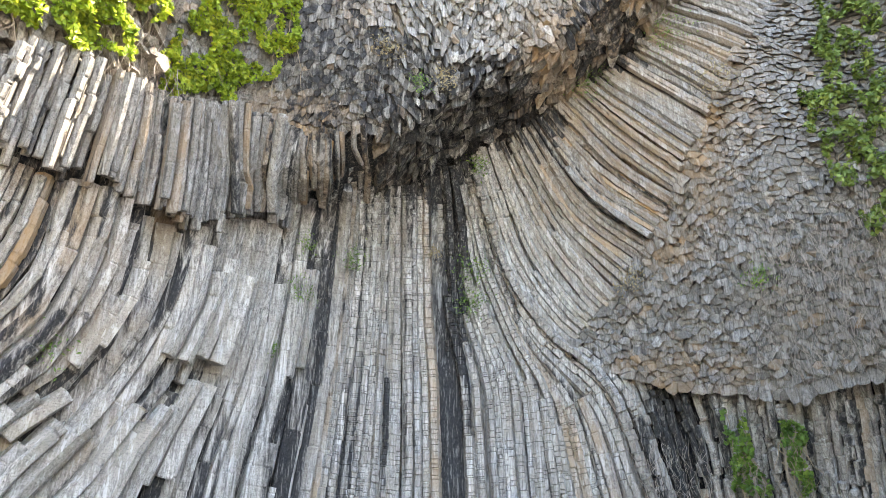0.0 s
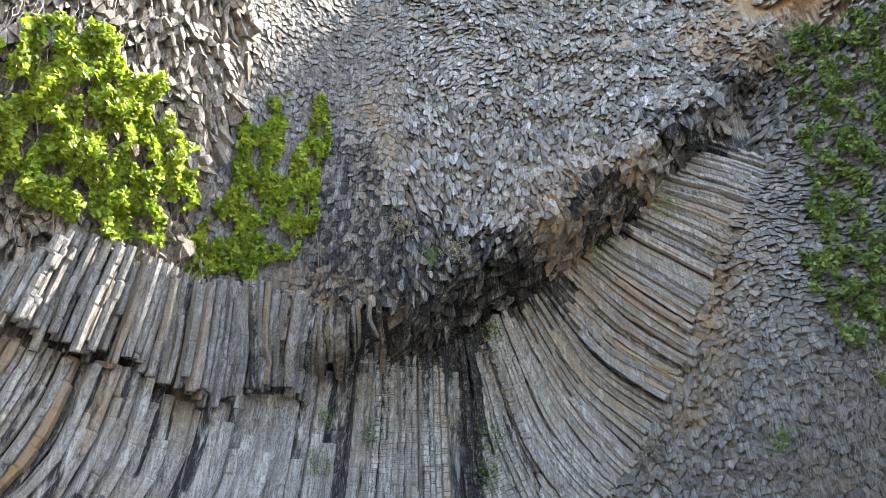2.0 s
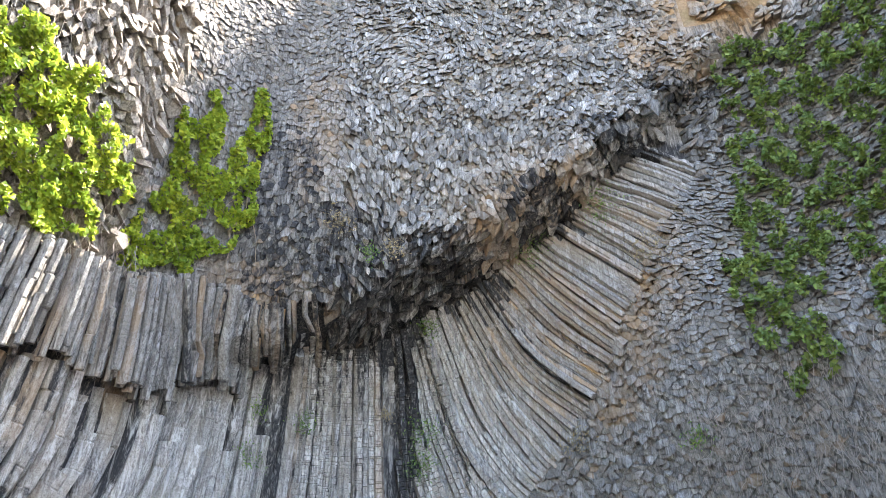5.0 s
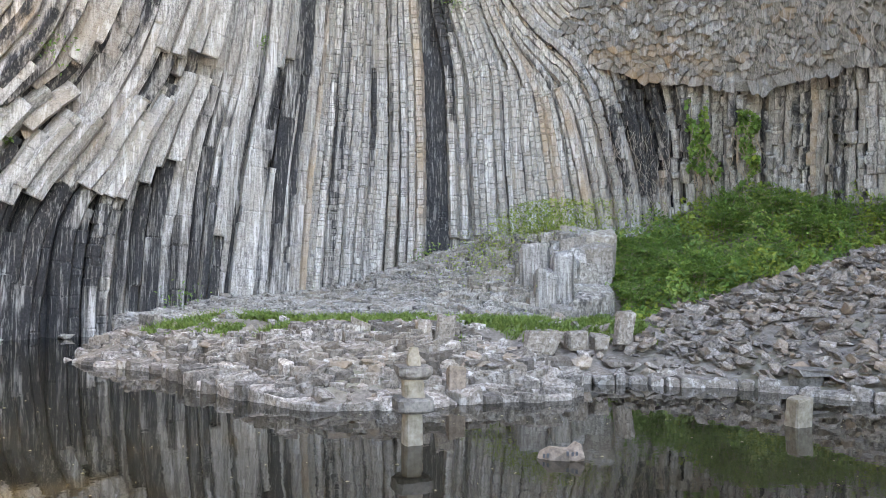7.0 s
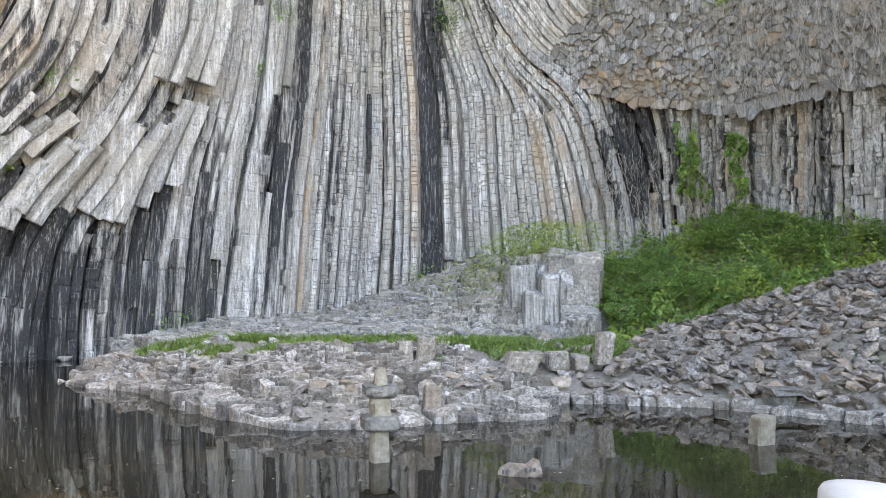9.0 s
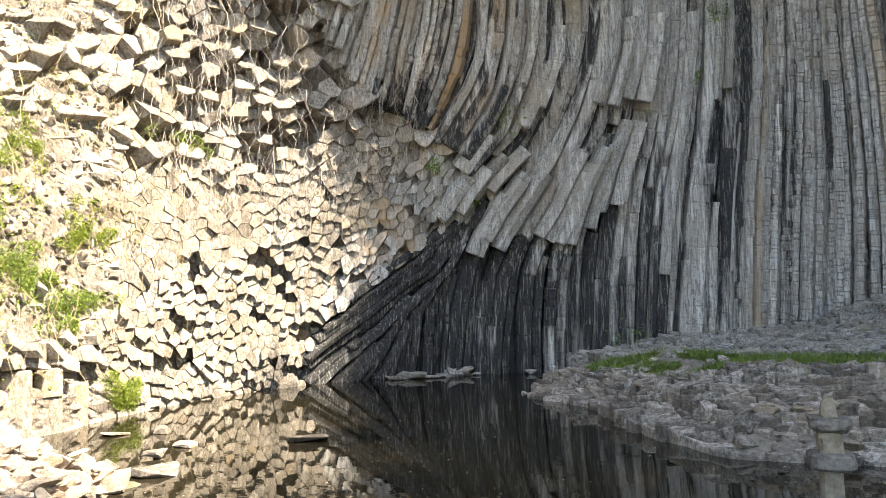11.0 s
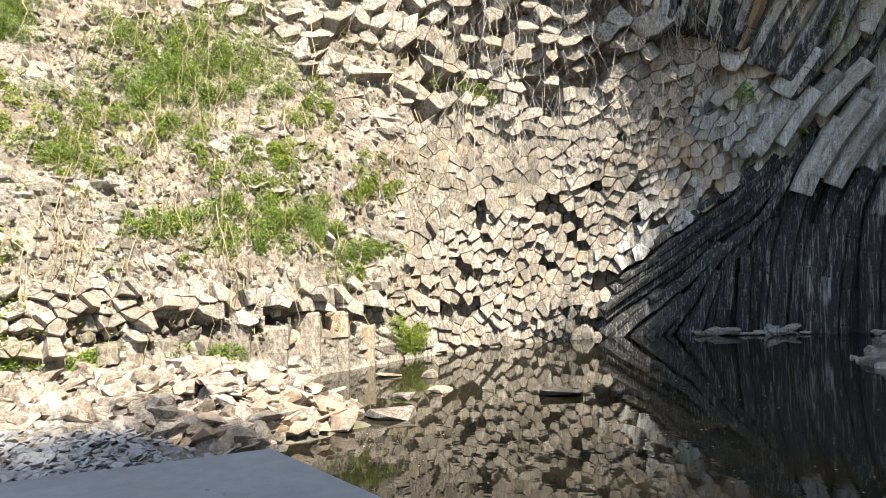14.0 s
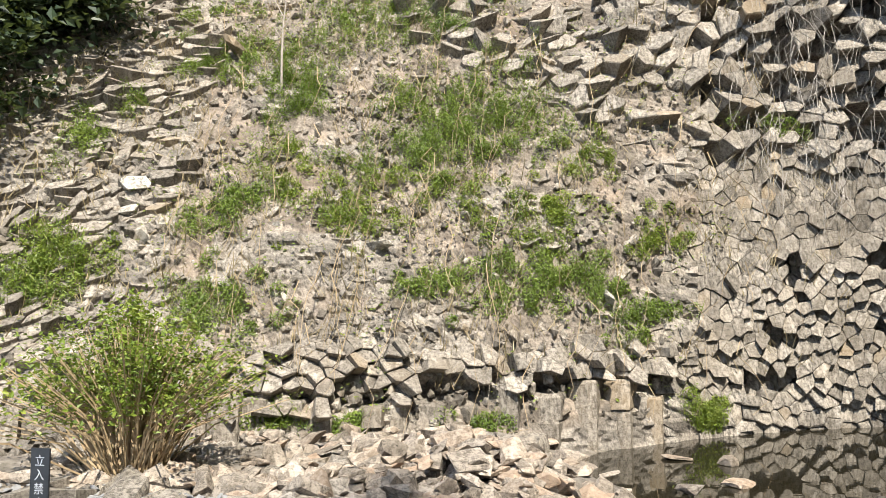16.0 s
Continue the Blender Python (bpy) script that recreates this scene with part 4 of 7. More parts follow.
def build_blocks():
    r = random.Random(5)
    plans = [
        (("roof",), (-50, 36), (14, 34.6), 70000, lambda b, z: 0.20 if b > 7 else 0.225, BASALT, "roof_ends", 11),
        (("ends",), (-60, -8), (8.5, 28), 50000, lambda b, z: 0.215, BASALT, "column_ends", 12),
        (("slope",), (28, 120), (-0.4, 22.5), 60000, slope_gap, WARM_BASALT, "slope_blocks", 13),
        (("crag",), (18, 53), (11.5, 30.5), 30000, lambda b, z: 0.27, WARM_BASALT, "crag_blocks", 14),
    ]
    for zones, bearings, heights, tries, gap, material, name, seed in plans:
        b, z = scatter_on_cliff(zones, bearings, heights, tries, gap, seed)
        p, n, right, up = cliff_frame(b, z)
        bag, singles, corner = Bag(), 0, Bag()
        tree = point_tree(p)
        near = {"roof_ends": lambda x, y: -6 < x < 14 and y < 21.5, "column_ends": lambda x, y: x > -22 and y < 14.5, "slope_blocks": lambda x, y: 40 < x < 75 and y < 6, "crag_blocks": lambda x, y: y < 20}[name]
        for i in range(len(b)):
            bi, zi = b[i], z[i]
            drift = noise.noise(Vector((bi * 0.10, zi * 0.16, 5.0)))
            dark, iron = stain_and_shade(bi, zi), rust(bi, zi)
            stretch, turn, shade = 1.5, 0.8 * drift, 1.0
            if zones[0] == "roof":
                over = zi - np.interp(bi, ROOF_AT, ROOF_Z)
                flow = noise.noise(Vector((bi * 0.06, zi * 0.10, 35.0)))
                ridge = noise.noise(Vector((bi * 0.16 + 1.5 * flow, zi * 0.9, 31.0)))
                axis = 0.75 * n[i] - (0.75 if over > 1.8 else 0.35) * up[i] + (0.7 * drift + r.gauss(0, 0.1) - 0.02 * (bi + 6)) * right[i]
                radius, back = 0.25, 0.6
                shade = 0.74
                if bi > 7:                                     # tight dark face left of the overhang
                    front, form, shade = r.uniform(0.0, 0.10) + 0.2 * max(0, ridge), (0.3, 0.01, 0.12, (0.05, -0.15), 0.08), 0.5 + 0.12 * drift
                    stretch = 0.9
                else:                                          # broken ends in uneven courses, streaked along the columns
                    front = 0.30 * max(-0.3, ridge) + 0.22 * noise.noise(Vector((bi * 0.7, zi * 1.6, 12.0))) + r.uniform(0.0, 0.14) + (0.25 * r.random() if r.random() < 0.12 else 0)
                    if over < 1.2:
                        front += r.uniform(0.0, 0.22)
                    form = (0.4, 0.0, 0.07, (r.gauss(0, 0.2), -0.15), 0.06)
                    stretch, turn = r.choice((0.35, 0.6, 0.9)), -0.45 + 1.4 * drift + r.gauss(0, 0.25)
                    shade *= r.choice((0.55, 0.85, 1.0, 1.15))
                if bi < ROOF_SOIL[0] + 2 * drift and zi > ROOF_SOIL[1] + 2 * drift and noise.noise(Vector((bi * 0.5, zi * 0.9, 3.0))) > -0.12:
                    continue
            elif zones[0] == "ends":
                axis = 0.85 * n[i] - 0.40 * up[i] - 0.30 * right[i] + 0.3 * drift * up[i]
                radius, back, front = 0.34, 0.6, r.uniform(0.0, 0.16) + (0.2 if r.random() < 0.06 else 0)
                form = (0.3, 0.03, 0.10, (0.1, -0.3), 0.03)
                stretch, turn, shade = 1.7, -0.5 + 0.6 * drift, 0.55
            elif zones[0] == "crag":
                axis = n[i] + (0.15 if zi < 17 else -0.3) * up[i] + 0.3 * drift * up[i]
                course = (zi * 0.36 + 0.9 * noise.noise(Vector((bi * 0.12, zi * 0.1, 6.0)))) % 1.0
                radius, back, front = 0.42, 0.9, r.uniform(-0.15, 0.25) + 0.5 * course ** 2
                form = (0.35, 0.02, 0.05, (0.15, -0.3 if zi < 17 else -0.1), 0.03)
                stretch, turn, shade = (0.7 if course > 0.72 else 0.3), 0.35 + 0.4 * drift, 0.95
            else:
                kind = slope_kind(bi, zi)
                made = None if kind == "foot" else slope_piece(kind, bi, zi, n[i], right[i], up[i], r)
                if made is None:
                    continue
                axis, front, form, stretch, turn = made
                radius, back, dark = SLOPE_GAP[kind] * 1.5, 0.9, 0.0
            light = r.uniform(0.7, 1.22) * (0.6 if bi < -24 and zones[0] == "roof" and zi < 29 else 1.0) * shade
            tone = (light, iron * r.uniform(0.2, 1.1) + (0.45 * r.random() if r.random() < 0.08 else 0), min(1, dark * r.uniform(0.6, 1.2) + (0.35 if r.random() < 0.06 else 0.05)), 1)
            outline = fitted_outline(i, p, right[i], up[i], tree, radius * 1.7, stretch, turn)
            if outline is None:
                continue
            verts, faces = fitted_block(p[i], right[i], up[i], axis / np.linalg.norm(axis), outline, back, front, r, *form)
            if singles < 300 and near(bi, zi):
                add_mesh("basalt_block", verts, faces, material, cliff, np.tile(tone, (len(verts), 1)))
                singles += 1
            elif name == "slope_blocks" and bi < np.interp(zi, SHADOW_EDGE_Z, SHADOW_EDGE_AT):
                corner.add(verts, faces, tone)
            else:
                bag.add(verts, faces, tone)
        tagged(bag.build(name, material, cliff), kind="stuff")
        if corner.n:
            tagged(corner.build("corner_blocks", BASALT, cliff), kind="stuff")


SHADOW_EDGE_Z, SHADOW_EDGE_AT = (0.7, 4, 7.5, 11.5), (42.8, 39.9, 34.6, 29)    # sun's shadow edge; blocks past it take cool grey BASALT to paint the shade
build_blocks()
build_slope_ground()
build_foot_wall()

# ---- ground, pond and deck ----
ISLE = [(-8.4, 18.2), (-7.2, 17.2), (-5.9, 16.8), (-3.7, 14.0), (-2.0, 12.6), (-0.9, 12.8), (0.4, 13.5), (2.1, 13.95), (2.7, 16.2), (5.5, 16.0), (7.0, 15.3),
        (8.2, 14.1), (12, 12.6), (18, 9), (40, 6), (40, 60), (-9, 60), (-10.4, 27), (-9.4, 20)]
BANK = [(-22, 11), (-14.2, 7.9), (-12.6, 6.9), (-10.6, 6.9), (-8.9, 6.5), (-8.5, 5.6), (-8.2, 4.9), (-6.6, 4.5), (-5.1, 4.2), (-2, 4.6), (10, 6.1), (16, 8), (25, 0), (25, -60), (-60, -60), (-60, 11)]


def inside_distance(poly, x, y):
    """Distance to the outline, positive inside."""
    q = np.array(poly)
    best = np.full(x.shape, 1e9)
    odd = np.zeros(x.shape, bool)
    for (x0, y0), (x1, y1) in zip(q, np.roll(q, -1, 0)):
        dx, dy = x1 - x0, y1 - y0
        t = np.clip(((x - x0) * dx + (y - y0) * dy) / (dx * dx + dy * dy), 0, 1)
        best = np.minimum(best, np.hypot(x - x0 - t * dx, y - y0 - t * dy))
        odd ^= ((y0 > y) != (y1 > y)) & (x < dx * (y - y0) / (dy if dy else 1e-9) + x0)
    return np.where(odd, best, -best)


def ground_z(x, y):
    x, y = np.asarray(x, float), np.asarray(y, float)
    a, c = inside_distance(ISLE, x, y), inside_distance(BANK, x, y)
    isle = 0.10 + 0.42 * smooth01(a / 0.9) + 0.38 * smooth01((a - 0.9) / 2.5)
    talus = np.clip((x - 5.5) / 9, 0, 1) * np.clip((y - 14) / 9, 0, 1.0) * 2.7 + np.clip((x - 9) / 8, 0, 1) * 0.5
    back = smooth01((y - 20.5) / 9) * smooth01((x + 6) / 6) * 1.6 + smooth01((y - 24) / 6) * smooth01((x - 6) / 6) * 1.2
    isle = isle + talus * (1 - 0.45 * smooth01((y - 20.5) / 4)) * smooth01(a / 3) + back
    bank = 0.05 + 0.45 * smooth01(c / 1.6) + 0.12 * smooth01((c - 1) / 3)
    z = np.where(a > -0.6, np.maximum(-0.8 + 1.5 * smooth01((a + 0.6) / 1.2) * 0.6, np.where(a > 0, isle, -0.8)), -0.8)
    z = np.where(a > 0, isle, np.where(a > -0.8, -0.8 + 0.9 * smooth01((a + 0.8) / 0.8), -0.8))
    zb = np.where(c > 0, bank, np.where(c > -1.5, -0.8 + 0.85 * smooth01((c + 1.5) / 1.5), -0.8))
    return np.maximum(z, zb)


def build_ground():
    xs = np.concatenate([[-1500, -400, -120, -60], np.arange(-30, 36, 0.35), [60, 120, 400, 1500]])
    ys = np.concatenate([[-1500, -400, -120, -40], np.arange(-12, 36, 0.35), [60, 120, 400, 1500]])
    gx, gy = np.meshgrid(xs, ys, indexing="ij")
    gz = ground_z(gx, gy)
    near = (np.abs(gx) < 36) & (gy > -12.5) & (gy < 36.5)
    bump = np.array([noise.noise(Vector((x * 0.9, y * 0.9, 0))) * 0.10 + noise.noise(Vector((x * 2.6, y * 2.6, 4))) * 0.06 for x, y in zip(gx.ravel(), gy.ravel())]).reshape(gx.shape)
    deck = (gx > -5.6) & (gx < 12) & (gy < 5.5)
    gz = gz + np.where(near & ~deck, bump, 0)
    gz = np.where(deck, np.minimum(gz, 0.45), gz)
    m = len(ys)
    pts = np.stack([gx, gy, gz], -1).reshape(-1, 3)
    faces = [(i * m + j, (i + 1) * m + j, (i + 1) * m + j + 1, i * m + j + 1) for i in range(len(xs) - 1) for j in range(m - 1)]
    ob = add_mesh("ground", pts, faces, SOIL, smooth=True)
    tagged(ob, "stony grey-brown ground round the pond", "ground", kind="structure")
    return ob


ground = build_ground()


def build_water():
    verts = [(-26, 3.4, 0), (14, 3.4, 0), (14, 28, 0), (-26, 28, 0)]
    ob = add_mesh("pond_water", np.array(verts), [(0, 1, 2, 3)], WATER)
    return tagged(ob, "still dark brown pond water mirroring the cliff", "water", kind="structure")


build_water()


def build_deck():
    a, b = Vector((-5.0, 4.13)), Vector((9.0, 5.85))
    out = (b - a).normalized()
    back = Vector((-0.055, -1.0)).normalized() * 16
    pts = [a, b, b + back, a + back]
    bm = bmesh.new()
    low = [bm.verts.new((q.x, q.y, -0.7)) for q in pts]
    top = [bm.verts.new((q.x, q.y, 0.75)) for q in pts]
    bm.faces.new(top[::-1])
    bm.faces.new(low)
    for i in range(4):
        bm.faces.new((low[i], top[i], top[(i + 1) % 4], low[(i + 1) % 4]))
    bmesh.ops.recalc_face_normals(bm, faces=bm.faces)
    bmesh.ops.bevel(bm, geom=[e for e in bm.edges if e.verts[0].co.z > 0.7 and e.verts[1].co.z > 0.7], offset=0.02, segments=2, affect="EDGES")
    me = bpy.data.meshes.new("viewing_deck")
    bm.to_mesh(me)
    me.materials.append(CONCRETE)
    return tagged(new("viewing_deck", me), "smooth grey concrete viewing platform at the water", "platform", kind="structure")


build_deck()


GX, GY = np.arange(-32, 42, 0.25), np.arange(-12, 40, 0.25)
GRID = [f(*np.meshgrid(GX, GY, indexing="ij")) for f in (ground_z, lambda x, y: inside_distance(ISLE, x, y), lambda x, y: inside_distance(BANK, x, y))]


def lookup(k, x, y):
    i, j = min(max((x + 32) * 4, 0), len(GX) - 2), min(max((y + 12) * 4, 0), len(GY) - 2)
    i0, j0 = int(i), int(j)
    u, v, g = i - i0, j - j0, GRID[k]
    return float((g[i0, j0] * (1 - u) + g[i0 + 1, j0] * u) * (1 - v) + (g[i0, j0 + 1] * (1 - u) + g[i0 + 1, j0 + 1] * u) * v)


def soil_at(x, y):
    return lookup(0, x, y)


def in_isle(x, y):
    return lookup(1, x, y)


def in_bank(x, y):
    return lookup(2, x, y)


# ---- stones ----
def stone_shape(r, flat=0.7):
    """An angular broken stone about one metre across, as a closed hull."""
    bm = bmesh.new()
    for _ in range(15):
        v = Vector((r.uniform(-1, 1), r.uniform(-1, 1), r.uniform(-1, 1)))
        big = max(abs(c) for c in v)
        v = v / big * r.uniform(0.8, 1.0)
        bm.verts.new((v.x * 0.55, v.y * 0.42, v.z * 0.42 * flat))
    res = bmesh.ops.convex_hull(bm, input=bm.verts)
    bmesh.ops.delete(bm, geom=[g for g in res["geom_interior"] if isinstance(g, bmesh.types.BMVert)], context="VERTS")
    bmesh.ops.dissolve_limit(bm, angle_limit=0.12, verts=bm.verts, edges=bm.edges)
    bm.verts.index_update()
    verts = np.array([v.co[:] for v in bm.verts])
    faces = [tuple(v.index for v in f.verts) for f in bm.faces]
    bm.free()
    return verts, faces


stone_rand = random.Random(31)
STONES = [stone_shape(stone_rand, stone_rand.uniform(0.5, 1.0)) for _ in range(14)]


def stone_data(name, material, n):
    out = []
    for k in range(n):
        v, f = STONES[k % len(STONES)]
        me = bpy.data.meshes.new(name)
        me.from_pydata(v.tolist(), [], f)
        layer = me.color_attributes.new("tone", "FLOAT_COLOR", "POINT")
        t = (stone_rand.uniform(0.65, 1.3), stone_rand.choice((0, 0, 0, 0.15, 0.5)), stone_rand.choice((0, 0.1, 0.2, 0.5)), 1)
        layer.data.foreach_set("color", list(t) * len(v))
        me.materials.append(material)
        out.append(me)
    return out


def pile(name, places, material, parent, r, singles=300):
    """Stones laid at (x, y, z, size): the first ones singly, the rest joined."""
    meshes = stone_data(name, material, 28)
    bag = Bag()
    for k, (x, y, z, s) in enumerate(places):
        e = Euler((r.gauss(0, 0.35), r.gauss(0, 0.35), r.uniform(0, 6.28)))
        sc = Vector((s * r.uniform(0.8, 1.3), s * r.uniform(0.8, 1.2), s * r.uniform(0.45, 0.95)))
        if k < singles:
            ob = new(name, r.choice(meshes))
            ob.matrix_world = Matrix.LocRotScale((x, y, z), e, sc)
            ob.parent = parent
        else:
            v, f = r.choice(STONES)
            m = np.array(e.to_matrix())
            bag.add((v * np.array(sc)) @ m.T + np.array((x, y, z)), f, (r.uniform(0.65, 1.3), r.choice((0, 0, 0, 0.15, 0.5)), r.choice((0, 0.1, 0.2, 0.5)), 1))
    if bag.n:
        tagged(bag.build(name + "s", material, parent), kind="stuff")


def gravel_line(y):
    """Where the gravel beside the platform gives way to rock and rubble."""
    return float(np.interp(y, (-4, 0.5, 2.2, 3.8, 5), (-10, -8.5, -7.9, -7.4, -7.2)))


def build_stones():
    r = random.Random(77)
    # the talus of broken stone by the pond's far shore
    places = []
    while len(places) < 4600:
        x, y = r.uniform(3.2, 22), r.uniform(12, 26)
        a = in_isle(x, y)
        front = 21.5 + 0.2 * (x - 6)
        if a < -0.05 or y > front or x - 4.2 < (y - 16) * 0.42 - 0.4:
            continue
        places.append((x, y, soil_at(x, y) + r.uniform(-0.02, 0.22), r.choice((0.13, 0.17, 0.22, 0.28, 0.4))))
    heap = tagged(new("rubble_heap"), "heap of broken grey-brown basalt stones on the shore", "rubble", kind="structure")
    places.sort(key=lambda q: q[1])
    pile("heap_stone", places, RUBBLE, heap, r)
    # the rocky islet's edge and back
    places = []
    edge = np.array(ISLE[:10])
    for (x0, y0), (x1, y1) in zip(edge[:-1], edge[1:]):
        for _ in range(int(math.hypot(x1 - x0, y1 - y0) * 17)):
            t, inw = r.random(), r.uniform(0.0, 1.0) ** 1.4 * 2.6
            x, y = x0 + (x1 - x0) * t + r.gauss(0, 0.05), y0 + (y1 - y0) * t
            nx, ny = -(y1 - y0), x1 - x0
            k = inw / math.hypot(nx, ny)
            x, y = x + nx * k, y + ny * k
            places.append((x, y, soil_at(x, y) + r.uniform(-0.06, 0.10), r.choice((0.14, 0.2, 0.26, 0.36, 0.55)) * (1.0 if inw < 0.8 else 0.8)))
    for _ in range(450):
        x, y = r.uniform(-8, 4), r.uniform(14, 23)
        if in_isle(x, y) > 1.2:
            places.append((x, y, soil_at(x, y) + 0.02, r.choice((0.12, 0.18, 0.25, 0.4))))
    isle = tagged(new("islet_rocks"), "pale weathered rocks edging the low islet", "rocks", kind="structure")
    pile("islet_stone", places, ISLET_ROCK, isle, r, 260)
    # the pale pile by the deck
    places = []
    while len(places) < 900:
        x, y = r.uniform(-14.5, -7.2), r.uniform(-0.5, 7.2)
        c = in_bank(x, y)
        if c < -0.25 or x > gravel_line(y) - 0.1 or math.hypot(x + 9.2, y - 0.7) < 0.5:
            continue
        heap = min(1.0, max(0.0, 1 - math.hypot((x + 9.2) / 2.6, (y - 4.7) / 1.9)))
        if r.random() > 0.08 + 1.5 * heap and x < gravel_line(y) - 0.9:
            continue
        places.append((x, y, soil_at(x, y) + r.uniform(0.0, 0.12 + 0.3 * heap), r.choice((0.15, 0.2, 0.26, 0.32, 0.44))))
    pale = tagged(new("pale_rubble_bank"), "bank of pale pinkish broken stones at the water", "rubble", kind="structure")
    pile("bank_stone", places, PALE_RUBBLE, pale, r, 260)
    # slate gravel beside the deck
    places = []
    while len(places) < 5200:
        x, y = r.uniform(-12, -5.05), r.uniform(-3.5, 4.6)
        c = in_bank(x, y)
        if c < 0.1 or x < gravel_line(y) + r.gauss(0, 0.12):
            continue
        places.append((x, y, soil_at(x, y) + r.uniform(0.0, 0.05), r.uniform(0.06, 0.16)))
    gravel = Bag()
    for x, y, z, s in places:
        v, f = r.choice(STONES)
        m = np.array(Euler((r.gauss(0, 0.3), r.gauss(0, 0.3), r.uniform(0, 6.28))).to_matrix())
        gravel.add((v * np.array((s, s, s * 0.4))) @ m.T + np.array((x, y, z)), f)
    tagged(gravel.build("gravel", SLATE_GRAVEL), "grey slate gravel beside the platform", "gravel", kind="stuff")
    # single stones standing in the water
    for x, y, s, tall, mat, label in (
            (-9.0, 10.3, 0.72, 0.34, RUBBLE, "flat dark stone breaking the pond's surface"),
            (-12.2, 9.55, 0.42, 0.5, PALE_RUBBLE, "small pale stone in the shallow water"),
            (-10.6, 8.9, 0.55, 0.16, PALE_RUBBLE, "flat ochre stone just under the surface"),
            (-9.0, 7.1, 0.75, 0.34, RUBBLE, "low dark wet stone near the bank"),
            (-10.1, 7.9, 0.36, 0.7, RUBBLE, "small dark stone in the shallow water"),
            (-12.9, 8.9, 0.6, 0.1, PALE_RUBBLE, "flat pale stone awash in the shallows")):
        me = stone_data("pond_stone", mat, 3)[r.randrange(3)]
        ob = new("pond_stone", me)
        ob.matrix_world = Matrix.LocRotScale((x, y, 0.02 + 0.1 * tall), Euler((0.1, 0.05, r.uniform(0, 6))), Vector((s, s, s * tall)))
        tagged(ob, label, "stone", "stones in the pond")
    for k in range(17):
        t = r.random()
        b = 30 + 7.0 * (k + 0.5 * t) / 14 if k < 14 else r.uniform(20, 26)
        q = cliff_xyz(np.array(b), np.array(0.0), r.uniform(0.3, 1.0))
        ob = new("fallen_stone", stone_data("fallen_stone", BASALT, 1)[0])
        s = r.choice((0.3, 0.4, 0.5, 0.75)) if k < 14 else 0.5
        ob.matrix_world = Matrix.LocRotScale((q[0], q[1], 0.17 * s), Euler((r.gauss(0, .2), r.gauss(0, .2), r.uniform(0, 6))), Vector((s, s, s * 0.7)))
        tagged(ob, "grey stone fallen at the foot of the cliff in the water", "stone", "stones at the cliff's foot")


build_stones()


# ---- the stepped rock bench under the wall ----
def box_piece(r, w, d, h, worn=0.045):
    """A roughly squared stone with worn corners."""
    bm = bmesh.new()
    bmesh.ops.create_cube(bm, size=1.0)
    for v in bm.verts:
        v.co = Vector((v.co.x * w, v.co.y * d, v.co.z * h)) + Vector([r.gauss(0, worn) * c for c in (w, d, h)])
    bmesh.ops.bevel(bm, geom=bm.edges[:], offset=min(w, d, h) * 0.10, segments=1, affect="EDGES")
    for q in bm.verts:
        q.co += Vector([r.gauss(0, 0.022) * c for c in (w, d, h)])
    verts = np.array([v.co[:] for v in bm.verts])
    bm.verts.index_update()
    faces = [tuple(v.index for v in f.verts) for f in bm.faces]
    bm.free()
    return verts, faces


def in_poly(poly, x, y):
    odd = False
    for (x0, y0), (x1, y1) in zip(poly, poly[1:] + poly[:1]):
        if (y0 > y) != (y1 > y) and x < (x1 - x0) * (y - y0) / (y1 - y0) + x0:
            odd = not odd
    return odd


def bench_z(x, y):
    """Height of the bench: a ramp that climbs in shallow steps towards the wall and to the right."""
    up = min(1.0, max(0.0, (x + 5.0) / 9.0))
    up = up * up * (3 - 2 * up)
    front = 21.0 + 0.14 * (x + 3)
    step = 3.4 - 2.9 * min(1.0, max(0.0, (x + 0.5) / 4.5))
    rise = (0.35 + 2.05 * up) * min(1.0, max(0.0, (y - front) / (step * 2.4)))
    return soil_at(x, y) + 0.05 + max(0.0, rise - max(0.0, soil_at(x, y) - 0.9) * 0.8)


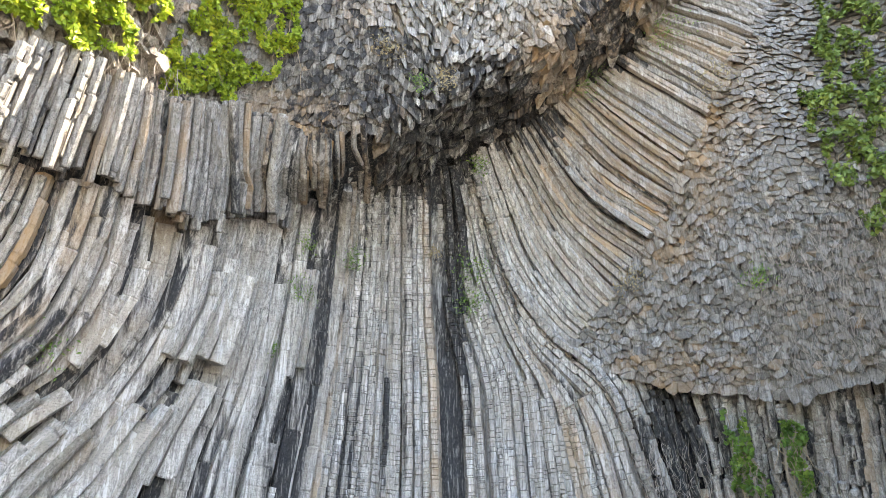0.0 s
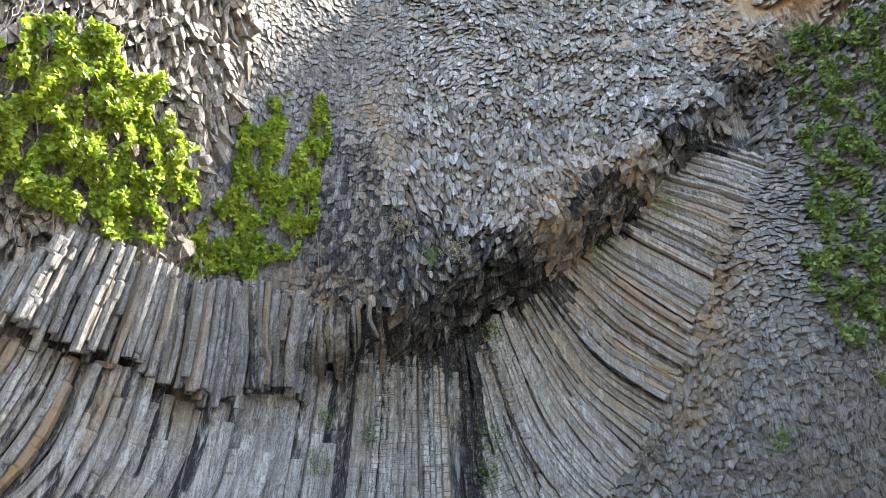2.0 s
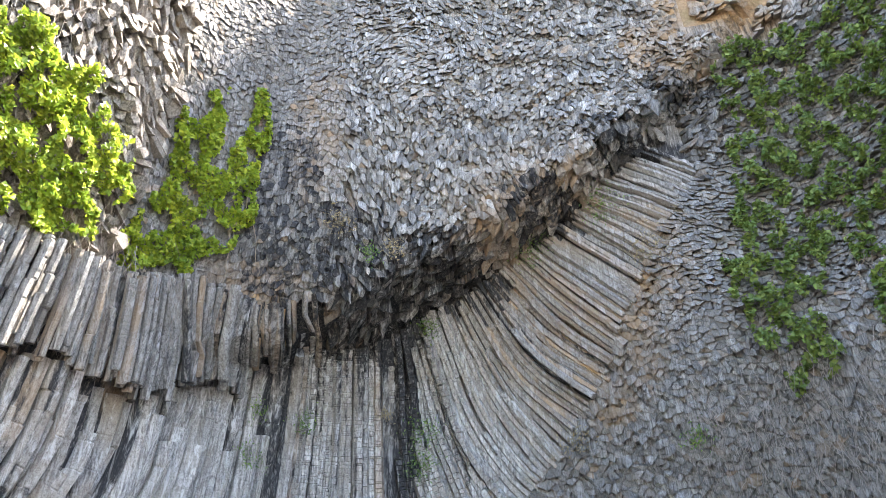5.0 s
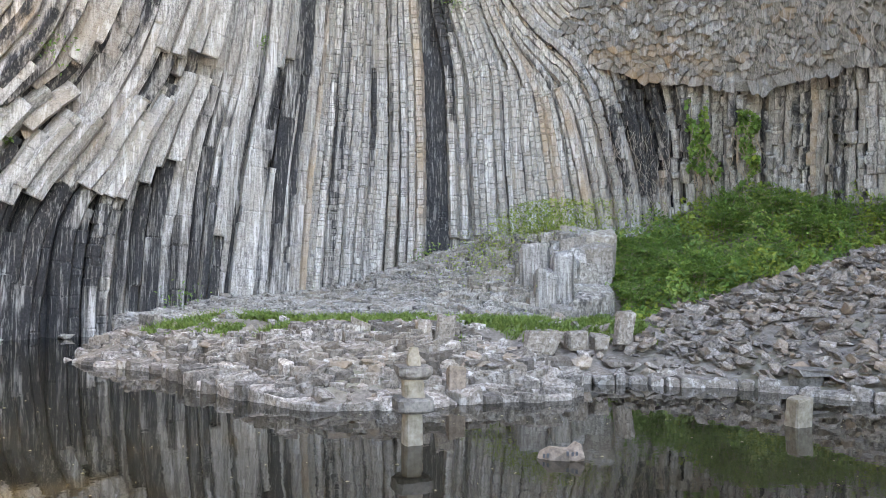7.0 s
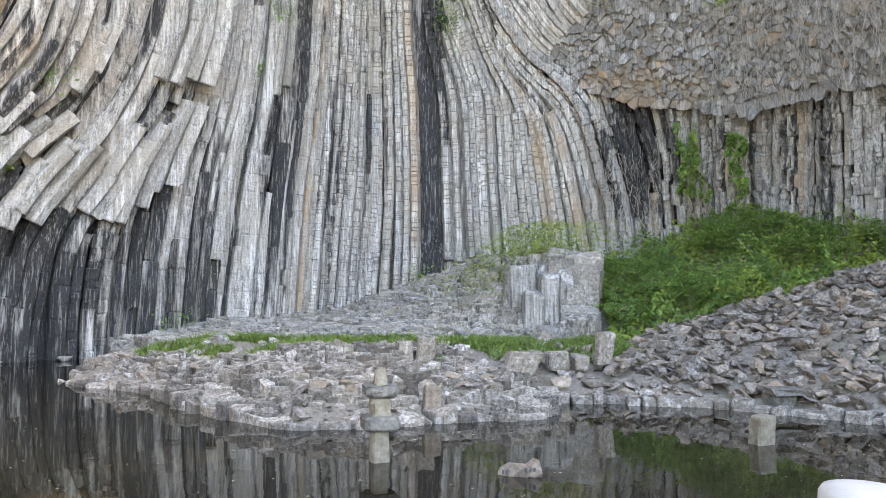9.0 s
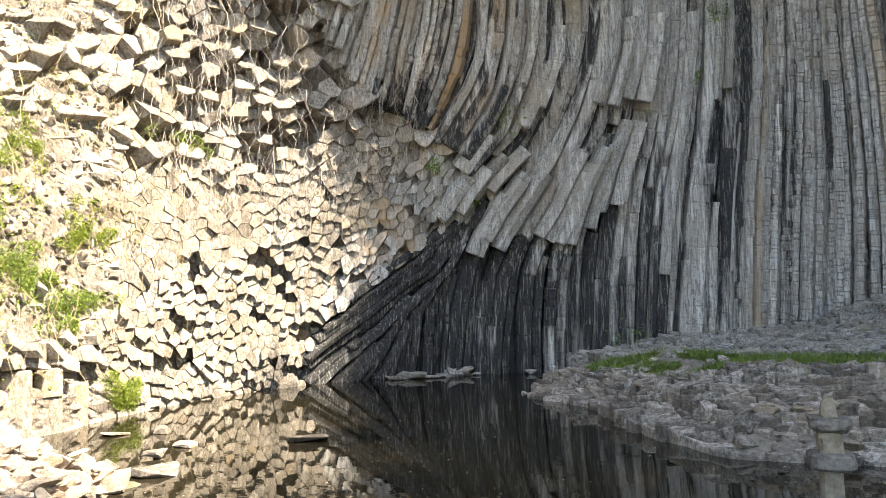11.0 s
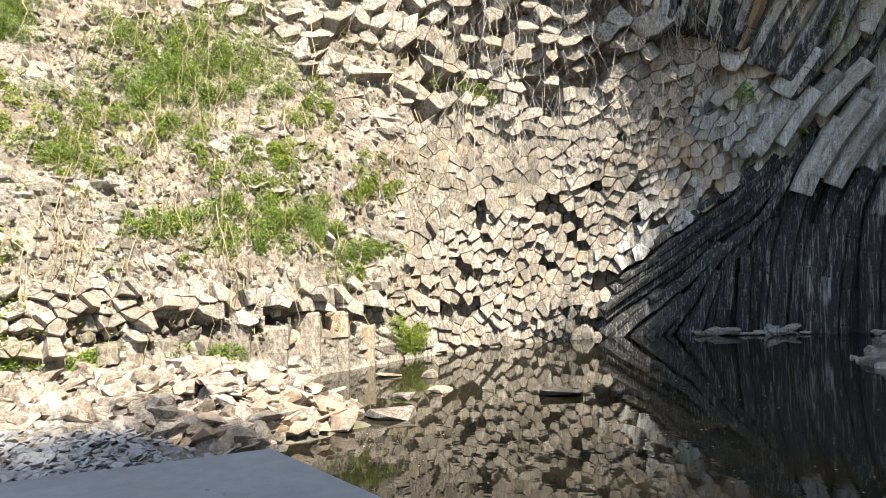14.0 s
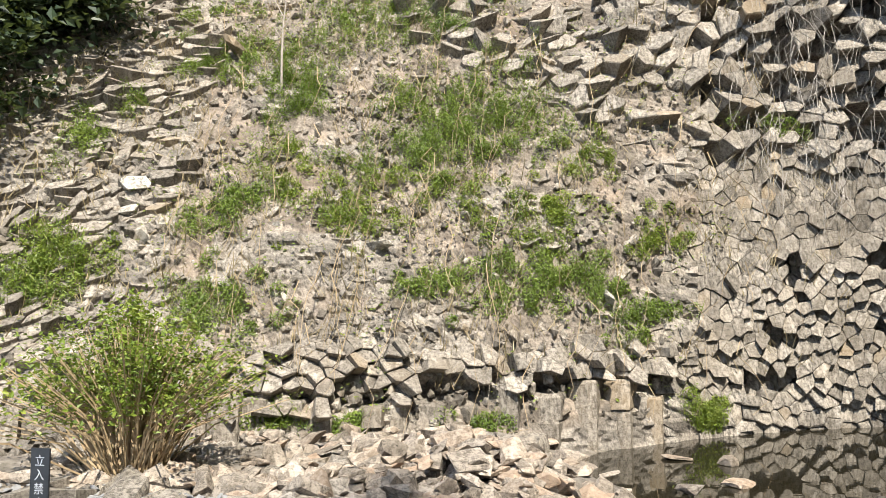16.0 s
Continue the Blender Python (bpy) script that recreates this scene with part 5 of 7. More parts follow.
def paving(name, poly, gap, tries, height, material, parent, r, seed, tone, singles, step=0.17, rough=0.05, tilt=0.14, chip=0.08):
    """Jointed bedrock seen from above: fitted upright prisms, their tops at uneven steps."""
    g = np.random.default_rng(seed)
    q = np.array(poly)
    pts, cell = [], {}
    for _ in range(tries):
        x, y = g.uniform(q[:, 0].min(), q[:, 0].max()), g.uniform(q[:, 1].min(), q[:, 1].max())
        if not in_poly(poly, x, y):
            continue
        d = gap * (1 + 0.5 * noise.noise(Vector((x * 0.7, y * 0.7, seed)))) * g.choice((0.6, 0.8, 1.0, 1.3))
        k = (int(x // 1), int(y // 1))
        if any((a - x) ** 2 + ((c - y) * 1.35) ** 2 < d * d for i in (-1, 0, 1) for j in (-1, 0, 1) for a, c in cell.get((k[0] + i, k[1] + j), ())):
            continue
        cell.setdefault(k, []).append((x, y))
        pts.append((x, y, 0.0))
    pts = np.array(pts)
    tree, bag, count = point_tree(pts), Bag(), 0
    ux, uy, uz = np.array((1.0, 0, 0)), np.array((0, 1.0, 0)), np.array((0, 0, 1.0))
    for i, (x, y, _) in enumerate(pts):
        outline = fitted_outline(i, pts, ux, uy, tree, gap * 2.8, 1.7, r.gauss(0, 0.25))
        if outline is None:
            continue
        top = height(x, y)
        top = round(top / step) * step * 0.6 + top * 0.4 + r.uniform(-rough, rough) + rough * noise.noise(Vector((x * 1.3, y * 1.3, 5)))
        axis = np.array((r.gauss(0, 0.03), -0.10, 1.0))
        verts, faces = fitted_block(np.array((x, y, 0.0)), ux, uy, axis, outline, -top + 0.9, top, r, tilt, 0.03, chip, (0.0, 0.10))
        t = tone(x, y)
        if count < singles:
            add_mesh(name, verts, faces, material, parent, np.tile(t, (len(verts), 1)))
            count += 1
        else:
            bag.add(verts, faces, t)
    if bag.n:
        tagged(bag.build(name + "s", material, parent), kind="stuff")


def build_bench():
    r = random.Random(9)
    bench = tagged(new("rock_bench"), "stepped bench of jointed grey basalt below the wall", "rock bench", kind="structure")
    shapes = [box_piece(r, 1, 1, 1) for _ in range(10)]
    paving("bench_stone", [(-8.6, 22.2), (-6.5, 20.9), (-3, 21.0), (0, 21.4), (3.0, 21.9), (4.1, 22.3), (4.4, 24), (4.6, 31.5), (-10, 31.5), (-10.5, 27)], 0.44, 9000, bench_z, BENCH_ROCK, bench, r, 41,
           lambda x, y: (r.uniform(0.75, 1.1), 0.2 * r.random() if r.random() < 0.25 else 0, r.choice((0, 0.1, 0.3, 0.6)), 1), 300)
    # the upright end of the bench, streaked pale
    for k, (x, y, w, h, t) in enumerate(((3.5, 22.5, 0.62, 2.1, 0.75), (3.95, 22.7, 0.5, 2.2, 0.85), (4.35, 23.2, 0.5, 1.9, 0.7), (4.55, 24.1, 0.6, 1.8, 0.6), (3.0, 22.3, 0.6, 1.6, 0.7), (4.2, 24.0, 0.8, 2.5, 0.6), (3.6, 23.6, 0.9, 2.5, 0.65), (2.8, 23.3, 0.9, 2.3, 0.7))):
        v, f = shapes[k % 10]
        q = v * np.array((w, w * 1.2, h)) + np.array((x, y, 0.7 + h / 2))
        add_mesh("upright_stone", q, f, BASALT, bench, np.tile((t, 0, 0.1 if t > 1 else 0.5, 1), (len(q), 1)))


build_bench()


def build_outcrop():
    r = random.Random(19)
    rock = tagged(new("rock_outcrop"), "weathered pale grey bedrock of the low islet", "rock", kind="structure")

    def top(x, y):
        hump = max(0.0, 1 - ((x + 2.4) / 3.6) ** 2) * max(0.0, 1 - ((y - 15.6) / 2.6) ** 2)
        return soil_at(x, y) + 0.02 + 0.22 * hump + 0.14 * noise.noise(Vector((x * 0.9, y * 0.9, 2))) + 0.07 * noise.noise(Vector((x * 2.7, y * 2.7, 6)))
    paving("outcrop_stone", [(-8.5, 18.3), (-7.3, 17.25), (-5.9, 16.8), (-3.75, 13.95), (-2.0, 12.65), (-0.9, 12.85), (0.4, 13.5), (2.0, 13.95), (2.5, 16.0), (1.4, 17.2), (-0.5, 18.0), (-3.5, 18.6), (-6.5, 18.8), (-8.2, 19.6)], 0.26, 14000, top, ISLET_ROCK, rock, r, 43,
           lambda x, y: (r.choice((0.45, 0.7, 0.95, 1.2)), 0.15 * r.random(), r.choice((0, 0.1, 0.3, 0.5)), 1), 300, 0.14, 0.07, 0.16, 0.06)


build_outcrop()


def build_bank_rock():
    r = random.Random(29)
    rock = tagged(new("bank_rock"), "pale worn bedrock between the gravel and the slope", "rock", kind="structure")
    paving("bank_slab", [(-8.7, -0.5), (-8.2, 1.5), (-7.9, 2.6), (-9.5, 3.6), (-11.6, 5.6), (-13.5, 6.4), (-14.6, 3.0), (-14.2, -2.5), (-10, -2.5)], 0.42, 4000,
           lambda x, y: soil_at(x, y) + 0.03 + 0.10 * noise.noise(Vector((x * 0.7, y * 0.7, 9))), WARM_BASALT, rock, r, 47,
           lambda x, y: (r.uniform(0.8, 1.15), 0.2 * r.random() if r.random() < 0.2 else 0, 0.1 * r.random(), 1), 220, 0.12, 0.03, 0.10, 0.06)


build_bank_rock()


# ---- made things in and by the pond ----
def part(name, verts, faces, material, parent, label=""):
    ob = add_mesh(name, np.asarray(verts, float), faces, material, parent, np.tile((1, 0, 0.2, 1), (len(verts), 1)))
    if label:
        ob["label"] = label
    return ob


def build_lantern():
    r = random.Random(3)
    top = tagged(new("stone_lantern"), "old weathered stone lantern standing in the pond", "stone lantern")
    top.location = (-0.37, 10.22, 0)
    top.rotation_euler = (0, 0, 0.3)

    def slab(name, w, d, z0, z1, mat, profile, label=""):
        """A worn squared stone: rings of a cut-cornered square, by height and size."""
        verts, n = [], 12
        for t, k in profile:
            dx, dy = r.gauss(0, 0.006), r.gauss(0, 0.006)
            for sx, sy in ((-1, -0.7), (-0.7, -1), (0.0, -1.02), (0.7, -1), (1, -0.7), (1.02, 0.0), (1, 0.7), (0.7, 1), (0, 1.02), (-0.7, 1), (-1, 0.7), (-1.02, 0)):
                verts.append((sx * w * 0.5 * k + dx + r.gauss(0, 0.006), sy * d * 0.5 * k + dy + r.gauss(0, 0.006), z0 + (z1 - z0) * t + r.gauss(0, 0.004)))
        rings = len(profile)
        faces = [(k * n + i, k * n + (i + 1) % n, (k + 1) * n + (i + 1) % n, (k + 1) * n + i) for k in range(rings - 1) for i in range(n)]
        faces += [tuple(range(n - 1, -1, -1)), tuple(range((rings - 1) * n, rings * n))]
        return part(name, verts, faces, mat, top, label)
    worn = ((0, 0.80), (0.18, 0.96), (0.45, 1.0), (0.85, 0.99), (1.0, 0.90))
    straight = ((0, 1.0), (0.3, 0.97), (0.7, 1.0), (1.0, 0.95))
    slab("lower_post", 0.25, 0.25, -0.8, 0.42, PALE_STONE, straight, "pale square stone post stained ochre")
    slab("lower_slab", 0.50, 0.46, 0.42, 0.62, LANTERN_STONE, worn, "dark weathered slab")
    slab("upper_post", 0.27, 0.25, 0.62, 0.86, PALE_STONE, straight)
    slab("upper_slab", 0.46, 0.43, 0.86, 1.03, LANTERN_STONE, ((0, 0.72), (0.3, 0.92), (0.6, 1.0), (1.0, 0.97)), "dark weathered slab")
    slab("cap", 0.17, 0.15, 1.03, 1.27, PALE_STONE, ((0, 1.0), (0.35, 0.97), (0.7, 0.86), (0.9, 0.72), (1.0, 0.60)), "broken upright stump")


build_lantern()


def build_cut_stones():
    r = random.Random(14)
    for name, x, y, z0, w, d, h, turn, lean, mat, label in (
            ("cut_stone", 5.42, 11.75, -0.3, 0.34, 0.30, 0.68, 0.5, 0.06, PALE_STONE, "squared pale stone block standing in the pond"),
            ("standing_stone", 0.25, 13.5, -0.2, 0.30, 0.22, 0.78, 0.2, 0.05, BROWN_STONE, "upright reddish stone at the islet's edge"),
            ("standing_stone", 0.05, 15.6, 0.6, 0.34, 0.25, 0.75, 0.6, 0.1, ISLET_ROCK, "upright grey slab on the islet"),
            ("standing_stone", -0.35, 15.7, 0.6, 0.3, 0.3, 0.66, 0.1, -0.15, ISLET_ROCK, "leaning grey slab on the islet"),
            ("standing_stone", 4.1, 17.2, 0.7, 0.32, 0.28, 0.7, 0.3, 0.1, ISLET_ROCK, "short upright brown post stone on the shore"),
            ("cut_stone", 3.0, 17.0, 0.55, 0.5, 0.4, 0.42, 0.1, 0.0, ISLET_ROCK, "squared brown stone block on the shore"),
            ("cut_stone", 3.5, 17.1, 0.55, 0.35, 0.35, 0.34, 0.2, 0.0, ISLET_ROCK, "squared brown stone block on the shore"),
            ("cut_stone", 2.2, 16.6, 0.55, 0.75, 0.5, 0.45, 0.1, 0.02, ISLET_ROCK, "long squared stone block on the shore"),
            ("cut_stone", 7.2, 15.2, -0.2, 0.52, 0.5, 0.52, 0.1, 0.0, LANTERN_STONE, "dark squared stone at the water's edge"),
            ("cut_stone", 7.25, 15.15, 0.32, 0.72, 0.6, 0.13, 0.1, 0.0, LANTERN_STONE, "flat slab lying on a squared stone")):
        v, f = box_piece(r, w, d, h, 0.075)
        ob = add_mesh(name, v, f, mat, None, np.tile((1, 0.1, 0.2, 1), (len(v), 1)))
        ob.location, ob.rotation_euler = (x, y, z0 + h / 2), (lean, lean * 0.5, turn)
        tagged(ob, label, "stone", "squared stones")
    # the low two-lobed stone
    low = tagged(new("carved_stone"), "low pale stone with two humps and dark marks in the pond", "stone")
    low.location, low.rotation_euler = (1.49, 9.55, 0), (0, 0, -0.25)
    a, f = STONES[3]
    part("tall_hump", a * np.array((0.27, 0.3, 0.62)) @ np.array(Euler((0, 0.25, 0.3)).to_matrix()).T + np.array((0.15, 0, 0.06)), f, BROWN_STONE, low)
    a, f = STONES[8]
    part("low_hump", a * np.array((0.40, 0.36, 0.40)) + np.array((-0.08, 0, 0.02)), f, BROWN_STONE, low)
    for x, z in ((0.10, 0.10), (0.16, 0.10), (0.21, 0.11), (-0.19, 0.05), (-0.14, 0.06)):
        a, f = box_piece(r, 0.03, 0.012, 0.05)
        part("carved_mark", a + np.array((x, -0.158 if x > 0 else -0.148, z)), f, SIGN_BOARD, low)
    # row of edging stones along the shore
    edge = tagged(new("stone_kerb"), "row of flat grey stones edging the pond", "kerb", kind="structure")
    pts = [(2.8, 15.95), (4.2, 15.85), (5.6, 15.65), (6.6, 15.1), (8.2, 13.85), (10.2, 12.95)]
    for (x0, y0), (x1, y1) in zip(pts[:-1], pts[1:]):
        n = int(math.hypot(x1 - x0, y1 - y0) / 0.30)
        for k in range(n):
            t = (k + 0.5) / n
            v, f = box_piece(r, 0.34 * r.uniform(0.6, 1.45), 0.5 * r.uniform(0.7, 1.1), 0.34 * r.uniform(0.75, 1.1), 0.09)
            q = v @ np.array(Euler((0, 0, math.atan2(y1 - y0, x1 - x0))).to_matrix()).T + np.array((x0 + (x1 - x0) * t, y0 + (y1 - y0) * t + r.gauss(0, 0.06), 0.0 + r.uniform(-0.07, 0.05)))
            add_mesh("kerb_stone", q, f, ISLET_ROCK, edge, np.tile((r.uniform(0.8, 1.15), 0.0, r.choice((0, 0.2, 0.4)), 1), (len(q), 1)))


build_cut_stones()


def build_sign():
    sign = tagged(new("warning_sign"), "narrow black sign with white Japanese lettering on a post", "sign")
    x, y = -6.45, 0.72
    base = soil_at(x, y)
    sign.matrix_world = Matrix.Translation((x, y, base)) @ Matrix.Rotation(radians(70), 4, "Z")
    r = random.Random(2)

    def box(name, w, d, z0, z1, yy, mat, label=""):
        bm = bmesh.new()
        bmesh.ops.create_cube(bm, size=1.0)
        for q in bm.verts:
            q.co = Vector((q.co.x * w, q.co.y * d + yy, (q.co.z + 0.5) * (z1 - z0) + z0))
        bmesh.ops.bevel(bm, geom=bm.edges[:], offset=min(w, d) * 0.12, segments=2, affect="EDGES")
        me = bpy.data.meshes.new(name)
        bm.to_mesh(me)
        bm.free()
        me.materials.append(mat)
        ob = new(name, me)
        ob.parent = sign
        if label:
            ob["label"] = label
        return ob
    top = 1.39 - base
    box("post", 0.05, 0.05, -0.2, top - 0.1, 0.035, SIGN_POST)
    box("board", 0.178, 0.018, top - 0.78, top, 0.0, SIGN_BOARD, "black vertical board")
    for k, ch in enumerate("立入禁止"):
        cu = bpy.data.curves.new("character", "FONT")
        cu.body, cu.size, cu.align_x, cu.extrude = ch, 0.098, "CENTER", 0.001
        tmp = bpy.data.objects.new("character", cu)
        scene.collection.objects.link(tmp)
        bpy.context.view_layer.update()
        me = bpy.data.meshes.new_from_object(tmp)
        bpy.data.objects.remove(tmp)
        me.materials.clear()
        me.materials.append(SIGN_WHITE)
        ob = new("character", me)
        ob.parent = sign
        ob.matrix_local = Matrix.Translation((0, -0.0115, top - 0.135 - k * 0.112)) @ Matrix.Rotation(radians(90), 4, "X")
    for row in range(3):
        for k in range(2):
            box("text_bar", 0.05, 0.003, top - 0.545 - row * 0.06, top - 0.515 - row * 0.06, -0.0105, SIGN_WHITE).location.x = -0.035 + 0.07 * k


build_sign()


def build_post():
    post = tagged(new("rounded_post"), "short white rounded post on the platform", "post")
    post.location = (2.2, 2.6, 0.75)
    rings, n, verts, faces = [], 24, [], []
    for z, q in ((0.0, 0.17), (0.80, 0.17), (0.845, 0.168), (0.868, 0.155), (0.876, 0.08), (0.878, 0.0)):
        for k in range(n):
            a = k * 2 * math.pi / n
            verts.append((q * math.cos(a), q * math.sin(a), z))
    for k in range(5):
        for i in range(n):
            faces.append((k * n + i, k * n + (i + 1) % n, (k + 1) * n + (i + 1) % n, (k + 1) * n + i))
    ob = part("post_body", verts, faces, WHITE_POST, post)
    ob.data.polygons.foreach_set("use_smooth", [True] * len(ob.data.polygons))


build_post()


# ---- plants ----
def leaf_quads(c, n, size, g, aspect=0.55, up=0.25):
    """Small folded leaves at c that face n; each is one quad bent along its rib."""
    k = len(c)
    n = n / np.linalg.norm(n, axis=1, keepdims=True)
    d = g.normal(size=(k, 3)) + np.array((0, 0, -up))
    d -= n * (d * n).sum(1, keepdims=True)
    d /= np.linalg.norm(d, axis=1, keepdims=True)
    s = np.cross(n, d)
    size = np.broadcast_to(size, (k,))[:, None]
    fold = n * size * 0.16
    v = np.stack([c - d * size * 0.5, c + s * size * aspect * 0.5 + fold, c + d * size * 0.5, c - s * size * aspect * 0.5 + fold], 1).reshape(-1, 3)
    i = np.arange(k)[:, None] * 4
    return v, (i + np.array([[0, 1, 2, 3]])).tolist()


def blade_quads(c, h, g, lean=0.35, wide=0.03):
    """Grass blades rising from c: two quads each would be more, one tapering quad will do."""
    k = len(c)
    h = np.broadcast_to(h, (k,))[:, None]
    a = g.uniform(0, 6.283, k)
    s = np.stack([np.cos(a), np.sin(a), 0 * a], 1) * wide * 0.5
    t = np.concatenate([g.normal(size=(k, 2)) * lean, np.ones((k, 1))], 1) * h
    v = np.stack([c - s, c + s, c + t * 0.6 + s * 0.8, c + t], 1).reshape(-1, 3)
    i = np.arange(k)[:, None] * 4
    return v, (i + np.array([[0, 1, 2, 3]])).tolist()


def tube(points, radii, sides=5):
    p = np.asarray(points, float)
    d = np.gradient(p, axis=0)
    d /= np.linalg.norm(d, axis=1, keepdims=True) + 1e-9
    ref = np.where(np.abs(d[:, 2:3]) > 0.9, np.array([[1.0, 0, 0]]), np.array([[0, 0, 1.0]]))
    u = np.cross(d, ref)
    u /= np.linalg.norm(u, axis=1, keepdims=True)
    w = np.cross(d, u)
    ang = np.arange(sides) * 2 * math.pi / sides
    v = p[:, None] + np.asarray(radii)[:, None, None] * (u[:, None] * np.cos(ang)[None, :, None] + w[:, None] * np.sin(ang)[None, :, None])
    m = len(p)
    f = [(k * sides + i, k * sides + (i + 1) % sides, (k + 1) * sides + (i + 1) % sides, (k + 1) * sides + i) for k in range(m - 1) for i in range(sides)]
    return v.reshape(-1, 3), f


def build_tree(kind, height, spread, leaves, leaf, material, seed, bare=0.35, stems=1):
    """A tree at the origin: tapered trunk with limbs, and a crown of leaf clusters with gaps."""
    r, g = random.Random(seed), np.random.default_rng(seed)
    root = new(kind)
    wood, tips = Bag(), []
    for s in range(stems):
        lean = np.array((r.gauss(0, 0.12), r.gauss(0, 0.12), 1.0)) if stems == 1 else np.array((r.gauss(0, 0.35), r.gauss(0, 0.35), 1.0))
        pts = [np.array((r.gauss(0, 0.05) * stems, r.gauss(0, 0.05) * stems, -0.3))]
        for k in range(7):
            pts.append(pts[-1] + (lean + np.array((r.gauss(0, 0.1), r.gauss(0, 0.1), 0))) * height * 0.125)
        thick = height * 0.018 / math.sqrt(stems) + 0.012
        wood.add(*tube(pts, np.linspace(thick, thick * 0.25, len(pts)), 6))
        for k in range(9 if stems == 1 else 4):
            at = r.uniform(bare, 0.98) * 7
            i = min(6, int(at))
            start = pts[i] + (pts[i + 1] - pts[i]) * (at - i)
            a = r.uniform(0, 6.28)
            reach = spread * r.uniform(0.45, 1.0) * (1.15 - 0.5 * at / 7)
            limb = [start]
            way = np.array((math.cos(a), math.sin(a), r.uniform(0.15, 0.8)))
            for _ in range(4):
                way = way + np.array((r.gauss(0, 0.2), r.gauss(0, 0.2), r.gauss(0.05, 0.15)))
                limb.append(limb[-1] + way * reach * 0.25)
            wood.add(*tube(limb, np.linspace(thick * 0.45, 0.008, 5), 4))
            tips.extend([limb[2], limb[3], limb[4], limb[4]])
        tips.append(pts[-1])
    trunk = wood.build("trunk", BARK, root)
    tips = np.array(tips)
    pick = g.integers(0, len(tips), leaves // 28)
    hubs = tips[pick] + g.normal(size=(len(pick), 3)) * spread * np.array((0.17, 0.17, 0.12))
    c = np.repeat(hubs, 28, 0) + g.normal(size=(len(hubs) * 28, 3)) * spread * np.array((0.10, 0.10, 0.045))
    n = g.normal(size=c.shape) * 0.6 + np.array((0, 0, 1.0))
    v, f = leaf_quads(c, n, leaf * g.uniform(0.6, 1.3, len(c)), g, 0.6)
    add_mesh("crown", v, f, material, root)
    return root


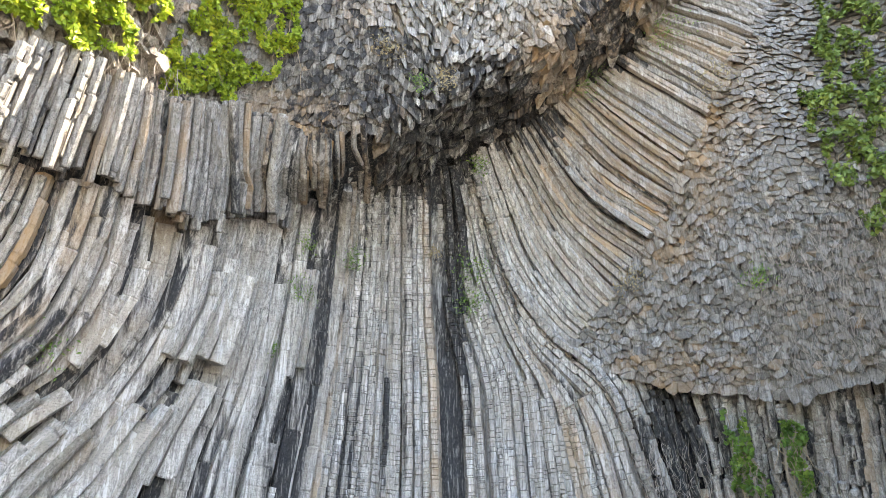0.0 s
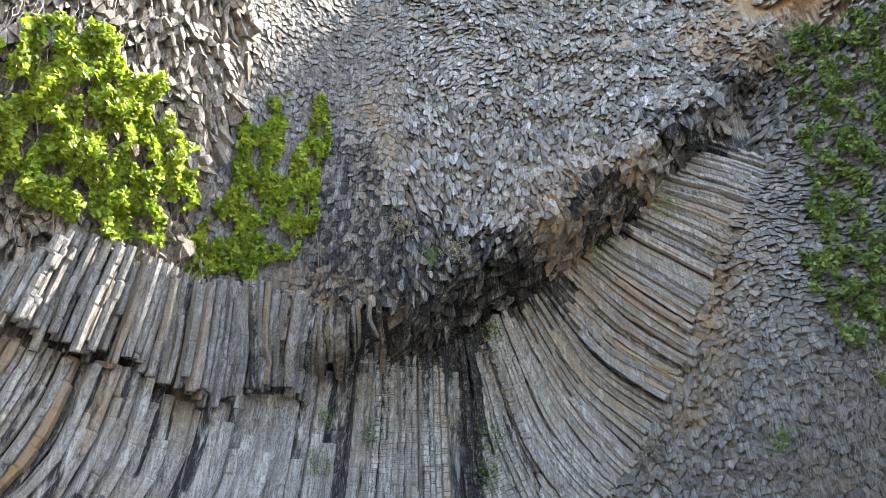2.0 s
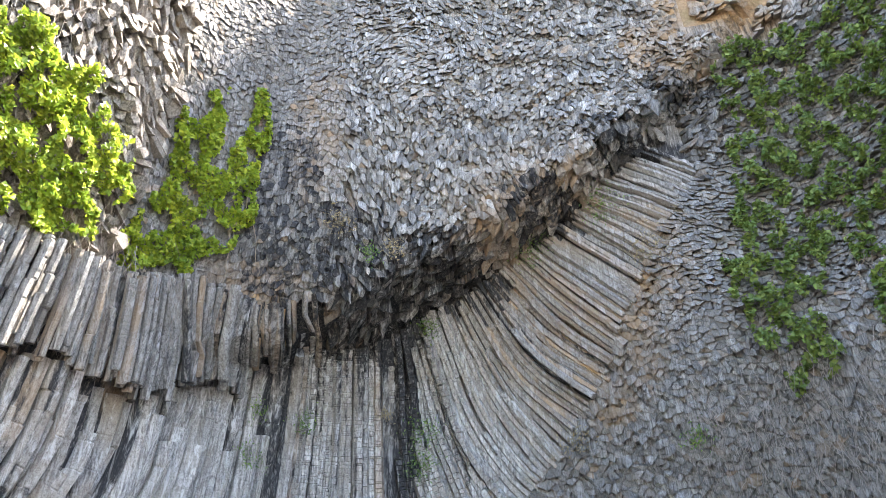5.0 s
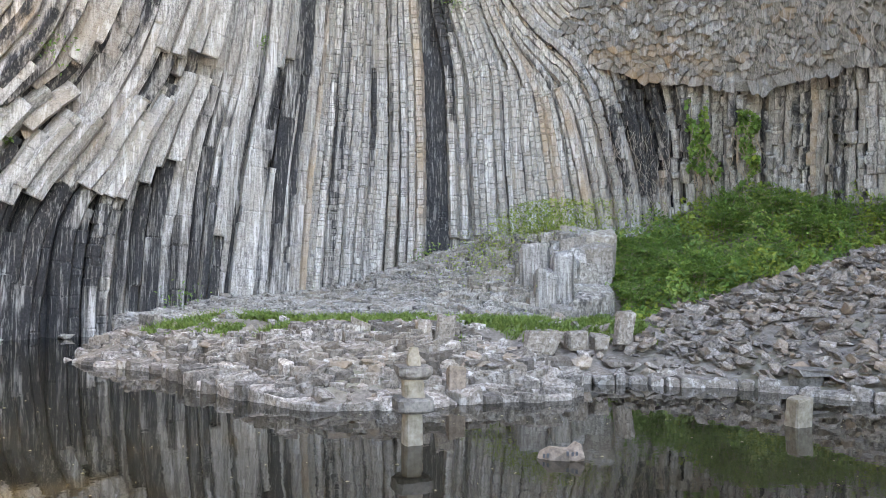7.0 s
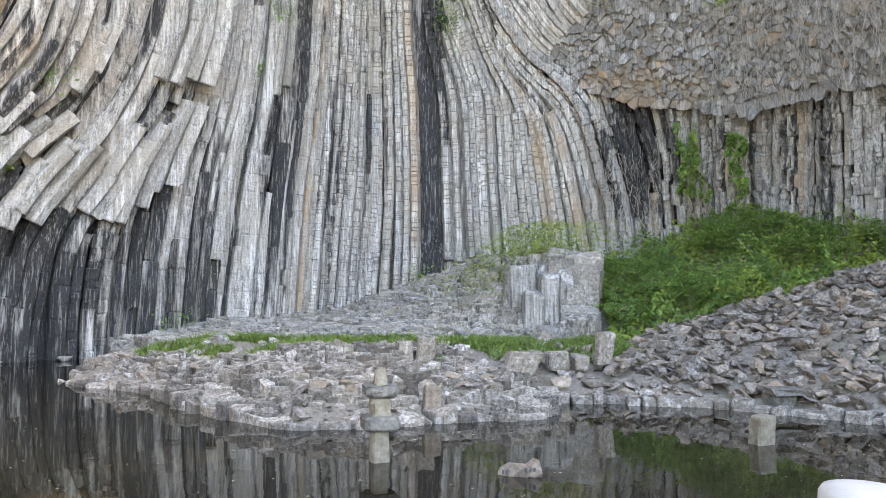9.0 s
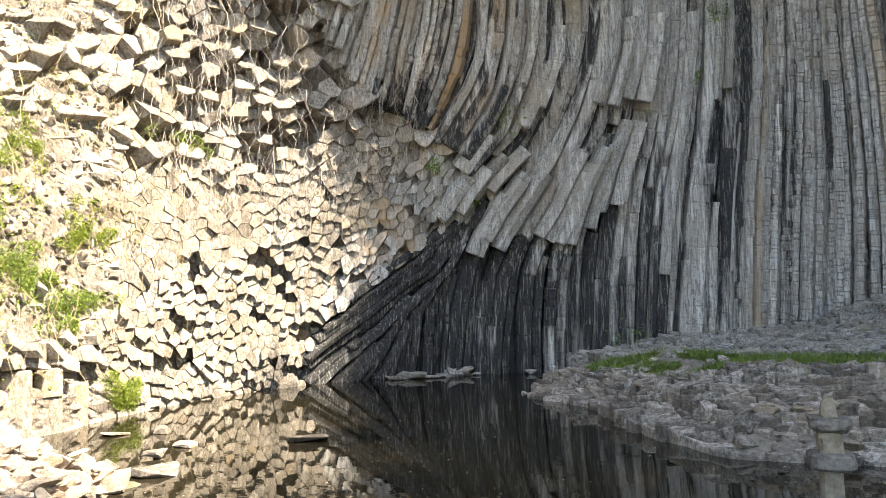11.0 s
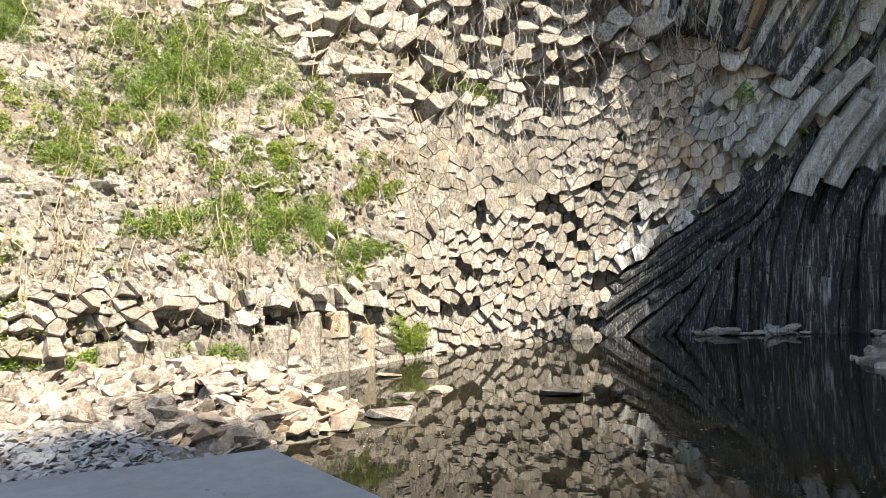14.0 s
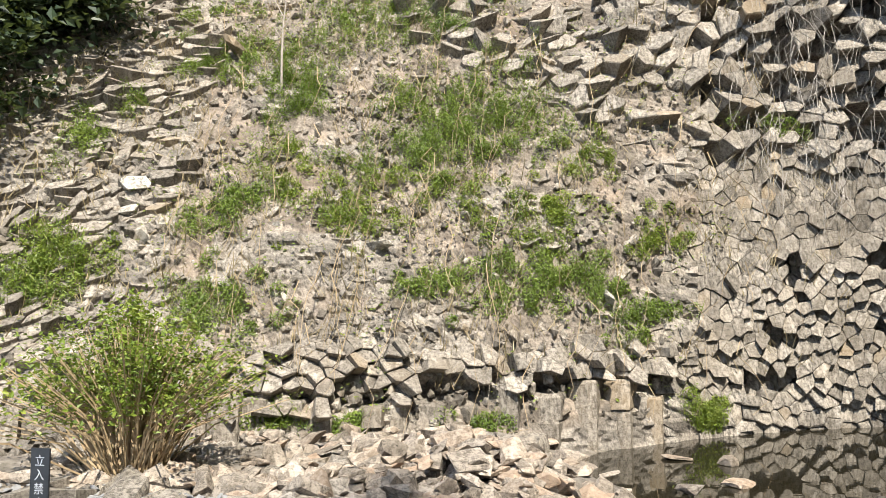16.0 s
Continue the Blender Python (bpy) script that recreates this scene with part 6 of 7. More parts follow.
def build_trees():
    r = random.Random(40)
    kinds = []
    for name, h, s, n, leaf, mat, bare, stems, label in (
            ("tree", 9.0, 3.4, 4200, 0.24, TREE_LEAF, 0.3, 1, "broadleaf tree with green foliage on the cliff's rim"),
            ("tree", 8.0, 3.2, 3200, 0.22, PALE_LEAF, 0.3, 1, "light-leaved tree with thin pale foliage on the rim"),
            ("tree", 8.0, 3.6, 5200, 0.22, DEEP_LEAF, 0.15, 1, "dense dark evergreen tree on the cliff's rim"),
            ("tree", 10.0, 3.0, 1700, 0.20, PALE_LEAF, 0.35, 1, "tall sparse tree with few pale leaves"),
            ("sapling", 3.4, 1.2, 900, 0.20, IVY, 0.3, 2, "bright green young tree at the cliff's edge"),
            ("bush", 2.0, 1.5, 1300, 0.18, TREE_LEAF, 0.05, 6, "rounded green bush at the cliff's edge"),
            ("bush", 2.0, 1.6, 1200, 0.20, IVY, 0.05, 6, "yellow-green bush at the cliff's edge"),
            ("bush", 2.2, 1.8, 1600, 0.18, DEEP_LEAF, 0.05, 6, "dark evergreen bush hanging over the rim")):
        ob = build_tree(name, h, s, n, leaf, mat, len(kinds) + 60, bare, stems)
        tagged(ob, label, name, {"tree": "trees on the rim", "sapling": "young trees on the rim", "bush": "bushes on the rim"}[name])
        kinds.append(ob)
    used = set()

    def plant(k, b, back, scale):
        rz = float(rim_z(b))
        q = float(cliff_r(b, rz)) + back
        fall = min(1.0, max(0.0, (102 - b) / 8)) if b > 94 else 1.0
        z = rz + fall * float(np.interp(back, (0, 0.8, 2, 4, 8, 15, 30), (0, 0.5, 1.4, 3.6, 8.5, 17, 30))) - 0.35
        a = math.radians(b)
        m = Matrix.LocRotScale((-math.sin(a) * q, math.cos(a) * q, z), Euler((r.gauss(0, 0.05), r.gauss(0, 0.05), r.uniform(0, 6.28))), None)
        if k not in used:
            used.add(k)
            ob = kinds[k]
            ob.matrix_basis = m @ Matrix.Diagonal((scale, scale, scale, 1))
        else:
            ob = copy_thing(kinds[k], m)
            ob.scale = (scale, scale, scale)

    # the wood behind the rim
    for b in np.arange(-54, 62, 3.6):
        left = b > 16
        far = 0.72 if b < -32 else 1.0
        plant(r.choice((0, 0, 1, 1, 4) if left else (0, 2, 2, 1, 0)), b + r.uniform(-1.5, 1.5), r.uniform(2.0, 4.0), far * r.uniform(0.8, 1.15))
        plant(r.choice((0, 1, 3, 1) if left else (0, 1, 2, 3)), b + r.uniform(-1.5, 1.5), r.uniform(4.5, 8), far * r.uniform(1.15, 1.6))
        plant(r.choice((0, 1, 3, 3)), b + r.uniform(-1.5, 1.5), r.uniform(9, 14), r.uniform(1.8, 2.4) if b > -28 else r.uniform(1.4, 1.7))
    # the low growth along the rim
    for b in np.arange(-48, 60, 1.9):
        left = b > 5
        k = r.choice((6, 6, 5, 4, 4) if left else (5, 7, 4, 5, 5))
        plant(k, b + r.uniform(-0.6, 0.6), r.uniform(0.6, 2.2), r.uniform(0.5, 0.95))
        if r.random() < 0.5:
            plant(r.choice((5, 4, 6) if left else (5, 5, 7)), b + r.uniform(-0.6, 0.6), r.uniform(2.2, 4.0), r.uniform(0.7, 1.2))
    # unseen trees added on the rim beside the platform, sized to cast its shade
    for b in np.arange(-79, -52, 2.5):
        plant(r.choice((0, 2)), b, r.uniform(4, 5.5), r.uniform(0.85, 1.05) * (1.38 if b < -73 else (0.55 if b < -61 else 1.0)))
    # the wood beyond the slope
    for b in np.arange(60, 122, 4.0):
        plant(r.choice((0, 2, 2)), b, r.uniform(3, 8), r.uniform(0.7, 1.1))
        plant(r.choice((0, 2)), b + 2, r.uniform(9, 16), r.uniform(0.9, 1.3))
    for b in np.arange(97, 126, 1.6):
        plant(2, b, r.uniform(1.5, 4), r.uniform(0.75, 1.1))
        plant(2, b + 0.8, r.uniform(5, 9), r.uniform(1.0, 1.4))
    for b in (-6.5, -30, -34, -36):
        plant(7, b, -0.3, 0.8 if b > -10 else 1.1)


build_trees()


def ivy(poly, count, size, material, label, seed, thick=0.45, holes=0.05, over=0.15):
    g = np.random.default_rng(seed)
    q = np.array(poly)
    got = []
    while len(got) < count:
        b, z = g.uniform(q[:, 0].min(), q[:, 0].max()), g.uniform(q[:, 1].min(), q[:, 1].max())
        edge = noise.noise(Vector((b * 0.5, z * 0.9, seed)))
        if in_poly(poly, b + 1.2 * edge, z + 0.7 * edge) and noise.noise(Vector((b * 0.8, z * 1.3, seed + 5))) > -0.25 + holes:
            got.append((b, z))
    b, z = np.array(got).T
    p, n, right, up = cliff_frame(b, z)
    lump = np.array([noise.noise(Vector((x * 0.9, y * 1.4, 2))) for x, y in got])
    p = p + n * (over + thick * (0.5 + lump)[:, None] * g.uniform(0.3, 1, (len(b), 1)))
    face = n * 0.8 + np.array((0, 0, 0.7)) + g.normal(size=p.shape) * 0.75
    v, f = leaf_quads(p, face, size * g.uniform(0.6, 1.3, len(b)), g, 0.8, 1.2)
    root = new("ivy")
    tagged(add_mesh("foliage", v, f, material, root), kind="stuff")
    for k in g.integers(0, len(b), 14):
        line_b, line_z = b[k] + np.cumsum(g.normal(size=9)) * 0.25, z[k] - np.arange(9) * g.uniform(0.15, 0.35)
        p, n, right, up = cliff_frame(line_b, line_z)
        add_mesh("vine_stem", *tube(p + n * (over + 0.07), np.linspace(0.022, 0.008, 9), 4), BARK, root)
    tagged(root, label, "ivy", "ivy on the cliff")


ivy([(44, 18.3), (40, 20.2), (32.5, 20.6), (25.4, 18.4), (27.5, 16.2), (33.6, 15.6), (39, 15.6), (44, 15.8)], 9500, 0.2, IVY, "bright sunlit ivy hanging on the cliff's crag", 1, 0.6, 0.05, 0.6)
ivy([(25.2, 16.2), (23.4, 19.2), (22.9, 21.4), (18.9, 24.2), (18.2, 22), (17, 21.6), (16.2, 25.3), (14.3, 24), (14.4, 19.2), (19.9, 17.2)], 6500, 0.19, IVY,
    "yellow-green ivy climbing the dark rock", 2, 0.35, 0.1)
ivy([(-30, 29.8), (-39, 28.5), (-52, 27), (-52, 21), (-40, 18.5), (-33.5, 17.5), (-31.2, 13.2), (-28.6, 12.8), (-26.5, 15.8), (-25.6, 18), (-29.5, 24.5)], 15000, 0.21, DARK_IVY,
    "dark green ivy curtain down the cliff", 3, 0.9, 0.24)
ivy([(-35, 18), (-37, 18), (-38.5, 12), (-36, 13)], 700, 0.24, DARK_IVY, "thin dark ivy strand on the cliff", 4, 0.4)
ivy([(-17.5, 8.6), (-19, 8.8), (-20, 5.5), (-17.8, 5.8)], 420, 0.2, HERB, "small ivy patch on the shaded columns", 5, 0.3)
ivy([(-21, 8.2), (-22.4, 8), (-22.5, 5), (-21, 5.4)], 420, 0.2, HERB, "small ivy patch on the shaded columns", 6, 0.3)
ivy([(47, 20), (54, 20), (54, 16), (47, 16)], 900, 0.24, IVY, "sunlit ivy at the top of the crag", 7, 0.6)


def wall_tufts():
    g = np.random.default_rng(8)
    for b, z, s, mat in ((8.7, 14.3, 0.5, HERB), (12.4, 12.5, 0.5, HERB), (-10.4, 21.3, 0.8, HERB), (-17.4, 22.0, 0.9, HERB), (-0.8, 14.6, 0.8, HERB), (-0.6, 13.2, 0.7, HERB),
                         (27.9, 8.7, 0.5, HERB), (-20.2, 19.5, 0.9, DRY_GRASS), (-21.3, 12.7, 0.5, HERB), (14.0, 10.3, 0.3, HERB), (-12.6, 13.6, 0.6, DRY_GRASS),
                         (19.0, 0.8, 0.75, HERB), (1.4, 2.6, 0.6, HERB), (-1.2, 18.6, 0.5, HERB), (30.4, 6.0, 0.3, HERB), (33, 7.0, 0.3, HERB), (2.3, 15.2, 0.3, DRY_GRASS),
                         (12.3, 14.2, 0.4, HERB), (2.0, 19.6, 0.5, DRY_GRASS), (7.2, 20.0, 0.6, DRY_GRASS), (4.2, 19.3, 0.4, HERB)):
        p, n, right, up = cliff_frame(np.array([b]), np.array([z]))
        k = int(260 * s)
        c = p + n * 0.25 + n * np.abs(g.normal(size=(k, 1))) * s * 0.45 + right * g.normal(size=(k, 1)) * s * 0.5 + np.array((0, 0, 1)) * g.normal(size=(k, 1)) * s * 0.55
        v, f = leaf_quads(c, n + np.array((0, 0, 0.8)) + g.normal(size=c.shape) * 0.5, 0.13 * g.uniform(0.6, 1.3, k), g, 0.4)
        dry = mat is DRY_GRASS
        root = new("wall_plant")
        tagged(add_mesh("foliage", v, f, mat, root), kind="stuff")
        tagged(root, "dry straw-coloured tuft rooted in the rock" if dry else "small green plant rooted in a crack of the wall", "plant", "plants on the wall")


wall_tufts()


def hanging_roots():
    r = random.Random(12)
    for name, spots, count, material, label in (
            ("hanging_roots", (-20.5, -36, 10.2, 14.5), 420, ROOT_GREY, "tangle of dry grey roots hanging over the rock"),
            ("hanging_roots", (-11, -16.5, 4.2, 8.2), 130, TWIG, "dry pale creeper stems on the shaded columns"),
            ("hanging_roots", (23, 32, 14.2, 17.6), 170, TWIG, "dry brown roots hanging below the ivy"),
            ("hanging_roots", (34, 54, 5.5, 13), 420, ROOT_GREY, "dry pale roots trailing down the sunlit rock"),
            ("hanging_roots", (33, 50, 15.5, 25), 260, TWIG, "dry twigs trailing from the crag"),
            ("hanging_roots", (52, 90, 1.6, 11), 120, STEM, "dry pale stems trailing down the slope")):
        bag = Bag()
        strands = []
        for _ in range(count):
            bb, zz = r.uniform(spots[0], spots[1]), r.uniform(spots[2], spots[3])
            off = r.uniform(0.25, 0.6)
            line = []
            for k in range(r.randint(4, 8)):
                line.append((bb, max(zz, 0.4), off + 0.1 * math.sin(k * 1.3 + bb)))
                bb += r.gauss(0, 0.35)
                zz -= r.uniform(0.15, 0.5)
            strands.append(line)
        flat = np.array([q for line in strands for q in line])
        p, n, right, up = cliff_frame(flat[:, 0], flat[:, 1])
        p = p + n * flat[:, 2:3]
        at = 0
        for line in strands:
            bag.add(*tube(p[at:at + len(line)], np.linspace(r.uniform(0.005, 0.012), 0.003, len(line)), 3))
            at += len(line)
        tagged(bag.build(name, material), label, "roots", kind="stuff")
    # the bleached dead branch on the crag
    bag = Bag()
    p, n, right, up = cliff_frame(np.array([37.2]), np.array([25.9]))
    start = (p + n * 0.9)[0]
    main = [start + np.array((0.10, 0, 0.9)), start, start + np.array((0.2, -0.1, -1.0)), start + np.array((0.05, -0.2, -2.2)), start + np.array((-0.6, -0.2, -3.0)), start + np.array((-1.4, -0.1, -3.2))]
    bag.add(*tube(main, np.linspace(0.06, 0.025, 6), 6))
    for k, d in ((2, (0.9, 0.0, 0.7)), (3, (1.0, 0.2, -0.5)), (4, (-0.5, 0.1, 0.8)), (3, (-0.7, 0, -0.9))):
        bag.add(*tube([main[k], main[k] + np.array(d) * 0.5 + np.array((0, 0, 0.1)), main[k] + np.array(d)], (0.03, 0.02, 0.008), 5))
    tagged(bag.build("dead_branch", TWIG), "bleached dead branch hanging on the crag", "branch")


hanging_roots()


def weed_mounds(hubs, n, wide, tall, each, leaf, g):
    """Leafy mounds over the places hubs: stems of small leaves that arch outwards, and a few blades."""
    k = len(hubs)
    a, q = g.uniform(0, 6.283, (k, each)), np.sqrt(g.uniform(0, 1, (k, each)))
    size = g.uniform(0.5, 1.3, (k, 1))
    right = np.cross(n, np.array((0, 0, 1.0)))
    right /= np.linalg.norm(right, axis=1, keepdims=True)
    along = np.cross(right, n)
    rise = tall * size * (1 - q * q) * g.uniform(0.15, 1.0, (k, each))
    c = (hubs[:, None] + right[:, None] * (wide * size * q * np.cos(a))[..., None] + along[:, None] * (0.8 * wide * size * q * np.sin(a))[..., None]
         + (n[:, None] * 0.6 + np.array((0, 0, 0.7))) * rise[..., None]).reshape(-1, 3)
    face = np.repeat(n, each, 0) * 0.5 + np.array((0, 0, 0.8)) + g.normal(size=c.shape) * 0.55
    bag = Bag()
    bag.add(*leaf_quads(c, face, leaf * g.uniform(0.5, 1.4, len(c)), g, 0.5))
    some = g.random(len(c)) < 0.16
    bag.add(*blade_quads(c[some] - np.array((0, 0, 0.05)), g.uniform(0.08, 0.25, int(some.sum())), g, 0.5, 0.014))
    return np.concatenate(bag.v), bag.f


def tufts_on_slope():
    g = np.random.default_rng(19)
    # green patches on the sunny slope: bearing, height, half-width, half-height, mounds, height of growth
    for b, z, hb, hz, k, tall, mat in (
            (72, 6.6, 5.0, 1.0, 210, 0.42, SLOPE_HERB), (68.5, 7.0, 3.2, 0.9, 120, 0.5, SLOPE_HERB), (83.5, 7.7, 2.0, 1.1, 120, 0.55, SLOPE_HERB), (88.5, 8.7, 3.2, 0.5, 90, 0.3, SLOPE_HERB),
            (85.8, 2.75, 2.4, 0.35, 70, 0.22, SLOPE_HERB), (71.8, 2.9, 2.4, 0.28, 60, 0.22, SLOPE_HERB), (65.5, 3.1, 3.2, 0.4, 90, 0.25, SLOPE_HERB), (58.8, 2.4, 1.5, 0.35, 60, 0.3, SLOPE_HERB),
            (61.5, 3.3, 1.6, 0.25, 36, 0.2, SLOPE_HERB), (57.6, 4.3, 1.6, 0.3, 30, 0.16, SHRUB_LEAF), (66, 4.6, 3.2, 0.5, 70, 0.2, SHRUB_LEAF), (86.5, 4.6, 2.4, 0.4, 70, 0.25, SLOPE_HERB),
            (72, 5.2, 4, 0.35, 60, 0.2, SHRUB_LEAF), (97.5, 6.2, 1.2, 0.3, 30, 0.3, SLOPE_HERB), (95.3, 7.1, 0.8, 0.3, 22, 0.3, SLOPE_HERB), (97.5, 3.4, 2.6, 0.45, 90, 0.45, SHRUB_LEAF),
            (98.5, 2.9, 1.2, 0.3, 40, 0.3, SLOPE_HERB), (69, 0.62, 1.8, 0.10, 46, 0.2, SLOPE_HERB), (76, 0.75, 1.2, 0.08, 20, 0.14, SLOPE_HERB), (80, 0.9, 1.6, 0.1, 18, 0.14, SHRUB_LEAF),
            (55.3, 0.45, 0.8, 0.28, 46, 0.34, SHRUB_LEAF), (62, 6.1, 1.4, 0.4, 30, 0.2, SHRUB_LEAF), (78, 4.6, 3.5, 0.6, 60, 0.18, SHRUB_LEAF), (79, 10.5, 3.5, 1.2, 130, 0.5, SLOPE_HERB),
            (90, 11, 4, 1.0, 70, 0.3, SLOPE_HERB), (74, 10.2, 2.5, 0.8, 60, 0.4, DARK_IVY), (83, 5.6, 2, 0.5, 34, 0.18, SHRUB_LEAF), (51, 6.9, 1.2, 0.4, 16, 0.2, SLOPE_HERB)):
        bb = b + g.normal(size=k) * hb * 0.72
        zz = np.maximum(0.3, z + g.normal(size=k) * hz * 0.8)
        keep = np.array([noise.noise(Vector((x * 0.9, y * 2.4, 16))) + g.normal() * 0.1 for x, y in zip(bb, zz)]) > -0.06
        p, n, right, up = cliff_frame(bb[keep], zz[keep])
        v, f = weed_mounds(p + n * 0.06, n, 0.24, tall, 80, 0.06, g)
        root = new("weed_patch")
        tagged(add_mesh("foliage", v, f, mat, root), kind="stuff")
        low = b < 56
        tagged(root, "yellow-green bush at the waterline below the rock" if low else ("thick green herbs in mounds on the stony slope" if tall > 0.35 else "low sunlit weeds among the stones of the slope"),
               "bush" if low else "weeds", "weeds on the slope")
    # a slender bare sapling
    bag = Bag()
    p, n, right, up = cliff_frame(np.array([84.6]), np.array([7.7]))
    foot = (p + n * 0.1)[0]
    bag.add(*tube([foot, foot + np.array((0.02, 0.0, 0.9)), foot + np.array((-0.03, 0.03, 1.7)), foot + np.array((0.0, 0.1, 2.3))], (0.03, 0.026, 0.02, 0.012), 6))
    for z0, d in ((1.5, (0.1, 0.35, 0.6)), (1.8, (-0.1, -0.3, 0.6)), (1.2, (0.0, -0.25, 0.4))):
        bag.add(*tube([foot + np.array((0, 0.02, z0)), foot + np.array((0, 0.02, z0)) + np.array(d)], (0.014, 0.006), 5))
    tagged(bag.build("bare_sapling", TWIG), "slender bleached bare sapling among the weeds", "sapling")
    # pale stones that stand out
    for b, z, size, label in ((93.4, 5.05, 0.5, "large whitish rock on the slope"), (92.3, 3.95, 0.42, "whitish rock on the slope"), (93.6, 4.5, 0.4, "whitish rock on the slope"), (75.5, 3.86, 0.45, "whitish flat stone on the slope"),
                              (83, 4.3, 0.17, "small white stone on the slope"), (94.5, 5.7, 0.28, "small white stone on the slope"), (60.5, 2.85, 0.4, "whitish stone among the weeds"),
                              (77.5, 2.65, 0.16, "small white stone on the slope"), (88.7, 9.1, 0.75, "grey boulder standing among the weeds")):
        p, n, right, up = cliff_frame(np.array([b]), np.array([z]))
        ob = new("slope_stone", stone_data("slope_stone", WHITE_ROCK if "whit" in label else WARM_BASALT, 1)[0])
        ob.matrix_world = Matrix.LocRotScale(p[0] + n[0] * size * 0.22, Euler((b, 0.3, z)), Vector((size, size, size * 0.85)))
        tagged(ob, label, "stone", "single stones on the slope")
    # small broken stone all over it
    r, bag = random.Random(61), Bag()
    bb, zz = g.uniform(56, 112, 7000), g.uniform(0.6, 15, 7000)
    p, n, right, up = cliff_frame(bb, zz)
    for q, m in zip(p, n):
        v, f = r.choice(STONES)
        s = r.choice((0.07, 0.09, 0.12, 0.16, 0.24))
        turn = np.array(Euler((r.uniform(0, 6), r.uniform(0, 6), r.uniform(0, 6))).to_matrix())
        bag.add(v * s @ turn.T + q + m * r.uniform(-0.06, 0.06), f, (r.choice((0.5, 0.8, 1.0, 1.25)), 0.3 * r.random() if r.random() < 0.2 else 0, 0.15 * r.random(), 1))
    tagged(bag.build("slope_rubble", WARM_BASALT, cliff), "small broken stone on the slope", kind="stuff")
    # thin dry grass all over it
    k = 12000
    bb, zz = g.uniform(48, 112, k), g.uniform(1.2, 14, k)
    keep = np.array([noise.noise(Vector((x * 0.25, y * 0.5, 9))) for x, y in zip(bb, zz)]) > -0.12
    bb, zz = bb[keep], zz[keep]
    p, n, right, up = cliff_frame(bb, zz)
    v, f = blade_quads(p + n * 0.1, g.uniform(0.12, 0.4, len(bb)), g, 0.6, 0.02)
    tagged(add_mesh("dry_grass", v, f, DRY_GRASS), "dry straw-coloured grass on the stony slope", "grass", kind="stuff")
    k = 9000
    bb, zz = g.uniform(54, 112, k), g.uniform(0.8, 14, k)
    keep = np.array([noise.noise(Vector((x * 0.3, y * 0.6, 19))) for x, y in zip(bb, zz)]) > 0.02
    bb, zz = bb[keep], zz[keep]
    p, n, right, up = cliff_frame(bb, zz)
    v, f = leaf_quads(p + n * 0.15 + g.normal(size=p.shape) * 0.08, np.array((0, 0, 1.0)) + n * 0.5 + g.normal(size=p.shape) * 0.4, 0.09 * g.uniform(0.6, 1.3, len(bb)), g, 0.5)
    tagged(add_mesh("ground_cover", v, f, SHRUB_LEAF), "low green weeds scattered on the slope", "weeds", kind="stuff")
    # dry brush on the crag's top
    k = 5000
    bb = g.uniform(27, 52, k)
    zz = rim_z(bb) - np.abs(g.normal(size=k)) * 1.3
    p, n, right, up = cliff_frame(bb, zz)
    v, f = blade_quads(p + n * 0.25, g.uniform(0.2, 0.7, k), g, 0.8, 0.03)
    tagged(add_mesh("dry_brush", v, f, DRY_GRASS), "dry brush and straw on top of the crag", "brush", kind="stuff")


tufts_on_slope()


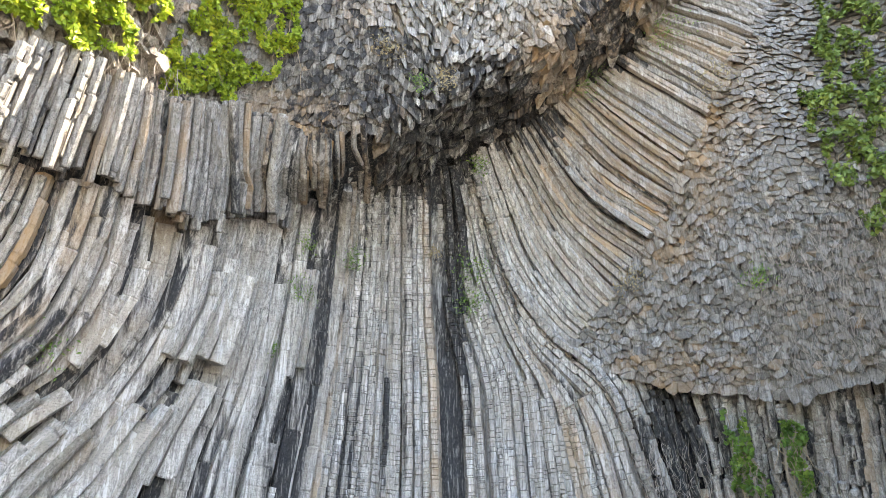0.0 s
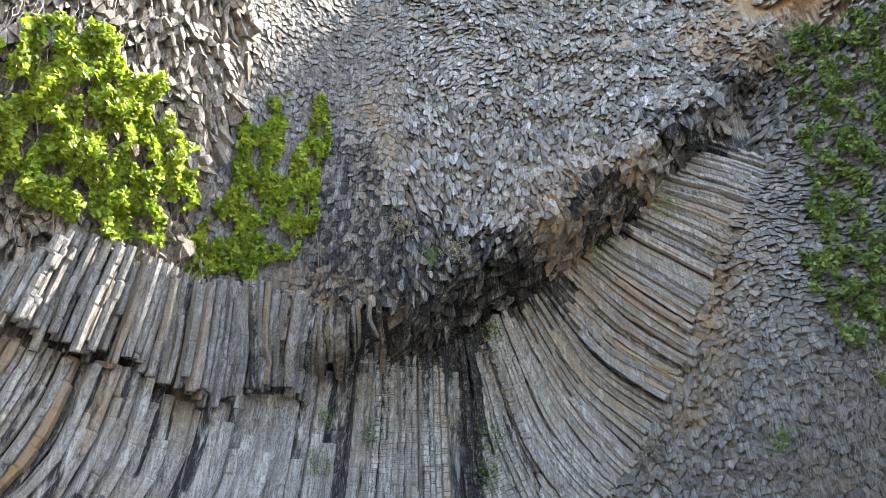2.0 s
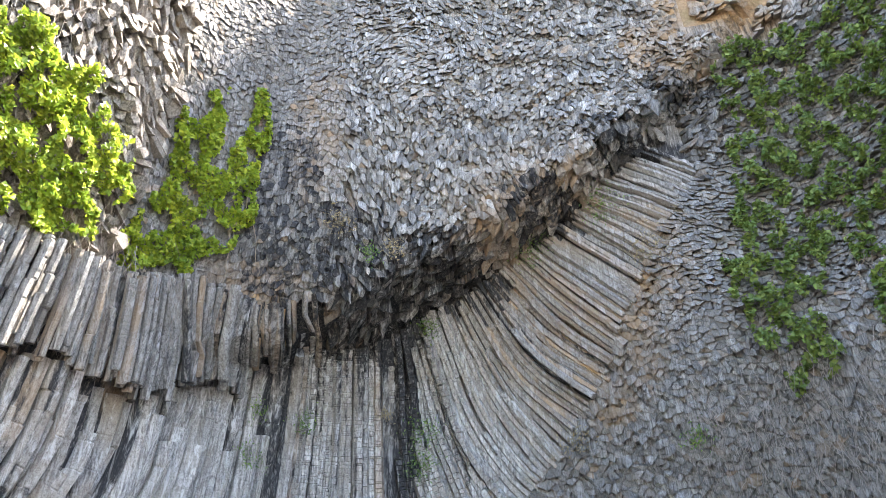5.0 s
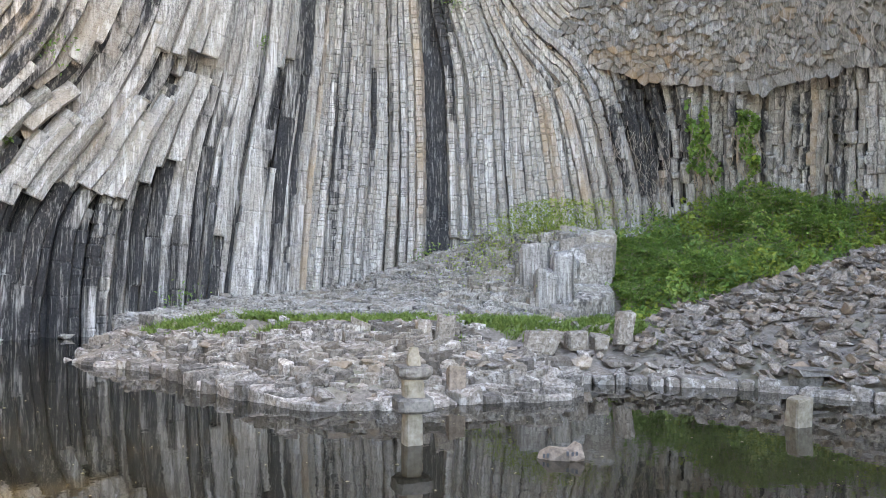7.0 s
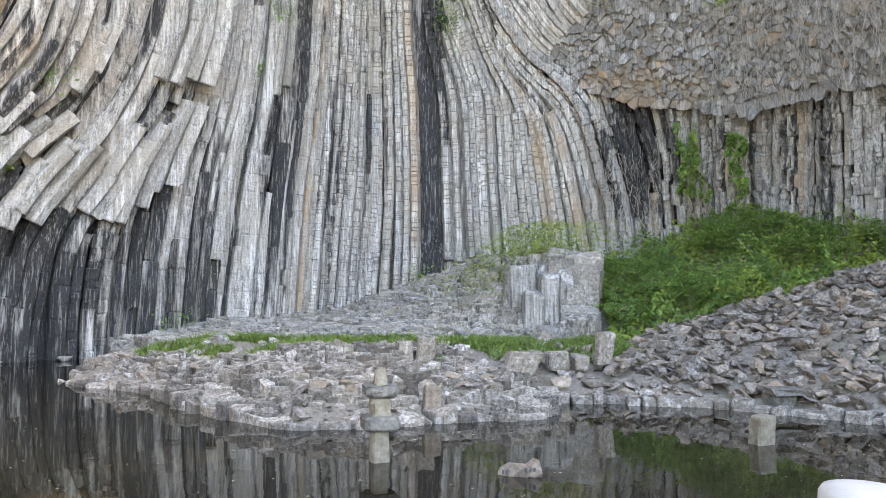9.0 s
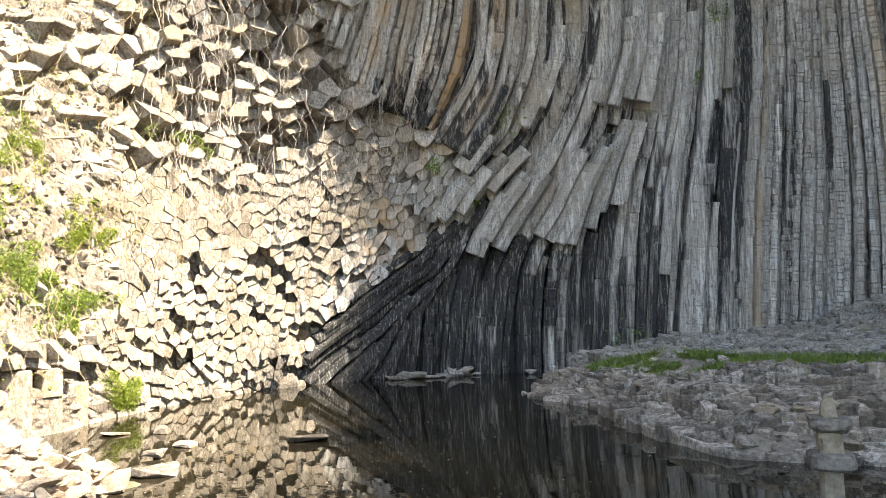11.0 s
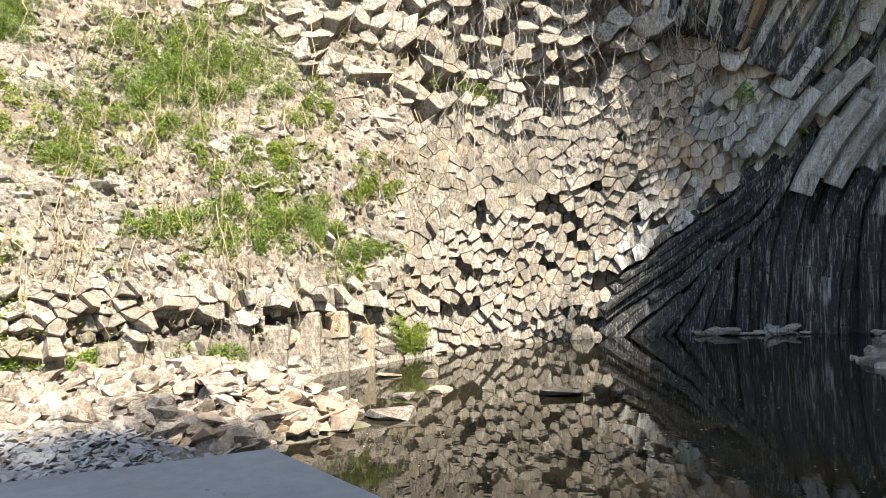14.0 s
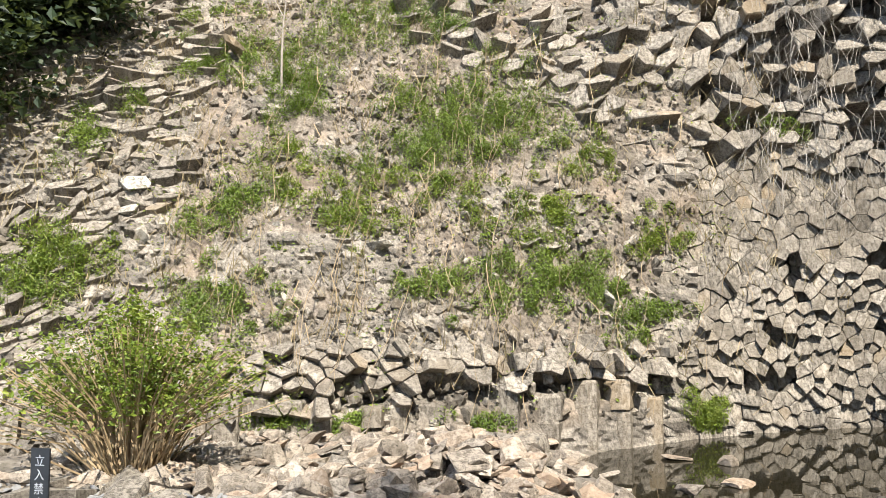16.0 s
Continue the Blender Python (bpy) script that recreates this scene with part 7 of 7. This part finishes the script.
def plants_by_pond():
    g = np.random.default_rng(23)
    # the green bank below the right-hand columns
    k = 42000
    x, y = g.uniform(4.8, 20, k), g.uniform(20, 31, k)
    low = 21.0 + 0.26 * (x - 5)
    keep = (y > low) & (x > 5.2 + 0.12 * (y - 22))
    x, y = x[keep], y[keep]
    z = np.array([soil_at(a, b) for a, b in zip(x, y)])
    lump = np.array([noise.noise(Vector((a * 1.0, b * 1.0, 3))) for a, b in zip(x, y)])
    tall = 0.12 + 1.5 * np.clip(lump + 0.1, 0, 1) + 0.08 * np.clip(y - 23, 0, 6)
    c = np.stack([x, y, z + tall * g.uniform(0, 1, len(x)) ** 0.7], 1)
    sort = np.array([noise.noise(Vector((a * 0.45, b * 0.45, 13))) for a, b in zip(x, y)]) + g.normal(size=len(x)) * 0.12
    # the darkest leaves also stand in for shaded gaps in the growth
    for pick, mat, label in ((sort > 0.05, SHRUB_LEAF, "yellow-green weeds on the bank below the cliff"), ((sort <= 0.05) & (sort > -0.22), HERB, "thick green weeds on the bank below the cliff"),
                             (sort <= -0.22, DARK_IVY, "dark green weeds on the bank below the cliff")):
        q = c[pick]
        v, f = leaf_quads(q, np.array((0, -0.7, 0.8)) + g.normal(size=q.shape) * 0.75, 0.15 * g.uniform(0.5, 1.4, len(q)), g, 0.6)
        tagged(add_mesh("herb_bank", v, f, mat), label, "weeds", kind="stuff")
    first = None
    for k in range(44):
        x = g.uniform(5.6, 18)
        y = min(21.6 + 0.26 * (x - 5) + g.uniform(0.2, 5.5), 29.0)
        s = g.uniform(0.35, 0.65)
        m = Matrix.LocRotScale((x, y, soil_at(x, y) - 0.1), Euler((0, 0, g.uniform(0, 6.28))), None)
        if first is None:
            first = tagged(build_tree("bush", 2.0, 1.5, 2200, 0.16, HERB, 91, 0.02, 7), "leafy green bush on the bank below the cliff", "bush", "bushes on the bank")
            first.matrix_basis = m @ Matrix.Diagonal((s, s, s, 1))
        else:
            copy_thing(first, m).scale = (s, s, s)
    # grass on the islet
    pts = []
    while len(pts) < 9000:
        a, b = g.uniform(-7.6, 5.2), g.uniform(14, 21.5)
        if in_isle(a, b) > 1.3 and abs(b - 19.6 + 0.05 * a) < 1.5 + 0.7 * noise.noise(Vector((a * 0.6, b * 0.6, 1))) and noise.noise(Vector((a * 0.8, b * 0.8, 7))) > -0.2:
            pts.append((a, b, soil_at(a, b)))
        elif in_isle(a, b) > 1.2 and noise.noise(Vector((a * 0.9, b * 0.9, 17))) > 0.38:
            pts.append((a, b, soil_at(a, b)))
    pts = np.array(pts)
    v, f = blade_quads(pts, g.uniform(0.08, 0.26, len(pts)), g, 0.6, 0.035)
    v2, f2 = leaf_quads(pts + np.array((0.05, 0.05, 0.1)), np.array((0, 0, 1.0)) + g.normal(size=pts.shape) * 0.4, 0.10 * g.uniform(0.6, 1.3, len(pts)), g, 0.6)
    bag = Bag()
    bag.add(v, f)
    bag.add(v2, f2)
    tagged(bag.build("islet_grass", ISLET_GRASS), "short green grass on the stony islet", "grass", kind="stuff")
    # taller weeds on the bench
    k = 5200
    x, y = g.normal(3.2, 1.3, k), g.normal(25.2, 0.9, k)
    c = np.stack([x, y, np.array([bench_z(a, b) for a, b in zip(x, y)]) + g.uniform(0.0, 1.0, k) ** 1.4 * 1.1], 1)
    v, f = leaf_quads(c, np.array((0, -0.3, 1.0)) + g.normal(size=c.shape) * 0.5, 0.14 * g.uniform(0.5, 1.3, k), g, 0.3)
    tagged(add_mesh("bench_weeds", v, f, SHRUB_LEAF), "tall yellowing weeds growing on the rock bench", "weeds", kind="stuff")
    # fallen leaves on the water
    k = 300
    c = np.stack([g.uniform(-9, 9, k), g.uniform(5.5, 14, k), np.full(k, 0.006)], 1)
    c = c[[in_isle(a, b) < -0.3 and in_bank(a, b) < -0.3 for a, b, _ in c]]
    v, f = leaf_quads(c, np.tile((0.0, 0, 1.0), (len(c), 1)), 0.038 * g.uniform(0.5, 1.6, len(c)), g, 0.5, 0)
    tagged(add_mesh("floating_leaves", v, f, FALLEN_LEAF), "small pale leaves floating on the pond", "leaves", kind="stuff")
    k = 46
    c = np.stack([g.uniform(-4.8, 4, k), g.uniform(-1, 4.0, k), np.full(k, 0.756)], 1)
    v, f = leaf_quads(c, np.tile((0.0, 0, 1.0), (k, 1)) + g.normal(size=(k, 3)) * 0.1, 0.04 * g.uniform(0.4, 1.4, k), g, 0.5, 0)
    tagged(add_mesh("fallen_leaves", v, f, BARK), "scattered dry brown leaves on the concrete platform", "leaves", kind="stuff")


plants_by_pond()


def build_shrub():
    r, g = random.Random(6), np.random.default_rng(6)
    shrub = tagged(new("shrub"), "twiggy shrub with small yellow-green leaves on the bank", "shrub")
    base = np.array((-9.2, 0.7, soil_at(-9.2, 0.7)))
    shrub.location = base
    wood, tips = Bag(), []
    for _ in range(420):
        a, out = r.uniform(0, 6.28), abs(r.gauss(0, 0.78))
        top = np.array((math.cos(a) * out * 1.15, math.sin(a) * out * 1.15, max(0.5, r.uniform(0.9, 1.85) * (1.1 - 0.22 * out))))
        mid = top * 0.5 + np.array((0, 0, 0.15))
        root = np.array((math.cos(a) * 0.38 * r.random(), math.sin(a) * 0.38 * r.random(), -0.05))
        wood.add(*tube([root, mid, top], (0.013, 0.011, 0.005), 3))
        for _ in range(24):
            t = 1.08 - 0.5 * r.random() ** 1.5
            tip = root + (top - root) * t + np.array((r.gauss(0, 0.07), r.gauss(0, 0.07), r.gauss(0, 0.06)))
            if tip[2] > 0.72 + r.gauss(0, 0.12):
                tips.append(tip)
    tagged(wood.build("stem_clump", STEM, shrub), kind="stuff")
    c = np.array(tips)
    v, f = leaf_quads(c, np.array((0, 0, 1.0)) + g.normal(size=c.shape) * 0.5, 0.065 * g.uniform(0.6, 1.5, len(c)), g, 0.55)
    tagged(add_mesh("foliage", v, f, SHRUB_LEAF, shrub), kind="stuff")


build_shrub()
